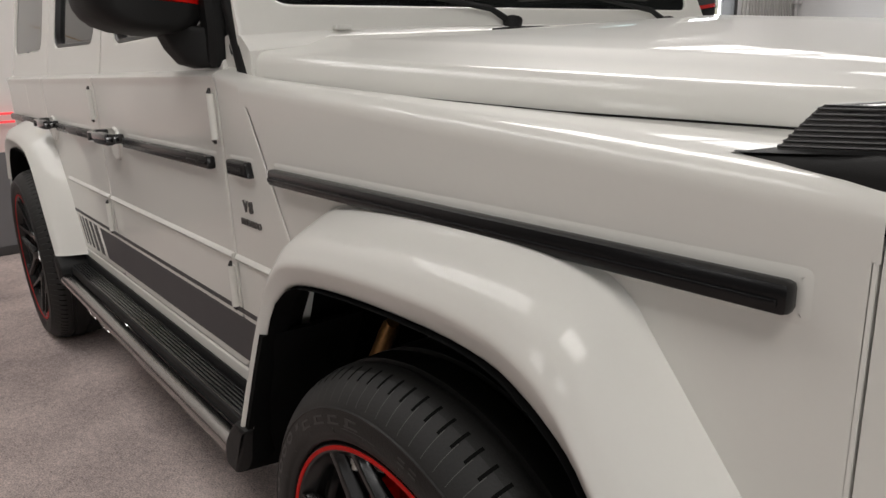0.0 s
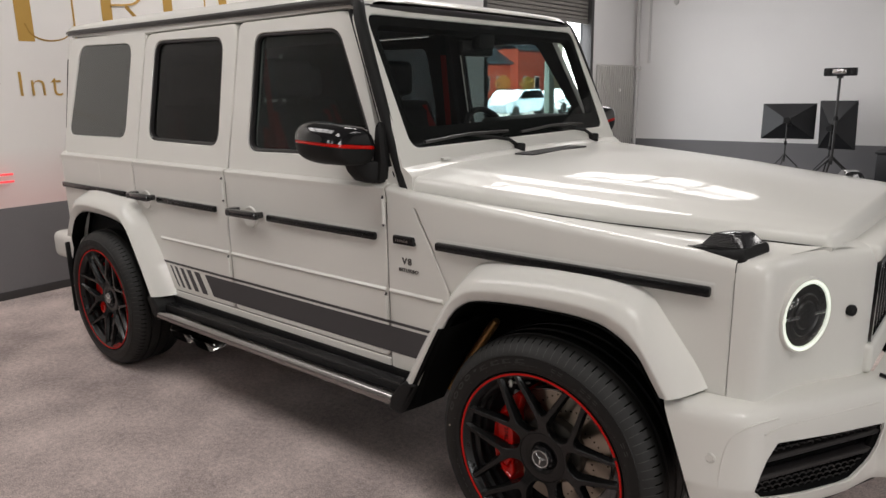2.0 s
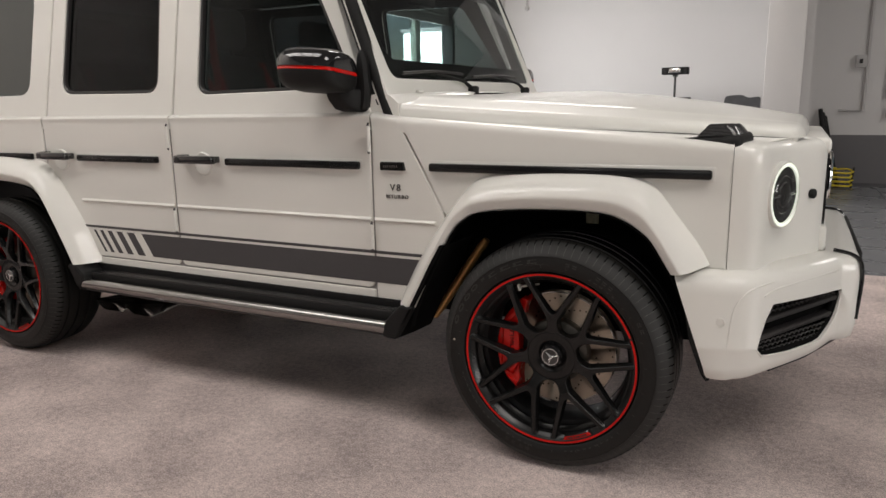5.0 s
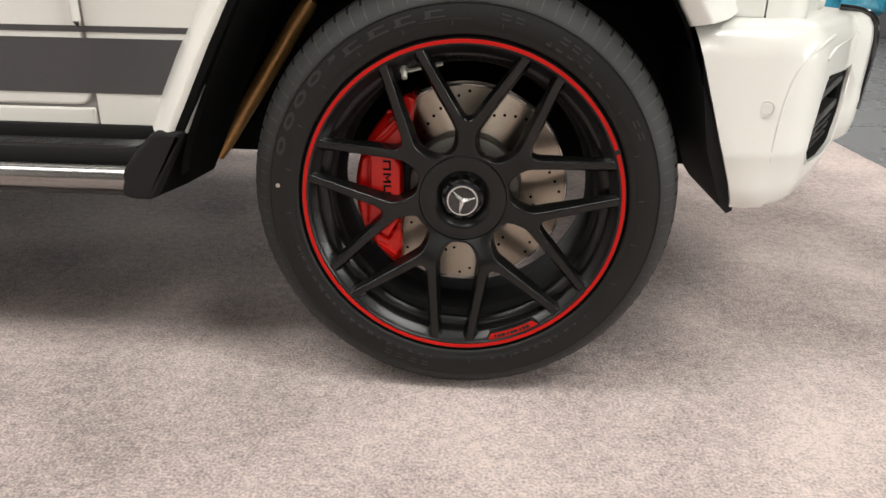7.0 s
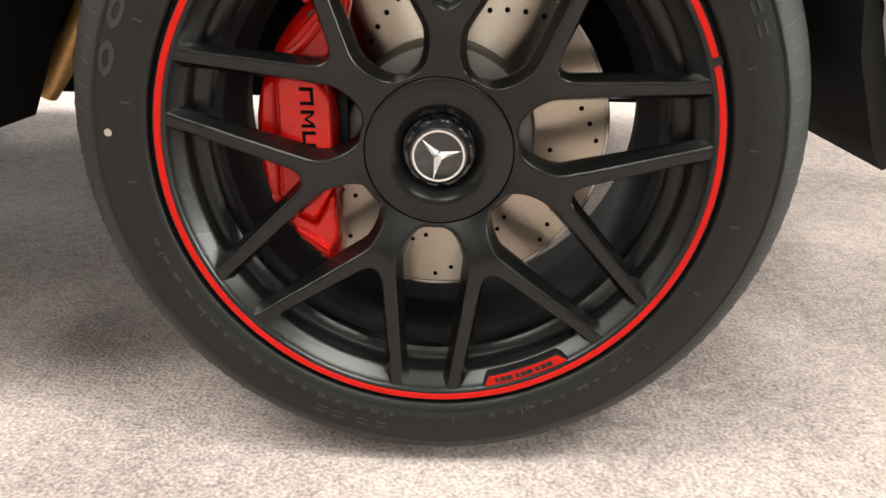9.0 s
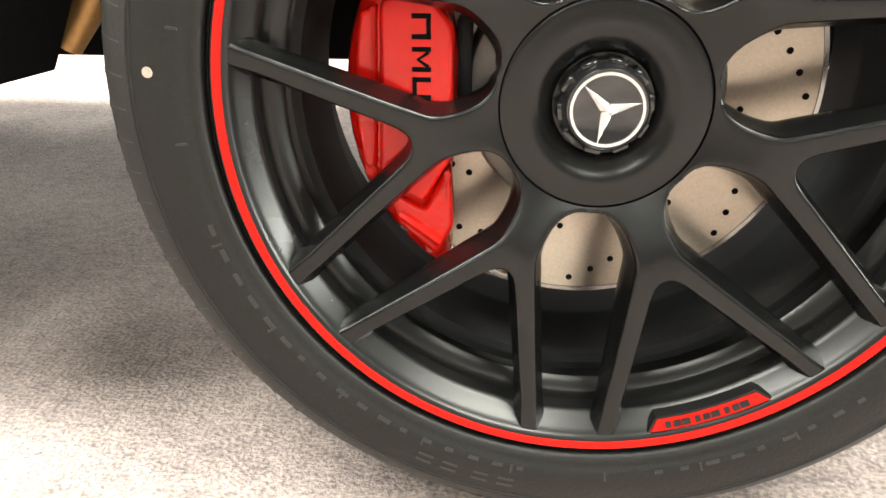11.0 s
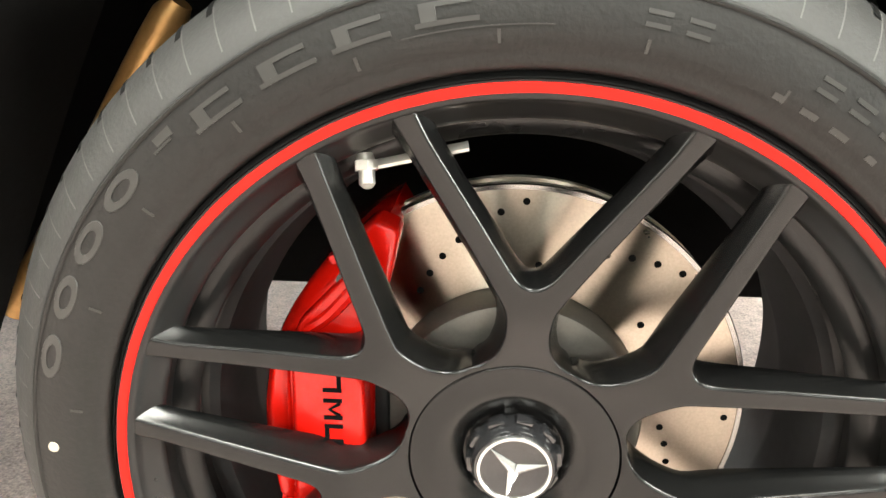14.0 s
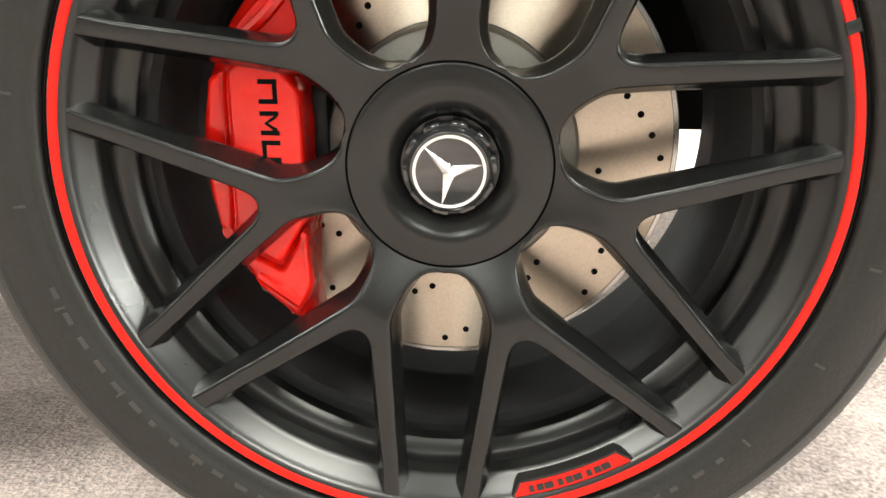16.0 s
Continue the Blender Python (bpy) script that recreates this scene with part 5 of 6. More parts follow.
# front bumper
PLAN = [(0.415, -0.002), (0.46, -0.004), (0.52, 0.003), (0.565, 0.012), (0.597, 0.030)]
PLAN += [(0.622 + 0.5158 * u + 0.006 * math.sin(math.pi * u / 0.446), 0.058 + 0.8567 * u - 0.004 * math.sin(math.pi * u / 0.446)) for u in (-0.008, 0.017, 0.055, 0.11, 0.17, 0.24, 0.29, 0.33, 0.358, 0.380, 0.400, 0.417, 0.432)]
PLAN += [(0.876, 0.440), (0.896, 0.462), (0.903, 0.51), (0.906, 0.60), (0.908, 0.74), (0.910, YC)]
INTAKE = range(5, 18)


def intake_low(u):
    return float(np.interp(u, (-0.008, 0.017, 0.055, 0.16, 0.33, 0.38, 0.417, 0.432), (0.488, 0.464, 0.458, 0.450, 0.450, 0.485, 0.530, 0.572)))


def intake_high(u):
    return float(np.interp(u, (-0.008, 0.030, 0.055, 0.24, 0.432), (0.498, 0.592, 0.620, 0.613, 0.606)))


def bumper():
    bm = bmesh.new()
    cols = []
    for k, (x, y) in enumerate(PLAN):
        t = Vector(PLAN[min(k + 1, len(PLAN) - 1)]) - Vector(PLAN[max(k - 1, 0)])
        n = Vector((-t.y, t.x)).normalized()
        side_k = max(0, 1 - k / 4)
        u = (x - 0.622) / 0.5158
        bot = 0.394 + float(np.interp(u, (0.0, 0.33, 0.46), (0.0, 0.006, 0.034)))
        lo, hi = (intake_low(u), intake_high(u)) if k in INTAKE else (0.49, 0.55) if k > 17 else (0.485, 0.500)
        prof = [(0.05, bot + 0.004), (0.018, bot - 0.002), (0.004, bot + 0.012), (0.0, bot + 0.04), (0.0, lo), (-0.002, (lo + hi) / 2), (0.0, hi), (0.0, 0.655), (0.004, 0.682), (0.014, 0.701), (0.030, 0.711), (0.075, 0.717), (0.11, 0.712)]
        lean = lambda z: 0.045 * max(0, (0.52 - z) / 0.15) if k < 3 else 0.012 * max(0, (0.5 - z) / 0.12)
        edge = lambda z: float(np.interp(z, (0.37, 0.426, 0.64, 0.72), (0.491, 0.477, 0.402, 0.372))) + (0, 0.03, 0.06)[k] if k < 3 else x
        cols.append([bm.verts.new(((edge(z) if k < 2 else max(x, edge(z)) if k == 2 else x) + n.x * a + (0 if k < 3 else n.x * lean(z)), max(-0.01, y + n.y * a + (0 if k < 3 else n.y * lean(z))), z)) for a, z in prof])
    for k in range(len(cols) - 1):
        for r in range(len(cols[0]) - 1):
            if k in INTAKE and k + 1 in INTAKE and r in (4, 5):
                continue
            bm.faces.new((cols[k][r], cols[k + 1][r], cols[k + 1][r + 1], cols[k][r + 1]))
    rim = [e for e in bm.edges if e.is_boundary and all(0.444 < v.co.z < 0.635 and 0.60 < v.co.x < 0.862 for v in e.verts)]
    got = bmesh.ops.extrude_edge_only(bm, edges=rim)["geom"]
    bmesh.ops.translate(bm, verts=[g for g in got if isinstance(g, bmesh.types.BMVert)], vec=(-0.007, 0.0045, 0))
    first = cols[0]
    got = bmesh.ops.extrude_edge_only(bm, edges=[bm.edges.get((a, b)) for a, b in zip(first, first[1:])])["geom"]
    bmesh.ops.translate(bm, verts=[g for g in got if isinstance(g, bmesh.types.BMVert)], vec=(0.004, 0.022, 0))
    return bm


b1, b2 = both("front_bumper", bumper, PAINT, car, "white bumper with large side air intakes", 50)
for bob, far in ((b1, False), (b2, True)):
    mk = mirrored if far else (lambda b: b)
    a, b = Vector((0.618, 0.072)), Vector((0.838, 0.437))
    along = (b - a).normalized()
    inn = Vector((-along.y, along.x))
    on_int = lambda u, v, d: Vector((a.x + along.x * u + inn.x * d, a.y + along.y * u + inn.y * d, v))
    part("intake_back", mk(plate(bmesh.new(), [[(-0.05, 0.40), (0.43, 0.40), (0.43, 0.65), (-0.05, 0.65)]], lambda u, v, d: on_int(u, v, d + 0.034), 0.02)), DARK, bob)
    for z in (0.505, 0.556):
        part("intake_louvre", mk(plate(bmesh.new(), [rpoly([(-0.02, z), (0.425, z + 0.01), (0.425, z + 0.026), (-0.02, z + 0.016)], 0.004)], on_int, 0.03, ((0.003, 0), (0, 0.003)))), BLACK_TRIM, bob)
    bm = bmesh.new()
    for r, z in enumerate((0.432, 0.447, 0.462, 0.477, 0.492, 0.584, 0.599, 0.614, 0.629)):
        for c in range(18):
            u = -0.015 + c * 0.025 + (0.0125 if r % 2 else 0)
            for q in range(6):
                g = math.pi / 3 * q
                h = math.pi / 3 * (q + 1)
                if q < 3:
                    tube(bm, [on_int(u + 0.0125 * math.cos(g), z + 0.0085 * math.sin(g), 0.005), on_int(u + 0.0125 * math.cos(h), z + 0.0085 * math.sin(h), 0.005)], 0.0022, 4, caps=False)
    tagged(part("intake_mesh", mk(bm), BLACK_TRIM, bob, "black honeycomb mesh"), kind="stuff")
    bm = lathe(bmesh.new(), [(0, -0.0022), (0.0105, -0.0022), (0.0115, -0.0005), (0.0125, -0.002), (0.0145, -0.002), (0.0155, 0.003)], 24)
    bmesh.ops.translate(bm, verts=bm.verts, vec=(0.514, 0.0020, 0.574))
    part("parking_sensor", mk(bm), PAINT, bob, "round painted parking sensor")
    part("guard_strap", mk(tube(bmesh.new(), smooth_line([(0.815, 0.480, 0.722), (0.862, 0.468, 0.715), (0.892, 0.462, 0.695), (0.901, 0.462, 0.655), (0.902, 0.463, 0.610), (0.895, 0.462, 0.50)], 3), 0.0065, 8)), BLACK_GLOSS, bob, "black bumper guard strap")
    part("bumper_bead", mk(tube(bmesh.new(), smooth_line([(0.627, 0.066, 0.650), (0.66, 0.118, 0.664), (0.745, 0.257, 0.669), (0.83, 0.402, 0.672)], 4), 0.0035, 6)), PAINT, bob)
    part("bumper_bead", mk(tube(bmesh.new(), smooth_line([(0.549, 0.0165, 0.435), (0.539, 0.0095, 0.49), (0.542, 0.0092, 0.56), (0.549, 0.0108, 0.61), (0.561, 0.0138, 0.642), (0.580, 0.0225, 0.664), (0.604, 0.038, 0.680), (0.648, 0.104, 0.688)], 4), 0.0034, 6)), PAINT, bob)
    loop = [(u, intake_low(u)) for u in (-0.008, 0.004, 0.017, 0.055, 0.16, 0.33, 0.358, 0.38, 0.40, 0.417, 0.432)] + [(u, intake_high(u)) for u in (0.432, 0.24, 0.055, 0.030, 0.010)]
    path = [(0.622 + 0.5158 * u + 0.006 * math.sin(math.pi * u / 0.446) - 0.002, 0.058 + 0.8567 * u - 0.004 * math.sin(math.pi * u / 0.446) + 0.0015, z) for u, z in loop]
    part("intake_frame", mk(tube(bmesh.new(), path, 0.0030, 8, True)), PAINT, bob, "rounded white frame of the air intake")
    part("intake_lining", mk(tube(bmesh.new(), [(x - 0.018, y + 0.011, z) for x, y, z in path], 0.0135, 8, True)), DARK, bob)
    part("lower_lip", mk(tube(bmesh.new(), [(0.65, 0.18, 0.388), (0.75, 0.34, 0.392), (0.84, 0.52, 0.405), (0.85, YC, 0.405)], 0.009, 6)), BLACK_PLASTIC, bob)
    part("splash_guard", mk(plate(bmesh.new(), [[(0.44, 0.66), (0.485, 0.50), (0.494, 0.42), (0.494, 0.384), (0.484, 0.378), (0.468, 0.40), (0.43, 0.5), (0.40, 0.66)]], side(0.020), 0.26)), BLACK_PLASTIC, bob, "black splash guard")
pl = part("plate_holder", box(bmesh.new(), 0.888, 0.906, YC - 0.40, YC + 0.40, 0.585, 0.706, 0.008), BLACK_PLASTIC, car, "blank black plate holder")
part("plate_bar", box(bmesh.new(), 0.906, 0.909, YC - 0.26, YC + 0.26, 0.60, 0.69, 0.001), BLACK_GLOSS, pl)
bm = box(bmesh.new(), 0.60, 0.70, 0.50, 2 * YC - 0.50, 0.70, 1.09)
part("grille_back", bm, DARK, car)
part("grille_head", box(bmesh.new(), 0.69, 0.782, 0.485, 2 * YC - 0.485, 1.035, 1.088, 0.018, 3), PAINT, car)
part("grille_foot", box(bmesh.new(), 0.69, 0.79, 0.485, 2 * YC - 0.485, 0.712, 0.80, 0.015, 3), PAINT, car)
gr = part("grille_frame", plate(bmesh.new(), [rpoly([(0.50, 0.80), (2 * YC - 0.50, 0.80), (2 * YC - 0.52, 1.035), (0.52, 1.035)], 0.02), rpoly([(0.515, 0.815), (2 * YC - 0.515, 0.815), (2 * YC - 0.535, 1.02), (0.535, 1.02)], 0.015)], lambda u, v, d: Vector((0.78 - d, u, v)), 0.05), BLACK_GLOSS, car, "black radiator grille")
for k in range(15):
    y = 0.565 + k * (2 * YC - 1.13) / 14
    part("grille_slat", box(bmesh.new(), 0.745, 0.775, y - 0.009, y + 0.009, 0.815, 1.02, 0.004), BLACK_GLOSS, gr)
part("grille_emblem", tube(bmesh.new(), [(0.80, YC + 0.085 * math.cos(i * math.pi / 16), 0.92 + 0.085 * math.sin(i * math.pi / 16)) for i in range(32)], 0.009, 8, True), CHROME, gr, "chrome ring emblem")
for i in range(3):
    g = math.pi / 2 + i * 2 * math.pi / 3
    part("emblem_blade", tube(bmesh.new(), [(0.80, YC, 0.92), (0.80, YC + 0.082 * math.cos(g), 0.92 + 0.082 * math.sin(g))], [0.016, 0.003], 6), CHROME, gr)

# running boards
for far in (False, True):
    mk = mirrored if far else (lambda b: b)
    bm = tube(bmesh.new(), [(-2.335, 0.004, 0.410), (-0.625, 0.004, 0.410)], 0.0245, 20)
    rb = part("running_board", mk(bm), STEEL, car, "brushed steel running board tube")
    bm = box(bmesh.new(), -2.34, -0.585, 0.022, 0.20, 0.425, 0.462, 0.008)
    box(bm, -2.34, -0.585, 0.085, 0.20, 0.45, 0.492, 0.004)
    part("step_tread", mk(bm), BLACK_PLASTIC, rb, "ribbed black step")
    for k in range(6):
        part("tread_rib", mk(box(bmesh.new(), -2.31, -0.62, 0.028 + k * 0.0095, 0.0335 + k * 0.0095, 0.460, 0.4665, 0.0015)), BLACK_GLOSS, rb)
    part("lower_tube", mk(tube(bmesh.new(), [(-2.335, 0.030, 0.378), (-0.62, 0.030, 0.378)], 0.012, 10)), BLACK_TRIM, rb)
    cap = [(-0.640, 0.380), (-0.620, 0.374), (-0.580, 0.374), (-0.510, 0.496), (-0.508, 0.506), (-0.562, 0.506), (-0.600, 0.47), (-0.632, 0.43)]
    part("end_cap", mk(plate(bmesh.new(), [rpoly(cap, 0.012)], side(-0.022), 0.22, ((0.009, 0.0), (0.003, 0.003), (0.0, 0.010)))), BLACK_PLASTIC, rb, "black plastic end cap")
    cap2 = [(-2.325, 0.372), (-2.355, 0.40), (-2.40, 0.50), (-2.335, 0.506), (-2.28, 0.46), (-2.285, 0.40)]
    part("end_cap", mk(plate(bmesh.new(), [rpoly(cap2, 0.012)], side(-0.022), 0.22, ((0.02, 0.0), (0.006, 0.008), (0.0, 0.025)))), BLACK_PLASTIC, rb, "black plastic end cap")
    for k, x in enumerate((-2.22, -2.02)):
        bm = bmesh.new()
        ring = lambda s, y, dx, dz: [Vector((x + dx + sx * 0.075 * s - sz * (0.028 if y < 0.06 else 0.0), y, 0.296 + dz + sz * 0.026 * s)) for sx, sz in rpoly([(-1, -1), (1, -1), (1, 1), (-1, 1)], 0.5, 3)]
        loft(bm, [ring(0.9, 0.42, 0.05, 0.0), ring(1, 0.16, 0.02, 0.0), ring(1, 0.055, 0.0, 0), ring(0.84, 0.045, 0.0, 0), ring(0.78, 0.2, 0.02, 0)], True, False)
        part("exhaust_tip", mk(bm), TIP, car, "chrome side exhaust tip")
    rings = []
    for z, xo, xi in ((0.377, -0.581, -0.537), (0.385, -0.578, -0.533), (0.47, -0.530, -0.492), (0.56, -0.482, -0.448), (0.66, -0.430, -0.398), (0.74, -0.385, -0.355)):
        rings.append([Vector((xo, -0.012, z)), Vector((xo * 0.5 + xi * 0.5 + 0.004, 0.08, z + 0.002)), Vector((xi, 0.178, z + 0.006)), Vector((xi - 0.012, 0.178, z + 0.006)), Vector((xo - 0.014, -0.012, z))])
    part("arch_shield", mk(loft(bmesh.new(), rings)), DARK, car, "black plastic shield behind the wheel")
    # bronze rod and dark shield behind the front wheel
    part("arch_rod", mk(tube(bmesh.new(), smooth_line([(-0.545, 0.225, 0.40), (-0.475, 0.225, 0.50), (-0.405, 0.22, 0.60), (-0.350, 0.217, 0.68), (-0.315, 0.214, 0.725)], 3), [0.014] + [0.0175] * 11 + [0.012], 16)), BRONZE, car, "bronze coloured rod in the wheel arch")

# underbody
part("underbody", box(box(bmesh.new(), -3.40, 0.62, 0.44, 2 * YC - 0.44, 0.36, 0.50), -2.36, -0.58, 0.16, 2 * YC - 0.16, 0.42, 0.50), DARK, car)
part("engine_block", box(bmesh.new(), -0.60, 0.60, 0.43, 2 * YC - 0.43, 0.50, 1.06), DARK, car)
for x in (0.0, -2.89):
    part("axle", tube(bmesh.new(), [(x, 0.22, 0.39), (x, 2 * YC - 0.22, 0.39)], 0.06, 12), DARK, car)
    part("differential", lathe(bmesh.new(), [(0, -0.14), (0.11, -0.1), (0.14, 0), (0.11, 0.1), (0, 0.14)], 18), DARK, car).matrix_local = pose(x, YC, 0.39)

# cabin
part("cabin_floor", box(bmesh.new(), -3.42, -0.72, 0.14, 2 * YC - 0.14, 0.50, 0.58), LEATHER, car)
bm = box(bmesh.new(), -1.02, -0.72, 0.14, 2 * YC - 0.14, 0.80, 1.33, 0.05, 4)
box(bm, -1.00, -0.80, 1.02, 1.60, 1.26, 1.388, 0.035, 3)
part("dashboard", bm, DASH, car, "black leather dashboard")
part("headliner", box(bmesh.new(), -3.44, -0.99, 0.26, 2 * YC - 0.26, 1.845, 1.868), LEATHER, car)
both("middle_pillar", lambda: plate(bmesh.new(), [[(-1.84, 1.18), (-1.66, 1.18), (-1.68, 1.84), (-1.80, 1.84)]], lambda u, v, d: slope(u, v, d + 0.045), 0.05), LEATHER)
both("rear_pillar_trim", lambda: plate(bmesh.new(), [[(-2.72, 1.18), (-2.52, 1.18), (-2.53, 1.84), (-2.70, 1.84)]], lambda u, v, d: slope(u, v, d + 0.045), 0.05), LEATHER)
both("door_lining", lambda: box(bmesh.new(), -3.42, -0.76, 0.135, 0.165, 0.55, 1.235, 0.01), LEATHER)


def seat(x, y, w=0.50):
    s = part("seat", box(bmesh.new(), x - 0.25, x + 0.28, y - w / 2, y + w / 2, 0.78, 0.95, 0.06, 4), LEATHER, car, "black and red leather seat")
    for dy in (-w / 2 + 0.06, w / 2 - 0.06):
        bm = tube(bmesh.new(), [(x - 0.20, y + dy, 0.93), (x - 0.27, y + dy, 1.15), (x - 0.36, y + dy * 0.85, 1.42)], [0.075, 0.07, 0.045], 10)
        part("seat_bolster", bm, LEATHER_RED, s, "red leather bolster")
    rings = [[Vector((x + a + dx, y + b * w / 2, z)) for a, b in ((0.05, -0.85), (0.07, 0), (0.05, 0.85), (-0.06, 0.9), (-0.09, 0), (-0.06, -0.9))] for dx, z in ((-0.22, 0.90), (-0.28, 1.15), (-0.36, 1.40), (-0.40, 1.46))]
    part("seat_back", loft(bmesh.new(), rings), LEATHER, s, angle=60)
    part("headrest", box(bmesh.new(), x - 0.47, x - 0.37, y - 0.14, y + 0.14, 1.49, 1.69, 0.045, 4), LEATHER, s)
    for dy in (-0.06, 0.06):
        part("headrest_post", tube(bmesh.new(), [(x - 0.41, y + dy, 1.42), (x - 0.42, y + dy, 1.54)], 0.007, 8), BLACK_TRIM, s)
    part("seat_accent", box(bmesh.new(), x - 0.12, x + 0.22, y - 0.15, y + 0.15, 0.945, 0.957, 0.01), LEATHER_RED, s)
    return s


seat(-1.45, 0.58)
seat(-1.45, 2 * YC - 0.58)
seat(-2.30, 0.56)
seat(-2.30, YC, 0.34)
seat(-2.30, 2 * YC - 0.56)
both("seat_belt", lambda: plate(bmesh.new(), [[(-1.72, 1.72), (-1.68, 1.72), (-1.62, 1.0), (-1.66, 1.0)]], lambda u, v, d: Vector((u, 0.32 + d, v)), 0.003), LEATHER_RED, car, "red seat belt")
st = part("steering_wheel", tube(bmesh.new(), [(0.19 * math.cos(i * math.pi / 16), 0, 0.19 * math.sin(i * math.pi / 16)) for i in range(32)], 0.016, 10, True), LEATHER, car, "black steering wheel")
st.matrix_local = pose(-1.17, 2 * YC - 0.58, 1.24, 0, 0, 90) @ pose(0, 0, 0, -22)
part("wheel_boss", lathe(bmesh.new(), [(0, -0.03), (0.06, -0.02), (0.07, 0.02), (0.04, 0.12), (0, 0.13)], 18), LEATHER, st)
for g in (0, 180, 270):
    part("wheel_arm", tube(bmesh.new(), [(0.05 * math.cos(radians(g)), 0, 0.05 * math.sin(radians(g))), (0.18 * math.cos(radians(g)), 0, 0.18 * math.sin(radians(g)))], 0.013, 8), LEATHER, st)

# door mirrors
for far in (False, True):
    mk = mirrored if far else (lambda b: b)
    sec = [(-0.990, 0.30, 0.45), (-0.980, 0.62, 0.74), (-0.95, 0.86, 0.93), (-0.90, 0.98, 1.02), (-0.83, 1.0, 1.04), (-0.76, 0.98, 1.0), (-0.70, 0.92, 0.93), (-0.670, 0.78, 0.82), (-0.660, 0.6, 0.66)]


    def shell(z_lo, z_hi, grow=1.0):
        rings = []
        for x, ky, kz in [(-0.890 + (x + 0.825) * 0.76, ky, kz) for x, ky, kz in sec]:
            cy, cz = 0.003, 1.337
            pts = []
            for s in range(20):
                g = 2 * math.pi * s / 20
                c, sn = math.cos(g), math.sin(g)
                yy = cy + 0.116 * ky * math.copysign(abs(c) ** 0.7, c) * grow
                z = cz + (0.082 if sn > 0 else 0.072) * kz * math.copysign(abs(sn) ** 0.75, sn) * grow
                pts.append(Vector((x, yy, min(max(z, z_lo), z_hi) - 0.10 * (yy - cy) - 0.05 * (x + 0.88))))
            rings.append(pts)
        return loft(bmesh.new(), rings)

    mir = part("door_mirror", mk(shell(1.346, 2.0)), BLACK_GLOSS, car, "gloss black door mirror with a red line", 50)
    part("mirror_bowl", mk(shell(1.0, 1.334, 0.985)), BLACK_PLASTIC, mir, "matt black mirror underside", 50)
    part("red_line", mk(shell(1.332, 1.347, 0.992)), CALIPER_RED, mir, "red trim line")
    rings = []
    for x, y, z, w, h in ((-0.846, 0.028, 1.286, 0.030, 0.014), (-0.838, 0.044, 1.262, 0.036, 0.034), (-0.822, 0.064, 1.242, 0.041, 0.048), (-0.806, 0.092, 1.234, 0.043, 0.050), (-0.795, 0.125, 1.234, 0.040, 0.048)):
        rings.append([Vector((x + px * w, y, z + pz * h)) for px, pz in rpoly([(-1, -0.8), (0.8, -0.8), (1, 0.9), (-0.6, 0.7)], 0.35, 3)])
    part("mirror_foot", mk(loft(bmesh.new(), rings)), BLACK_PLASTIC, mir, "black mirror foot", 50)
    part("mirror_sail", mk(plate(bmesh.new(), [rpoly([(-0.810, 1.193), (-0.748, 1.193), (-0.735, 1.27), (-0.742, 1.38), (-0.760, 1.422), (-0.782, 1.40), (-0.795, 1.30)], 0.018)], side(0.098), 0.045, ((0.012, 0), (0, 0.012)))), BLACK_PLASTIC, mir)
    mg = part("mirror_glass", mk(box(bmesh.new(), -1.006, -0.996, -0.05, 0.05, 1.31, 1.37, 0.002)), CHROME, mir, "mirror glass")

# ---- wheels ----
SPIN = radians(-2.45)      # how far the wheels are turned


def spoke_outline():
    """The face of one forked spoke in (u, v), u along its middle, with how strongly each point's wall leans out below the face."""
    c, n = Vector((math.cos(math.pi / 7), math.sin(math.pi / 7))), Vector((math.sin(math.pi / 7), -math.cos(math.pi / 7)))
    on = lambda r, h: tuple(c * r + n * h)
    window = [(0.0868, 0.0, 0.0), (0.0869, 0.006, 0.5), (0.0876, 0.0125, 0.6), (0.0905, 0.0192, 0.8), (0.0950, 0.0250, 1.0), (0.1020, 0.0307, 1.0), (0.1110, 0.0357, 1.0), (0.1205, 0.0396, 1.0), (0.1270, 0.0411, 1.0), (0.1330, 0.0411, 1.0), (0.1400, 0.0405, 1.0), (0.1600, 0.0388, 1.0), (0.1850, 0.0364, 1.0), (0.2100, 0.0339, 1.0), (0.2350, 0.0312, 1.0), (0.2520, 0.0295, 1.0), (0.2620, 0.0286, 1.1), (0.2710, 0.0277, 1.2), (0.2770, 0.0268, 1.2), (0.2822, 0.0258, 1.2)]
    side_a = [(*on(r, h), w) for r, h, w in window]
    vee = [(0.2730, 0.0860, 1.2), (0.2675, 0.0836, 1.2), (0.2600, 0.0796, 1.1), (0.2510, 0.0746, 0.9), (0.2420, 0.0688, 0.9), (0.2250, 0.0574, 0.8), (0.2060, 0.0446, 0.8), (0.1900, 0.0340, 0.8), (0.1750, 0.0242, 0.8), (0.1640, 0.0170, 0.8), (0.1575, 0.0122, 0.8), (0.1535, 0.0080, 0.8), (0.1513, 0.0036, 0.8)]
    right = side_a + vee
    left = [(u, -v, w) for u, v, w in reversed(right)]
    arc = [(0.0823 * math.cos(g), 0.0823 * math.sin(g), 0.0) for g in np.linspace(-math.pi / 7, math.pi / 7, 11)]
    return right + [(0.1508, 0.0, 0.8)] + left + arc


def face_y(r):
    """How far in the spokes' face stands: nearly straight arms, a crease at the fork, then a dish down to the hub."""
    arm, dish = -0.0278 + (0.275 - r) * 0.150, -0.0057 + (0.128 - r) * 0.365
    return 0.5 * (arm + dish + math.sqrt((arm - dish) ** 2 + 0.0016 ** 2))


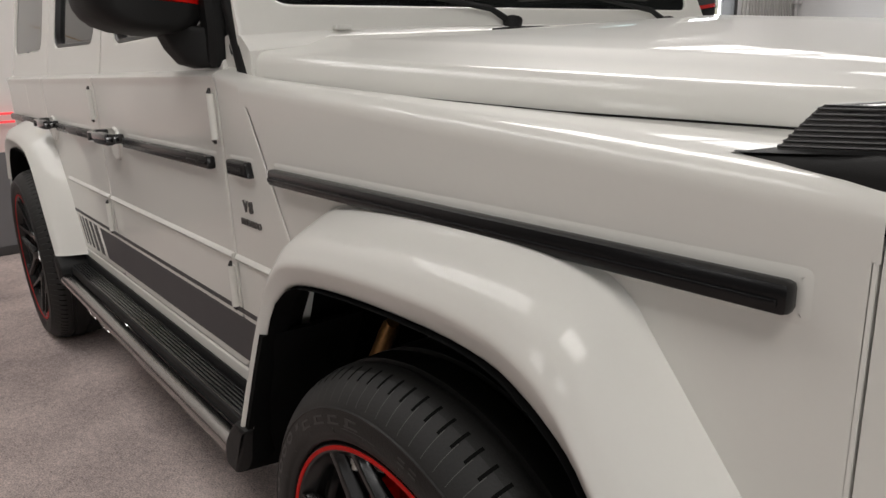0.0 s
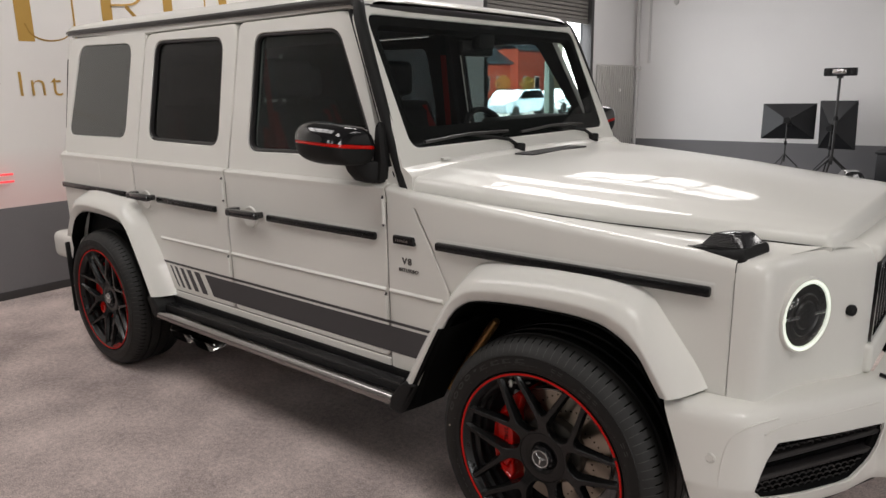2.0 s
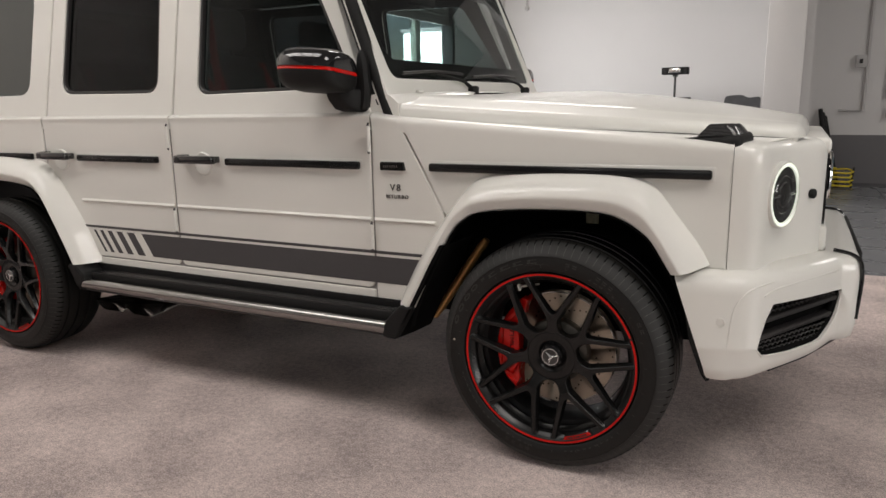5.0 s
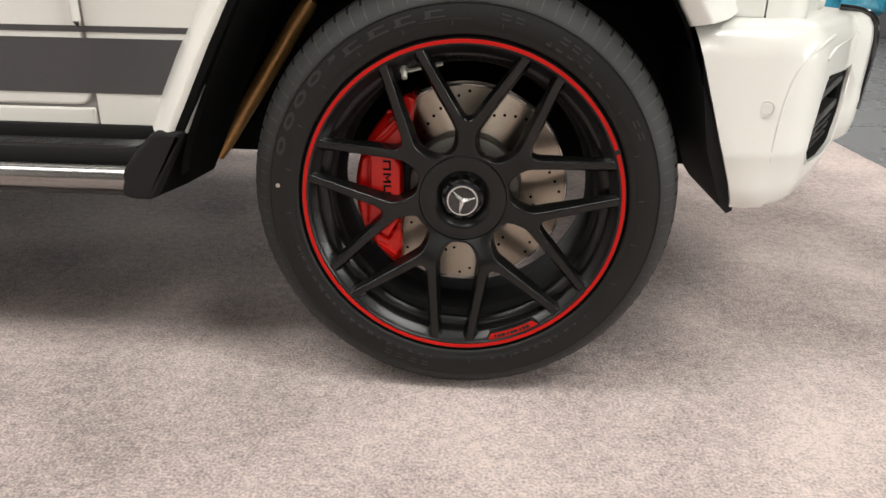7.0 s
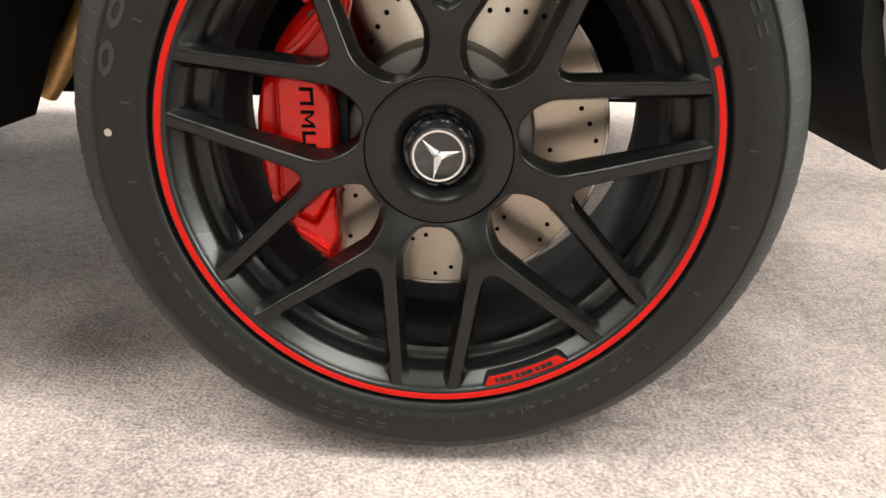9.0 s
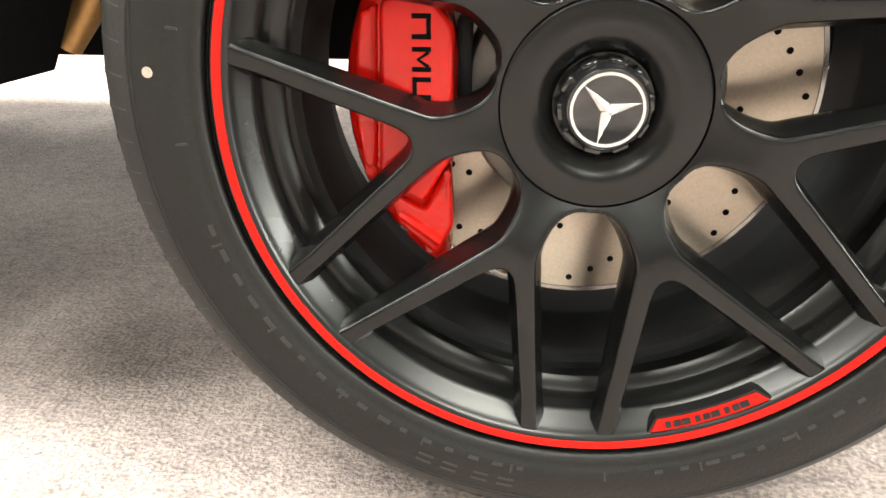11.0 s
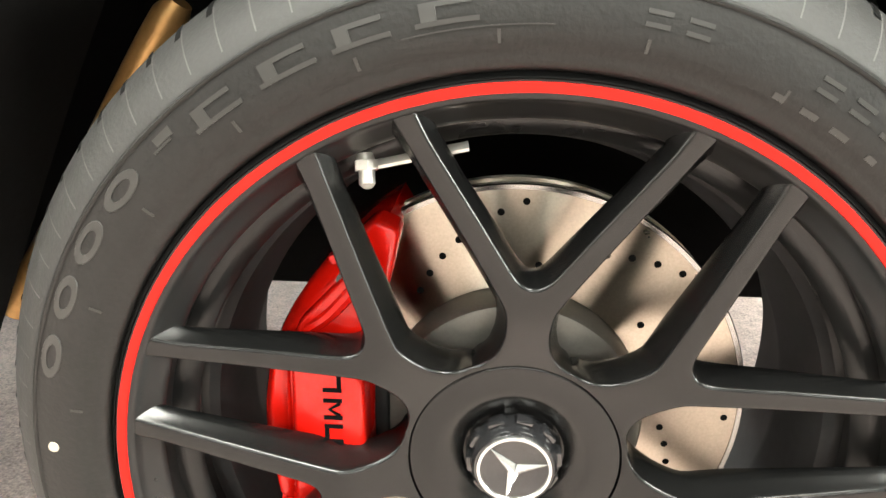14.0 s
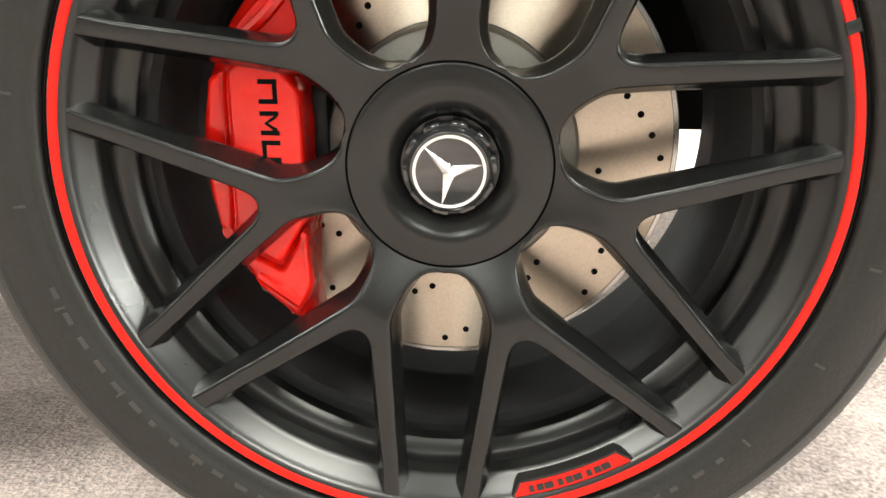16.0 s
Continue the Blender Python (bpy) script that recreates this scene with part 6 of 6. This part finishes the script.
WALL_STEPS = ((-0.0038, 0.0), (-0.0026, 0.0001), (-0.0015, 0.0005), (-0.0006, 0.0012), (0.0, 0.0021), (0.0004, 0.0032), (0.0012, 0.0065), (0.0026, 0.0115), (0.0044, 0.0170), (0.0060, 0.0225), (0.0066, 0.0270), (0.0060, 0.0310))


def spoke_mesh(k):
    a = math.pi / 2 + SPIN + k * 2 * math.pi / 7
    ca, sa = math.cos(a), math.sin(a)
    points = spoke_outline()
    flat = [(u, v) for u, v, _ in points]
    lean = [w for _, _, w in points]
    if area2(flat) < 0:
        flat, lean = flat[::-1], lean[::-1]
    bm = bmesh.new()
    unit = [Vector(q) - Vector(p) for p, q in zip(flat, inset(flat, -1.0))]
    rings = [[bm.verts.new((p[0] + d.x * out * (w if out > 0 else min(w * 4, 1.0)), p[1] + d.y * out * (w if out > 0 else min(w * 4, 1.0)), -deep)) for p, d, w in zip(flat, unit, lean)] for out, deep in WALL_STEPS]
    m = len(flat)
    for r0, r1 in zip(rings, rings[1:]):
        for i in range(m):
            bm.faces.new((r0[i], r0[(i + 1) % m], r1[(i + 1) % m], r1[i]))
    for ring in (rings[0], rings[-1]):
        bmesh.ops.triangle_fill(bm, use_beauty=True, use_dissolve=False, edges=[bm.edges.get((ring[i], ring[(i + 1) % m])) for i in range(m)], normal=(0, 0, 1))
    for size in (0.05, 0.026, 0.014, 0.008):
        far = [e for e in bm.edges if e.calc_length() > size]
        bmesh.ops.subdivide_edges(bm, edges=far, cuts=1)
        bmesh.ops.triangulate(bm, faces=[f for f in bm.faces if len(f.verts) > 4])
    for v in bm.verts:
        u, w, d = v.co.x, v.co.y, -v.co.z
        r = math.hypot(u, w)
        deep = d * (1.0 if r < 0.16 else max(0.5, 1.0 - (r - 0.16) * 4.4))
        v.co = Vector((u * ca - w * sa, face_y(r) + deep, u * sa + w * ca))
    return bm


RIM = [(0.2995, -0.010), (0.2938, -0.016), (0.2936, -0.027), (0.2930, -0.0306), (0.2918, -0.0317), (0.2822, -0.0314), (0.2802, -0.0298), (0.2790, -0.0268), (0.2765, -0.0225), (0.2690, -0.0135), (0.2668, -0.0108), (0.2660, -0.0085), (0.2695, -0.0075), (0.2695, 0.0110), (0.2625, 0.0118), (0.2610, 0.0125), (0.2530, 0.0190), (0.2515, 0.0215), (0.2600, 0.0230), (0.2620, 0.050), (0.2560, 0.052)]
DRUM = [(0.2570, 0.0518), (0.2475, 0.054), (0.2450, 0.060), (0.2420, 0.085), (0.2375, 0.115), (0.2390, 0.125), (0.2500, 0.17), (0.2580, 0.215), (0.2650, 0.235), (0.2900, 0.242), (0.2990, 0.236)]
SHOULDER = [(0.3508, -0.0350), (0.3560, -0.0322), (0.3625, -0.0276), (0.3690, -0.0218), (0.3752, -0.0150), (0.3810, -0.0074), (0.3858, 0.0010), (0.3895, 0.0100), (0.3922, 0.0195)]
TYRE = [(0.2943, -0.0225), (0.2968, -0.0285), (0.2980, -0.0325), (0.2998, -0.0347), (0.3045, -0.0364), (0.3098, -0.0374), (0.3107, -0.0384), (0.3190, -0.0400), (0.3280, -0.0402), (0.3380, -0.0392), (0.3465, -0.0376), (0.3472, -0.0385), (0.3488, -0.0383), (0.3498, -0.0356)] + SHOULDER + [(0.3945, 0.030),
        (0.3950, 0.038), (0.3880, 0.040), (0.3880, 0.050), (0.3955, 0.052), (0.3965, 0.090), (0.3885, 0.092), (0.3885, 0.104), (0.3968, 0.106), (0.3965, 0.15), (0.3885, 0.152), (0.3885, 0.164), (0.3955, 0.166), (0.3945, 0.20), (0.390, 0.225), (0.378, 0.245), (0.345, 0.258), (0.31, 0.252), (0.297, 0.238)]


def sag(bm):
    """The tyre stands flat on the floor."""
    for v in bm.verts:
        if v.co.z < -0.3895:
            v.co.y += -0.004 if v.co.y < 0.1 else 0.004
            v.co.z = -0.3895
    return bm


def on_tyre(a, r):
    y = float(np.interp(r, [p[0] for p in TYRE[:20]], [p[1] for p in TYRE[:20]]))
    return Vector((r * math.cos(a), y, r * math.sin(a)))


def arc_block(bm, a0, a1, r0, r1, lift=0.0012, n=6):
    """A raised block that follows the tyre's flank."""
    top, low = [], []
    for r in (r0, r1):
        top.append([bm.verts.new(on_tyre(a0 + (a1 - a0) * i / n, r) + Vector((0, -lift, 0))) for i in range(n + 1)])
        low.append([bm.verts.new(on_tyre(a0 + (a1 - a0) * i / n, r) + Vector((0, 0.001, 0))) for i in range(n + 1)])
    for i in range(n):
        bm.faces.new((top[0][i], top[0][i + 1], top[1][i + 1], top[1][i]))
        bm.faces.new((top[0][i], top[0][i + 1], low[0][i + 1], low[0][i]))
        bm.faces.new((top[1][i], top[1][i + 1], low[1][i + 1], low[1][i]))
    for i in (0, n):
        bm.faces.new((top[0][i], top[1][i], low[1][i], low[0][i]))
    return bm


def oval_block(bm, a, r, da, dr, n=20):
    """A raised oval ring on the tyre's flank."""
    ring = lambda k, lift: [bm.verts.new(on_tyre(a + da * k * math.cos(2 * math.pi * i / n), r + dr * (k - (0.12 if k < 1 else 0)) * math.sin(2 * math.pi * i / n)) + Vector((0, lift, 0))) for i in range(n)]
    loops = [ring(1.0, 0.001), ring(0.97, -0.0007), ring(0.56, -0.0007), ring(0.52, 0.001)]
    for p, q in zip(loops, loops[1:]):
        for i in range(n):
            bm.faces.new((p[i], p[(i + 1) % n], q[(i + 1) % n], q[i]))


def sipe(bm, a, half, first, last, proud=0.0004):
    """A narrow slit or notch that runs over the tyre's shoulder."""
    rows = []
    for r, y in SHOULDER[first:last]:
        rows.append([bm.verts.new(((r + proud) * math.cos(a + s), y - proud, (r + proud) * math.sin(a + s))) for s in (-half, half)])
    for p, q in zip(rows, rows[1:]):
        bm.faces.new((p[0], p[1], q[1], q[0]))


def caliper_outline():
    pts = []
    for k in range(20):
        g = radians(119 + (231 - 119) * k / 19)
        pts.append((0.2080 * math.cos(g), 0.2080 * math.sin(g)))
    for g, r in ((231, 0.190), (222, 0.165), (210, 0.139), (198, 0.121), (180, 0.116), (164, 0.120), (152, 0.138), (140, 0.160), (129, 0.177), (119, 0.194)):
        pts.append((r * math.cos(radians(g)), r * math.sin(radians(g))))
    return pts


def make_wheel():
    wheel = part("wheel", lathe(bmesh.new(), RIM, 144), BARREL, car, "satin black alloy wheel with a red rim line", 40)
    tyre = part("tyre", sag(lathe(bmesh.new(), TYRE, 180)), RUBBER, wheel, "black low profile tyre", 60)
    part("tyre_shoulder", sag(lathe(bmesh.new(), [(r + 0.0002, y - 0.0002) for r, y in SHOULDER[:8]], 180)), SHOULDER_RUBBER, wheel, "matt tyre shoulder, paler than the sidewall", 60)
    part("rim_drum", lathe(bmesh.new(), DRUM, 96), DRUM_GREY, wheel, "dull dark inner rim drum", 40)
    for k in range(7):
        part("spoke", spoke_mesh(k), SATIN, wheel, angle=62)
    ring = lathe(bmesh.new(), [(0.2839, -0.0310), (0.2843, -0.0334), (0.2901, -0.0337), (0.2907, -0.0312)], 144)
    part("rim_line", ring, RED_PAINT, wheel, "red painted rim line", 60)
    part("bead_gap", lathe(bmesh.new(), [(0.2922, -0.0310), (0.2927, -0.0324), (0.2942, -0.0312), (0.2957, -0.0285), (0.2968, -0.0270)], 144), GROOVE, wheel, "black gap between rim and tyre", 60)
    part("line_break", box(bmesh.new(), -0.0045, 0.0045, -0.0342, -0.033, 0.2825, 0.2925, 0.0005), BARREL, wheel).matrix_local = pose(0, 0, 0, 0, 67.8, 0)
    hub = lathe(bmesh.new(), [(0.0800, 0.040), (0.0815, 0.018), (0.0815, 0.0128), (0.0811, 0.0121), (0.0800, 0.0117), (0.0790, 0.0115), (0.0760, 0.0115), (0.0700, 0.0113), (0.0640, 0.0111), (0.0605, 0.0113), (0.0575, 0.0118), (0.0545, 0.0127), (0.0515, 0.0141), (0.0480, 0.0160), (0.0445, 0.0180), (0.0415, 0.0200), (0.0395, 0.0235), (0.0, 0.026)], 96)
    part("hub_plate", hub, SATIN, wheel, angle=50)
    part("hub_joint", lathe(bmesh.new(), [(0.0800, 0.022), (0.0812, 0.0150), (0.0822, 0.0150), (0.0835, 0.022)], 96), GROOVE, wheel)
    bm = lathe(bmesh.new(), [(0.0342, 0.032), (0.0342, 0.014), (0.0330, 0.010), (0.0325, 0.003), (0.0305, 0.0), (0.0290, 0.0005), (0.0, 0.0008)], 60)
    part("hub_cap", bm, BLACK_GLOSS, wheel, "gloss black hub cap with a star emblem")
    for k in range(10):
        g = k * math.pi / 5 + 0.2
        bm = box(bmesh.new(), -0.0068, 0.0068, 0.009, 0.022, 0.0315, 0.0372, 0.002)
        part("cap_lug", bm, BLACK_GLOSS, wheel).matrix_local = pose(0, 0, 0, 0, math.degrees(g), 0)
    part("cap_ring", lathe(bmesh.new(), [(0.0288, 0.0008), (0.0284, -0.0012), (0.0262, -0.0012), (0.0258, 0.0008)], 60), STAR, wheel, "chrome emblem ring")
    for g in (136, 13, 258):
        a = radians(g)
        bm = bmesh.new()
        d, w = Vector((math.cos(a), 0, math.sin(a))), Vector((-math.sin(a), 0, math.cos(a)))
        p = [Vector((0, -0.0035, 0)), w * 0.0042 + d * 0.003, d * 0.0262 + Vector((0, -0.0006, 0)), -w * 0.0042 + d * 0.003]
        vs = [bm.verts.new(q + Vector((0, 0.0004, 0))) for q in p]
        ba = [bm.verts.new((q.x, 0.001, q.z)) for q in p]
        bm.faces.new((vs[0], vs[1], vs[2]))
        bm.faces.new((vs[0], vs[2], vs[3]))
        for i, j in ((1, 2), (2, 3)):
            bm.faces.new((vs[i], vs[j], ba[j], ba[i]))
        part("star_blade", bm, STAR, wheel, angle=10)
    # red name plate on the rim edge
    bm = bmesh.new()
    out = []
    for r, sgn in ((0.2808, 1), (0.2648, -1)):
        for i in range(9):
            t = i / 8 if sgn > 0 else 1 - i / 8
            g = radians(-78.5 + 22.5 * t) if sgn > 0 else radians(-76.5 + 18.5 * t)
            out.append((r * math.cos(g), r * math.sin(g)))
    plate(bm, [out], lambda u, v, d: Vector((u, -0.0290 + d, v)), 0.012, ((0.0020, 0), (0.0006, 0.0008), (0, 0.003)))
    part("rim_badge_bed", bm, BARREL, wheel)
    plate_in = [tuple(Vector(p) * 1.0) for p in inset(out if area2(out) > 0 else out[::-1], 0.0022)]
    part("rim_badge", plate(bmesh.new(), [plate_in], lambda u, v, d: Vector((u, -0.0305 + d, v)), 0.002), RED_PAINT, wheel, "red name plate with dark bars")
    for i in range(9):
        g = radians(-74.5 + i * 1.75)
        m = Matrix.Rotation(-g, 4, "Y")
        bm = box(bmesh.new(), 0.2698, 0.2758, -0.0312, -0.0305, -0.0020 - 0.0016 * (i % 3), 0.0022)
        bmesh.ops.transform(bm, matrix=m, verts=bm.verts)
        part("badge_bar", bm, BARREL, wheel)
    # brake disc with drilled holes, hat and caliper
    disc = part("brake_disc", lathe(bmesh.new(), [(0.112, 0.095), (0.1985, 0.095), (0.2000, 0.0965), (0.2000, 0.104), (0.190, 0.105), (0.190, 0.116), (0.200, 0.117), (0.200, 0.126), (0.112, 0.126)], 96, True), DISC, wheel, "drilled steel brake disc")
    bm = bmesh.new()
    for k in range(8):
        for j in range(7):
            r = 0.1325 + 0.0088 * j
            g = radians(127.5 - 45 * k - 6.5 * j)
            c = Vector((r * math.cos(g), 0.0946, r * math.sin(g)))
            vs = [bm.verts.new(c + Vector((0.0031 * math.cos(s * math.pi / 5), 0, 0.0031 * math.sin(s * math.pi / 5)))) for s in range(10)]
            lo = [bm.verts.new(v.co + Vector((0, 0.002, 0))) for v in vs]
            bm.faces.new(vs)
            for s in range(10):
                bm.faces.new((vs[s], vs[(s + 1) % 10], lo[(s + 1) % 10], lo[s]))
    part("disc_edge", lathe(bmesh.new(), [(0.1950, 0.0952), (0.1954, 0.0938), (0.1992, 0.0938), (0.2002, 0.0952)], 96), STEEL, wheel, "bright worn edge of the brake disc")
    tagged(part("hole_pattern", bm, GROOVE, wheel, "dark drilled holes"), kind="stuff")
    part("disc_hat", lathe(bmesh.new(), [(0.1118, 0.110), (0.1112, 0.094), (0.1095, 0.072), (0.106, 0.066), (0.10, 0.064), (0.06, 0.062), (0.0, 0.062)], 72), HAT, wheel, "machined disc hat")
    part("hub_carrier", lathe(bmesh.new(), [(0.0, 0.13), (0.17, 0.13), (0.185, 0.14), (0.17, 0.20), (0.0, 0.22)], 40), DARK, wheel)
    cal = plate(bmesh.new(), [caliper_outline()], lambda u, v, d: Vector((u, 0.030 + 1.1 * max(0, abs(math.degrees(math.atan2(v, u)) % 360 - 175) - 28) * 0.0006 + d, v)), 0.115, ((0.020, 0.0), (0.012, 0.003), (0.004, 0.012), (0.0, 0.024)))
    part("brake_caliper", cal, CALIPER_RED, wheel, "bright red brake caliper", 40)
    bevel = ((0.0042, 0.0), (0.0026, 0.0004), (0.0010, 0.0018), (0.0, 0.0045))
    faces = (("caliper_face", 0.0215, 0.006, [(-0.1175, -0.046), (-0.1175, 0.056), (-0.142, 0.088), (-0.1745, 0.075), (-0.1780, -0.066), (-0.142, -0.086)]),
             ("caliper_flank", 0.0255, 0.003, [(-0.1802, -0.064), (-0.1768, 0.073), (-0.191, 0.066), (-0.1965, 0.030), (-0.1970, -0.020), (-0.192, -0.055)]),
             ("caliper_shoulder", 0.0240, 0.006, [(-0.1130, 0.064), (-0.1010, 0.118), (-0.123, 0.150), (-0.166, 0.106), (-0.1765, 0.081), (-0.140, 0.095)]),
             ("caliper_shoulder", 0.0300, 0.006, [(-0.1000, 0.126), (-0.0890, 0.178), (-0.108, 0.186), (-0.146, 0.150), (-0.128, 0.155)]),
             ("caliper_shoulder", 0.0250, 0.006, [(-0.1200, -0.054), (-0.1160, -0.108), (-0.130, -0.137), (-0.163, -0.108), (-0.1765, -0.073), (-0.142, -0.094)]))
    for name, y0, r, pts in faces:
        part(name, plate(bmesh.new(), [rpoly(pts, r)], side(y0), 0.03, bevel), CALIPER_RED, wheel, angle=30)
    part("caliper_ridge", tube(bmesh.new(), smooth_line([(-0.160, 0.026, 0.098), (-0.142, 0.0235, 0.112), (-0.124, 0.024, 0.132)], 4), 0.0052, 8), CALIPER_RED, wheel)
    part("caliper_ridge", tube(bmesh.new(), smooth_line([(-0.162, 0.027, -0.098), (-0.146, 0.0245, -0.108), (-0.128, 0.025, -0.122)], 4), 0.0050, 8), CALIPER_RED, wheel)
    for z0, z1, link in ((0.047, 0.066, 1), (0.0225, 0.0415, 0), (0.0010, 0.0185, -1)):
        bars = [box(bmesh.new(), -0.1500, -0.1350, 0.0207, 0.0217, za, za + 0.0038, 0.0003, 1) for za in (z0, z1 - 0.0038)]
        if link:
            xm = -0.1425 + 0.0055 * link
            bars.append(box(bmesh.new(), xm - 0.0018, xm + 0.0018, 0.0207, 0.0217, z0 + 0.0038, z1 - 0.0038, 0.0003, 1))
        else:
            bars.append(tube(bmesh.new(), [(-0.1370, 0.0215, z1 - 0.004), (-0.1450, 0.0215, (z0 + z1) / 2), (-0.1370, 0.0215, z0 + 0.004)], 0.0019, 4))
        for bm in bars:
            part("caliper_mark", bm, GROOVE, wheel, "dark bar mark")
    for r, g, s in ((0.193, 154, 0.0075), (0.193, 198, 0.0075), (0.190, 134, 0.0062), (0.191, 215, 0.0062), (0.181, 146, 0.005), (0.170, 205, 0.005)):
        bm = lathe(bmesh.new(), [(0.0, -0.006), (s * 0.45, -0.006), (s * 0.5, -0.003), (s, -0.003), (s, 0.012)], 12)
        bmesh.ops.translate(bm, verts=bm.verts, vec=(r * math.cos(radians(g)), 0.034 if s == 0.0062 else 0.031, r * math.sin(radians(g))))
        part("caliper_bolt", bm, BLACK_TRIM if s == 0.0062 else CALIPER_RED, wheel)
    part("brake_pad_edge", box(bmesh.new(), -0.117, -0.104, 0.060, 0.094, -0.05, 0.06, 0.003), BLACK_PLASTIC, wheel)
    # bleed valve and sensor wire at the top of the rim
    bm = tube(bmesh.new(), [(-0.1050, -0.010, 0.2205), (-0.1052, -0.009, 0.2215), (-0.1060, -0.006, 0.2330)], [0.0042, 0.0054, 0.0054], 14)
    tube(bm, [(-0.1058, -0.0075, 0.2300), (-0.1064, -0.0055, 0.2360)], 0.0082, 6)
    tube(bm, [(-0.1064, -0.0055, 0.2360), (-0.1070, -0.004, 0.2405)], [0.0062, 0.0050], 12)
    tube(bm, [(-0.1010, 0.001, 0.2325), (-0.040, 0.001, 0.2460)], 0.0040, 8, flat=0.6)
    part("valve_stem", bm, ZINC, wheel, "zinc plated valve with a hexagon nut", 30)
    # tyre markings, all as plain raised blocks
    bm = bmesh.new()
    for a0 in (162.4, 154.3, 146.7, 139.2):
        oval_block(bm, radians(a0), 0.3375, radians(3.0), 0.0085)
    for a0, half in ((125.0, 3.1), (116.2, 3.3), (108.0, 3.1), (99.2, 3.2)):
        arc_block(bm, radians(a0 - half), radians(a0 + half), 0.3260, 0.3288, 0.0007, 6)
        arc_block(bm, radians(a0 - half * 0.8), radians(a0 + half * 0.8), 0.3362, 0.3390, 0.0007, 6)
        arc_block(bm, radians(a0 + half * 0.3), radians(a0 + half * 0.8), 0.3288, 0.3362, 0.0007, 2)
    arc_block(bm, radians(130.2), radians(132.6), 0.3370, 0.3425, 0.0006, 3)
    arc_block(bm, radians(130.8), radians(133.4), 0.3350, 0.3365, 0.0006, 3)
    for a0, a1 in ((104.0, 88.6),):
        arc_block(bm, radians(a1), radians(a0), 0.3222, 0.3230, 0.0006, 12)
    for a0 in (80, 76, 62, 58, 54, 30, 26, -100, -104, -109, -113):
        arc_block(bm, radians(a0), radians(a0 - 2.4), 0.3270, 0.3296, 0.0005, 3)
        arc_block(bm, radians(a0), radians(a0 - 2.4), 0.3340, 0.3366, 0.0005, 3)
    tagged(part("tyre_lettering", bm, RUBBER_MARK, wheel, "raised unreadable tyre lettering as bars", recalc=True), kind="stuff")
    bm = bmesh.new()
    rng = random.Random(5)
    for a0 in list(range(196, 262, 4)) + list(range(282, 318, 4)) + list(range(40, 66, 4)):
        w = rng.uniform(1.0, 2.2)
        arc_block(bm, radians(a0), radians(a0 + w), 0.3130, 0.3165, 0.0005, 3)
    for k in range(24):
        g = radians(k * 15 + 4)
        arc_block(bm, g, g + radians(0.35), 0.3125, 0.3205, 0.0006, 1)
    tagged(part("small_tyre_lettering", bm, RUBBER_MARK, wheel, "small raised tyre marks"), kind="stuff")
    bm = bmesh.new()
    for k in range(92):
        g = 2 * math.pi * k / 92
        sipe(bm, g, 0.0015, 1, 7)
    tagged(part("sipe_pattern", sag(bm), SIPE, wheel, "pale narrow slits round the tyre shoulder"), kind="stuff")
    bm = bmesh.new()
    for k in range(92):
        g = 2 * math.pi * (k + 0.12) / 92
        sipe(bm, g, 0.0065, 5, 9, 0.0006)
    tagged(part("notch_pattern", sag(bm), GROOVE, wheel, "black notches at the tread edge"), kind="stuff")
    bm = lathe(bmesh.new(), [(0.0, -0.0008), (0.0038, -0.0008), (0.0044, 0.002)], 14)
    bmesh.ops.translate(bm, verts=bm.verts, vec=(-0.3325, -0.0398, 0.0290))
    part("paint_dot", bm, CHALK, wheel, "round beige paint dot")
    return wheel


front = make_wheel()
front.matrix_local = pose(0, 0, 0.39)
for x, y, turn, spin in ((-2.89, 0, 0, 14), (0, 2 * YC, 180, 20), (-2.89, 2 * YC, 180, 35)):
    made = {front: front.copy()}
    scene.collection.objects.link(made[front])
    for o in front.children:
        c = o.copy()
        scene.collection.objects.link(c)
        c.parent = made[front]
    made[front].matrix_local = pose(x, y, 0.39, 0, 0, turn)

# ---- floor tiles beyond the carpet, the pieces last ----
fl = bpy.data.objects["floor"]
tile_mesh = None
for ix in range(-6, 9):
    for iy in range(3, 10):
        x, y = ix * 1.0 + 0.2, iy * 1.0 + 0.35
        if not (x < 8.4 and y < 9.6):
            continue
        if x > 0.9 and y > 9.2:
            continue
        if tile_mesh is None:
            tb = box(bmesh.new(), -0.497, 0.497, -0.497, 0.497, -0.02, 0.0, 0.003, 1)
            tile_mesh = bpy.data.meshes.new("tile")
            tb.to_mesh(tile_mesh)
            tb.free()
            tile_mesh.materials.append(TILE)
        t = new("tile", tile_mesh)
        t.parent = fl
        t.location = (x, y, -0.012 + 0.002)
for ix in range(2, 9):
    for iy in range(-7, 3):
        t = new("tile", tile_mesh)
        t.parent = fl
        t.location = (ix * 1.0 + 0.32, iy * 1.0 + 0.35, -0.012 + 0.002)
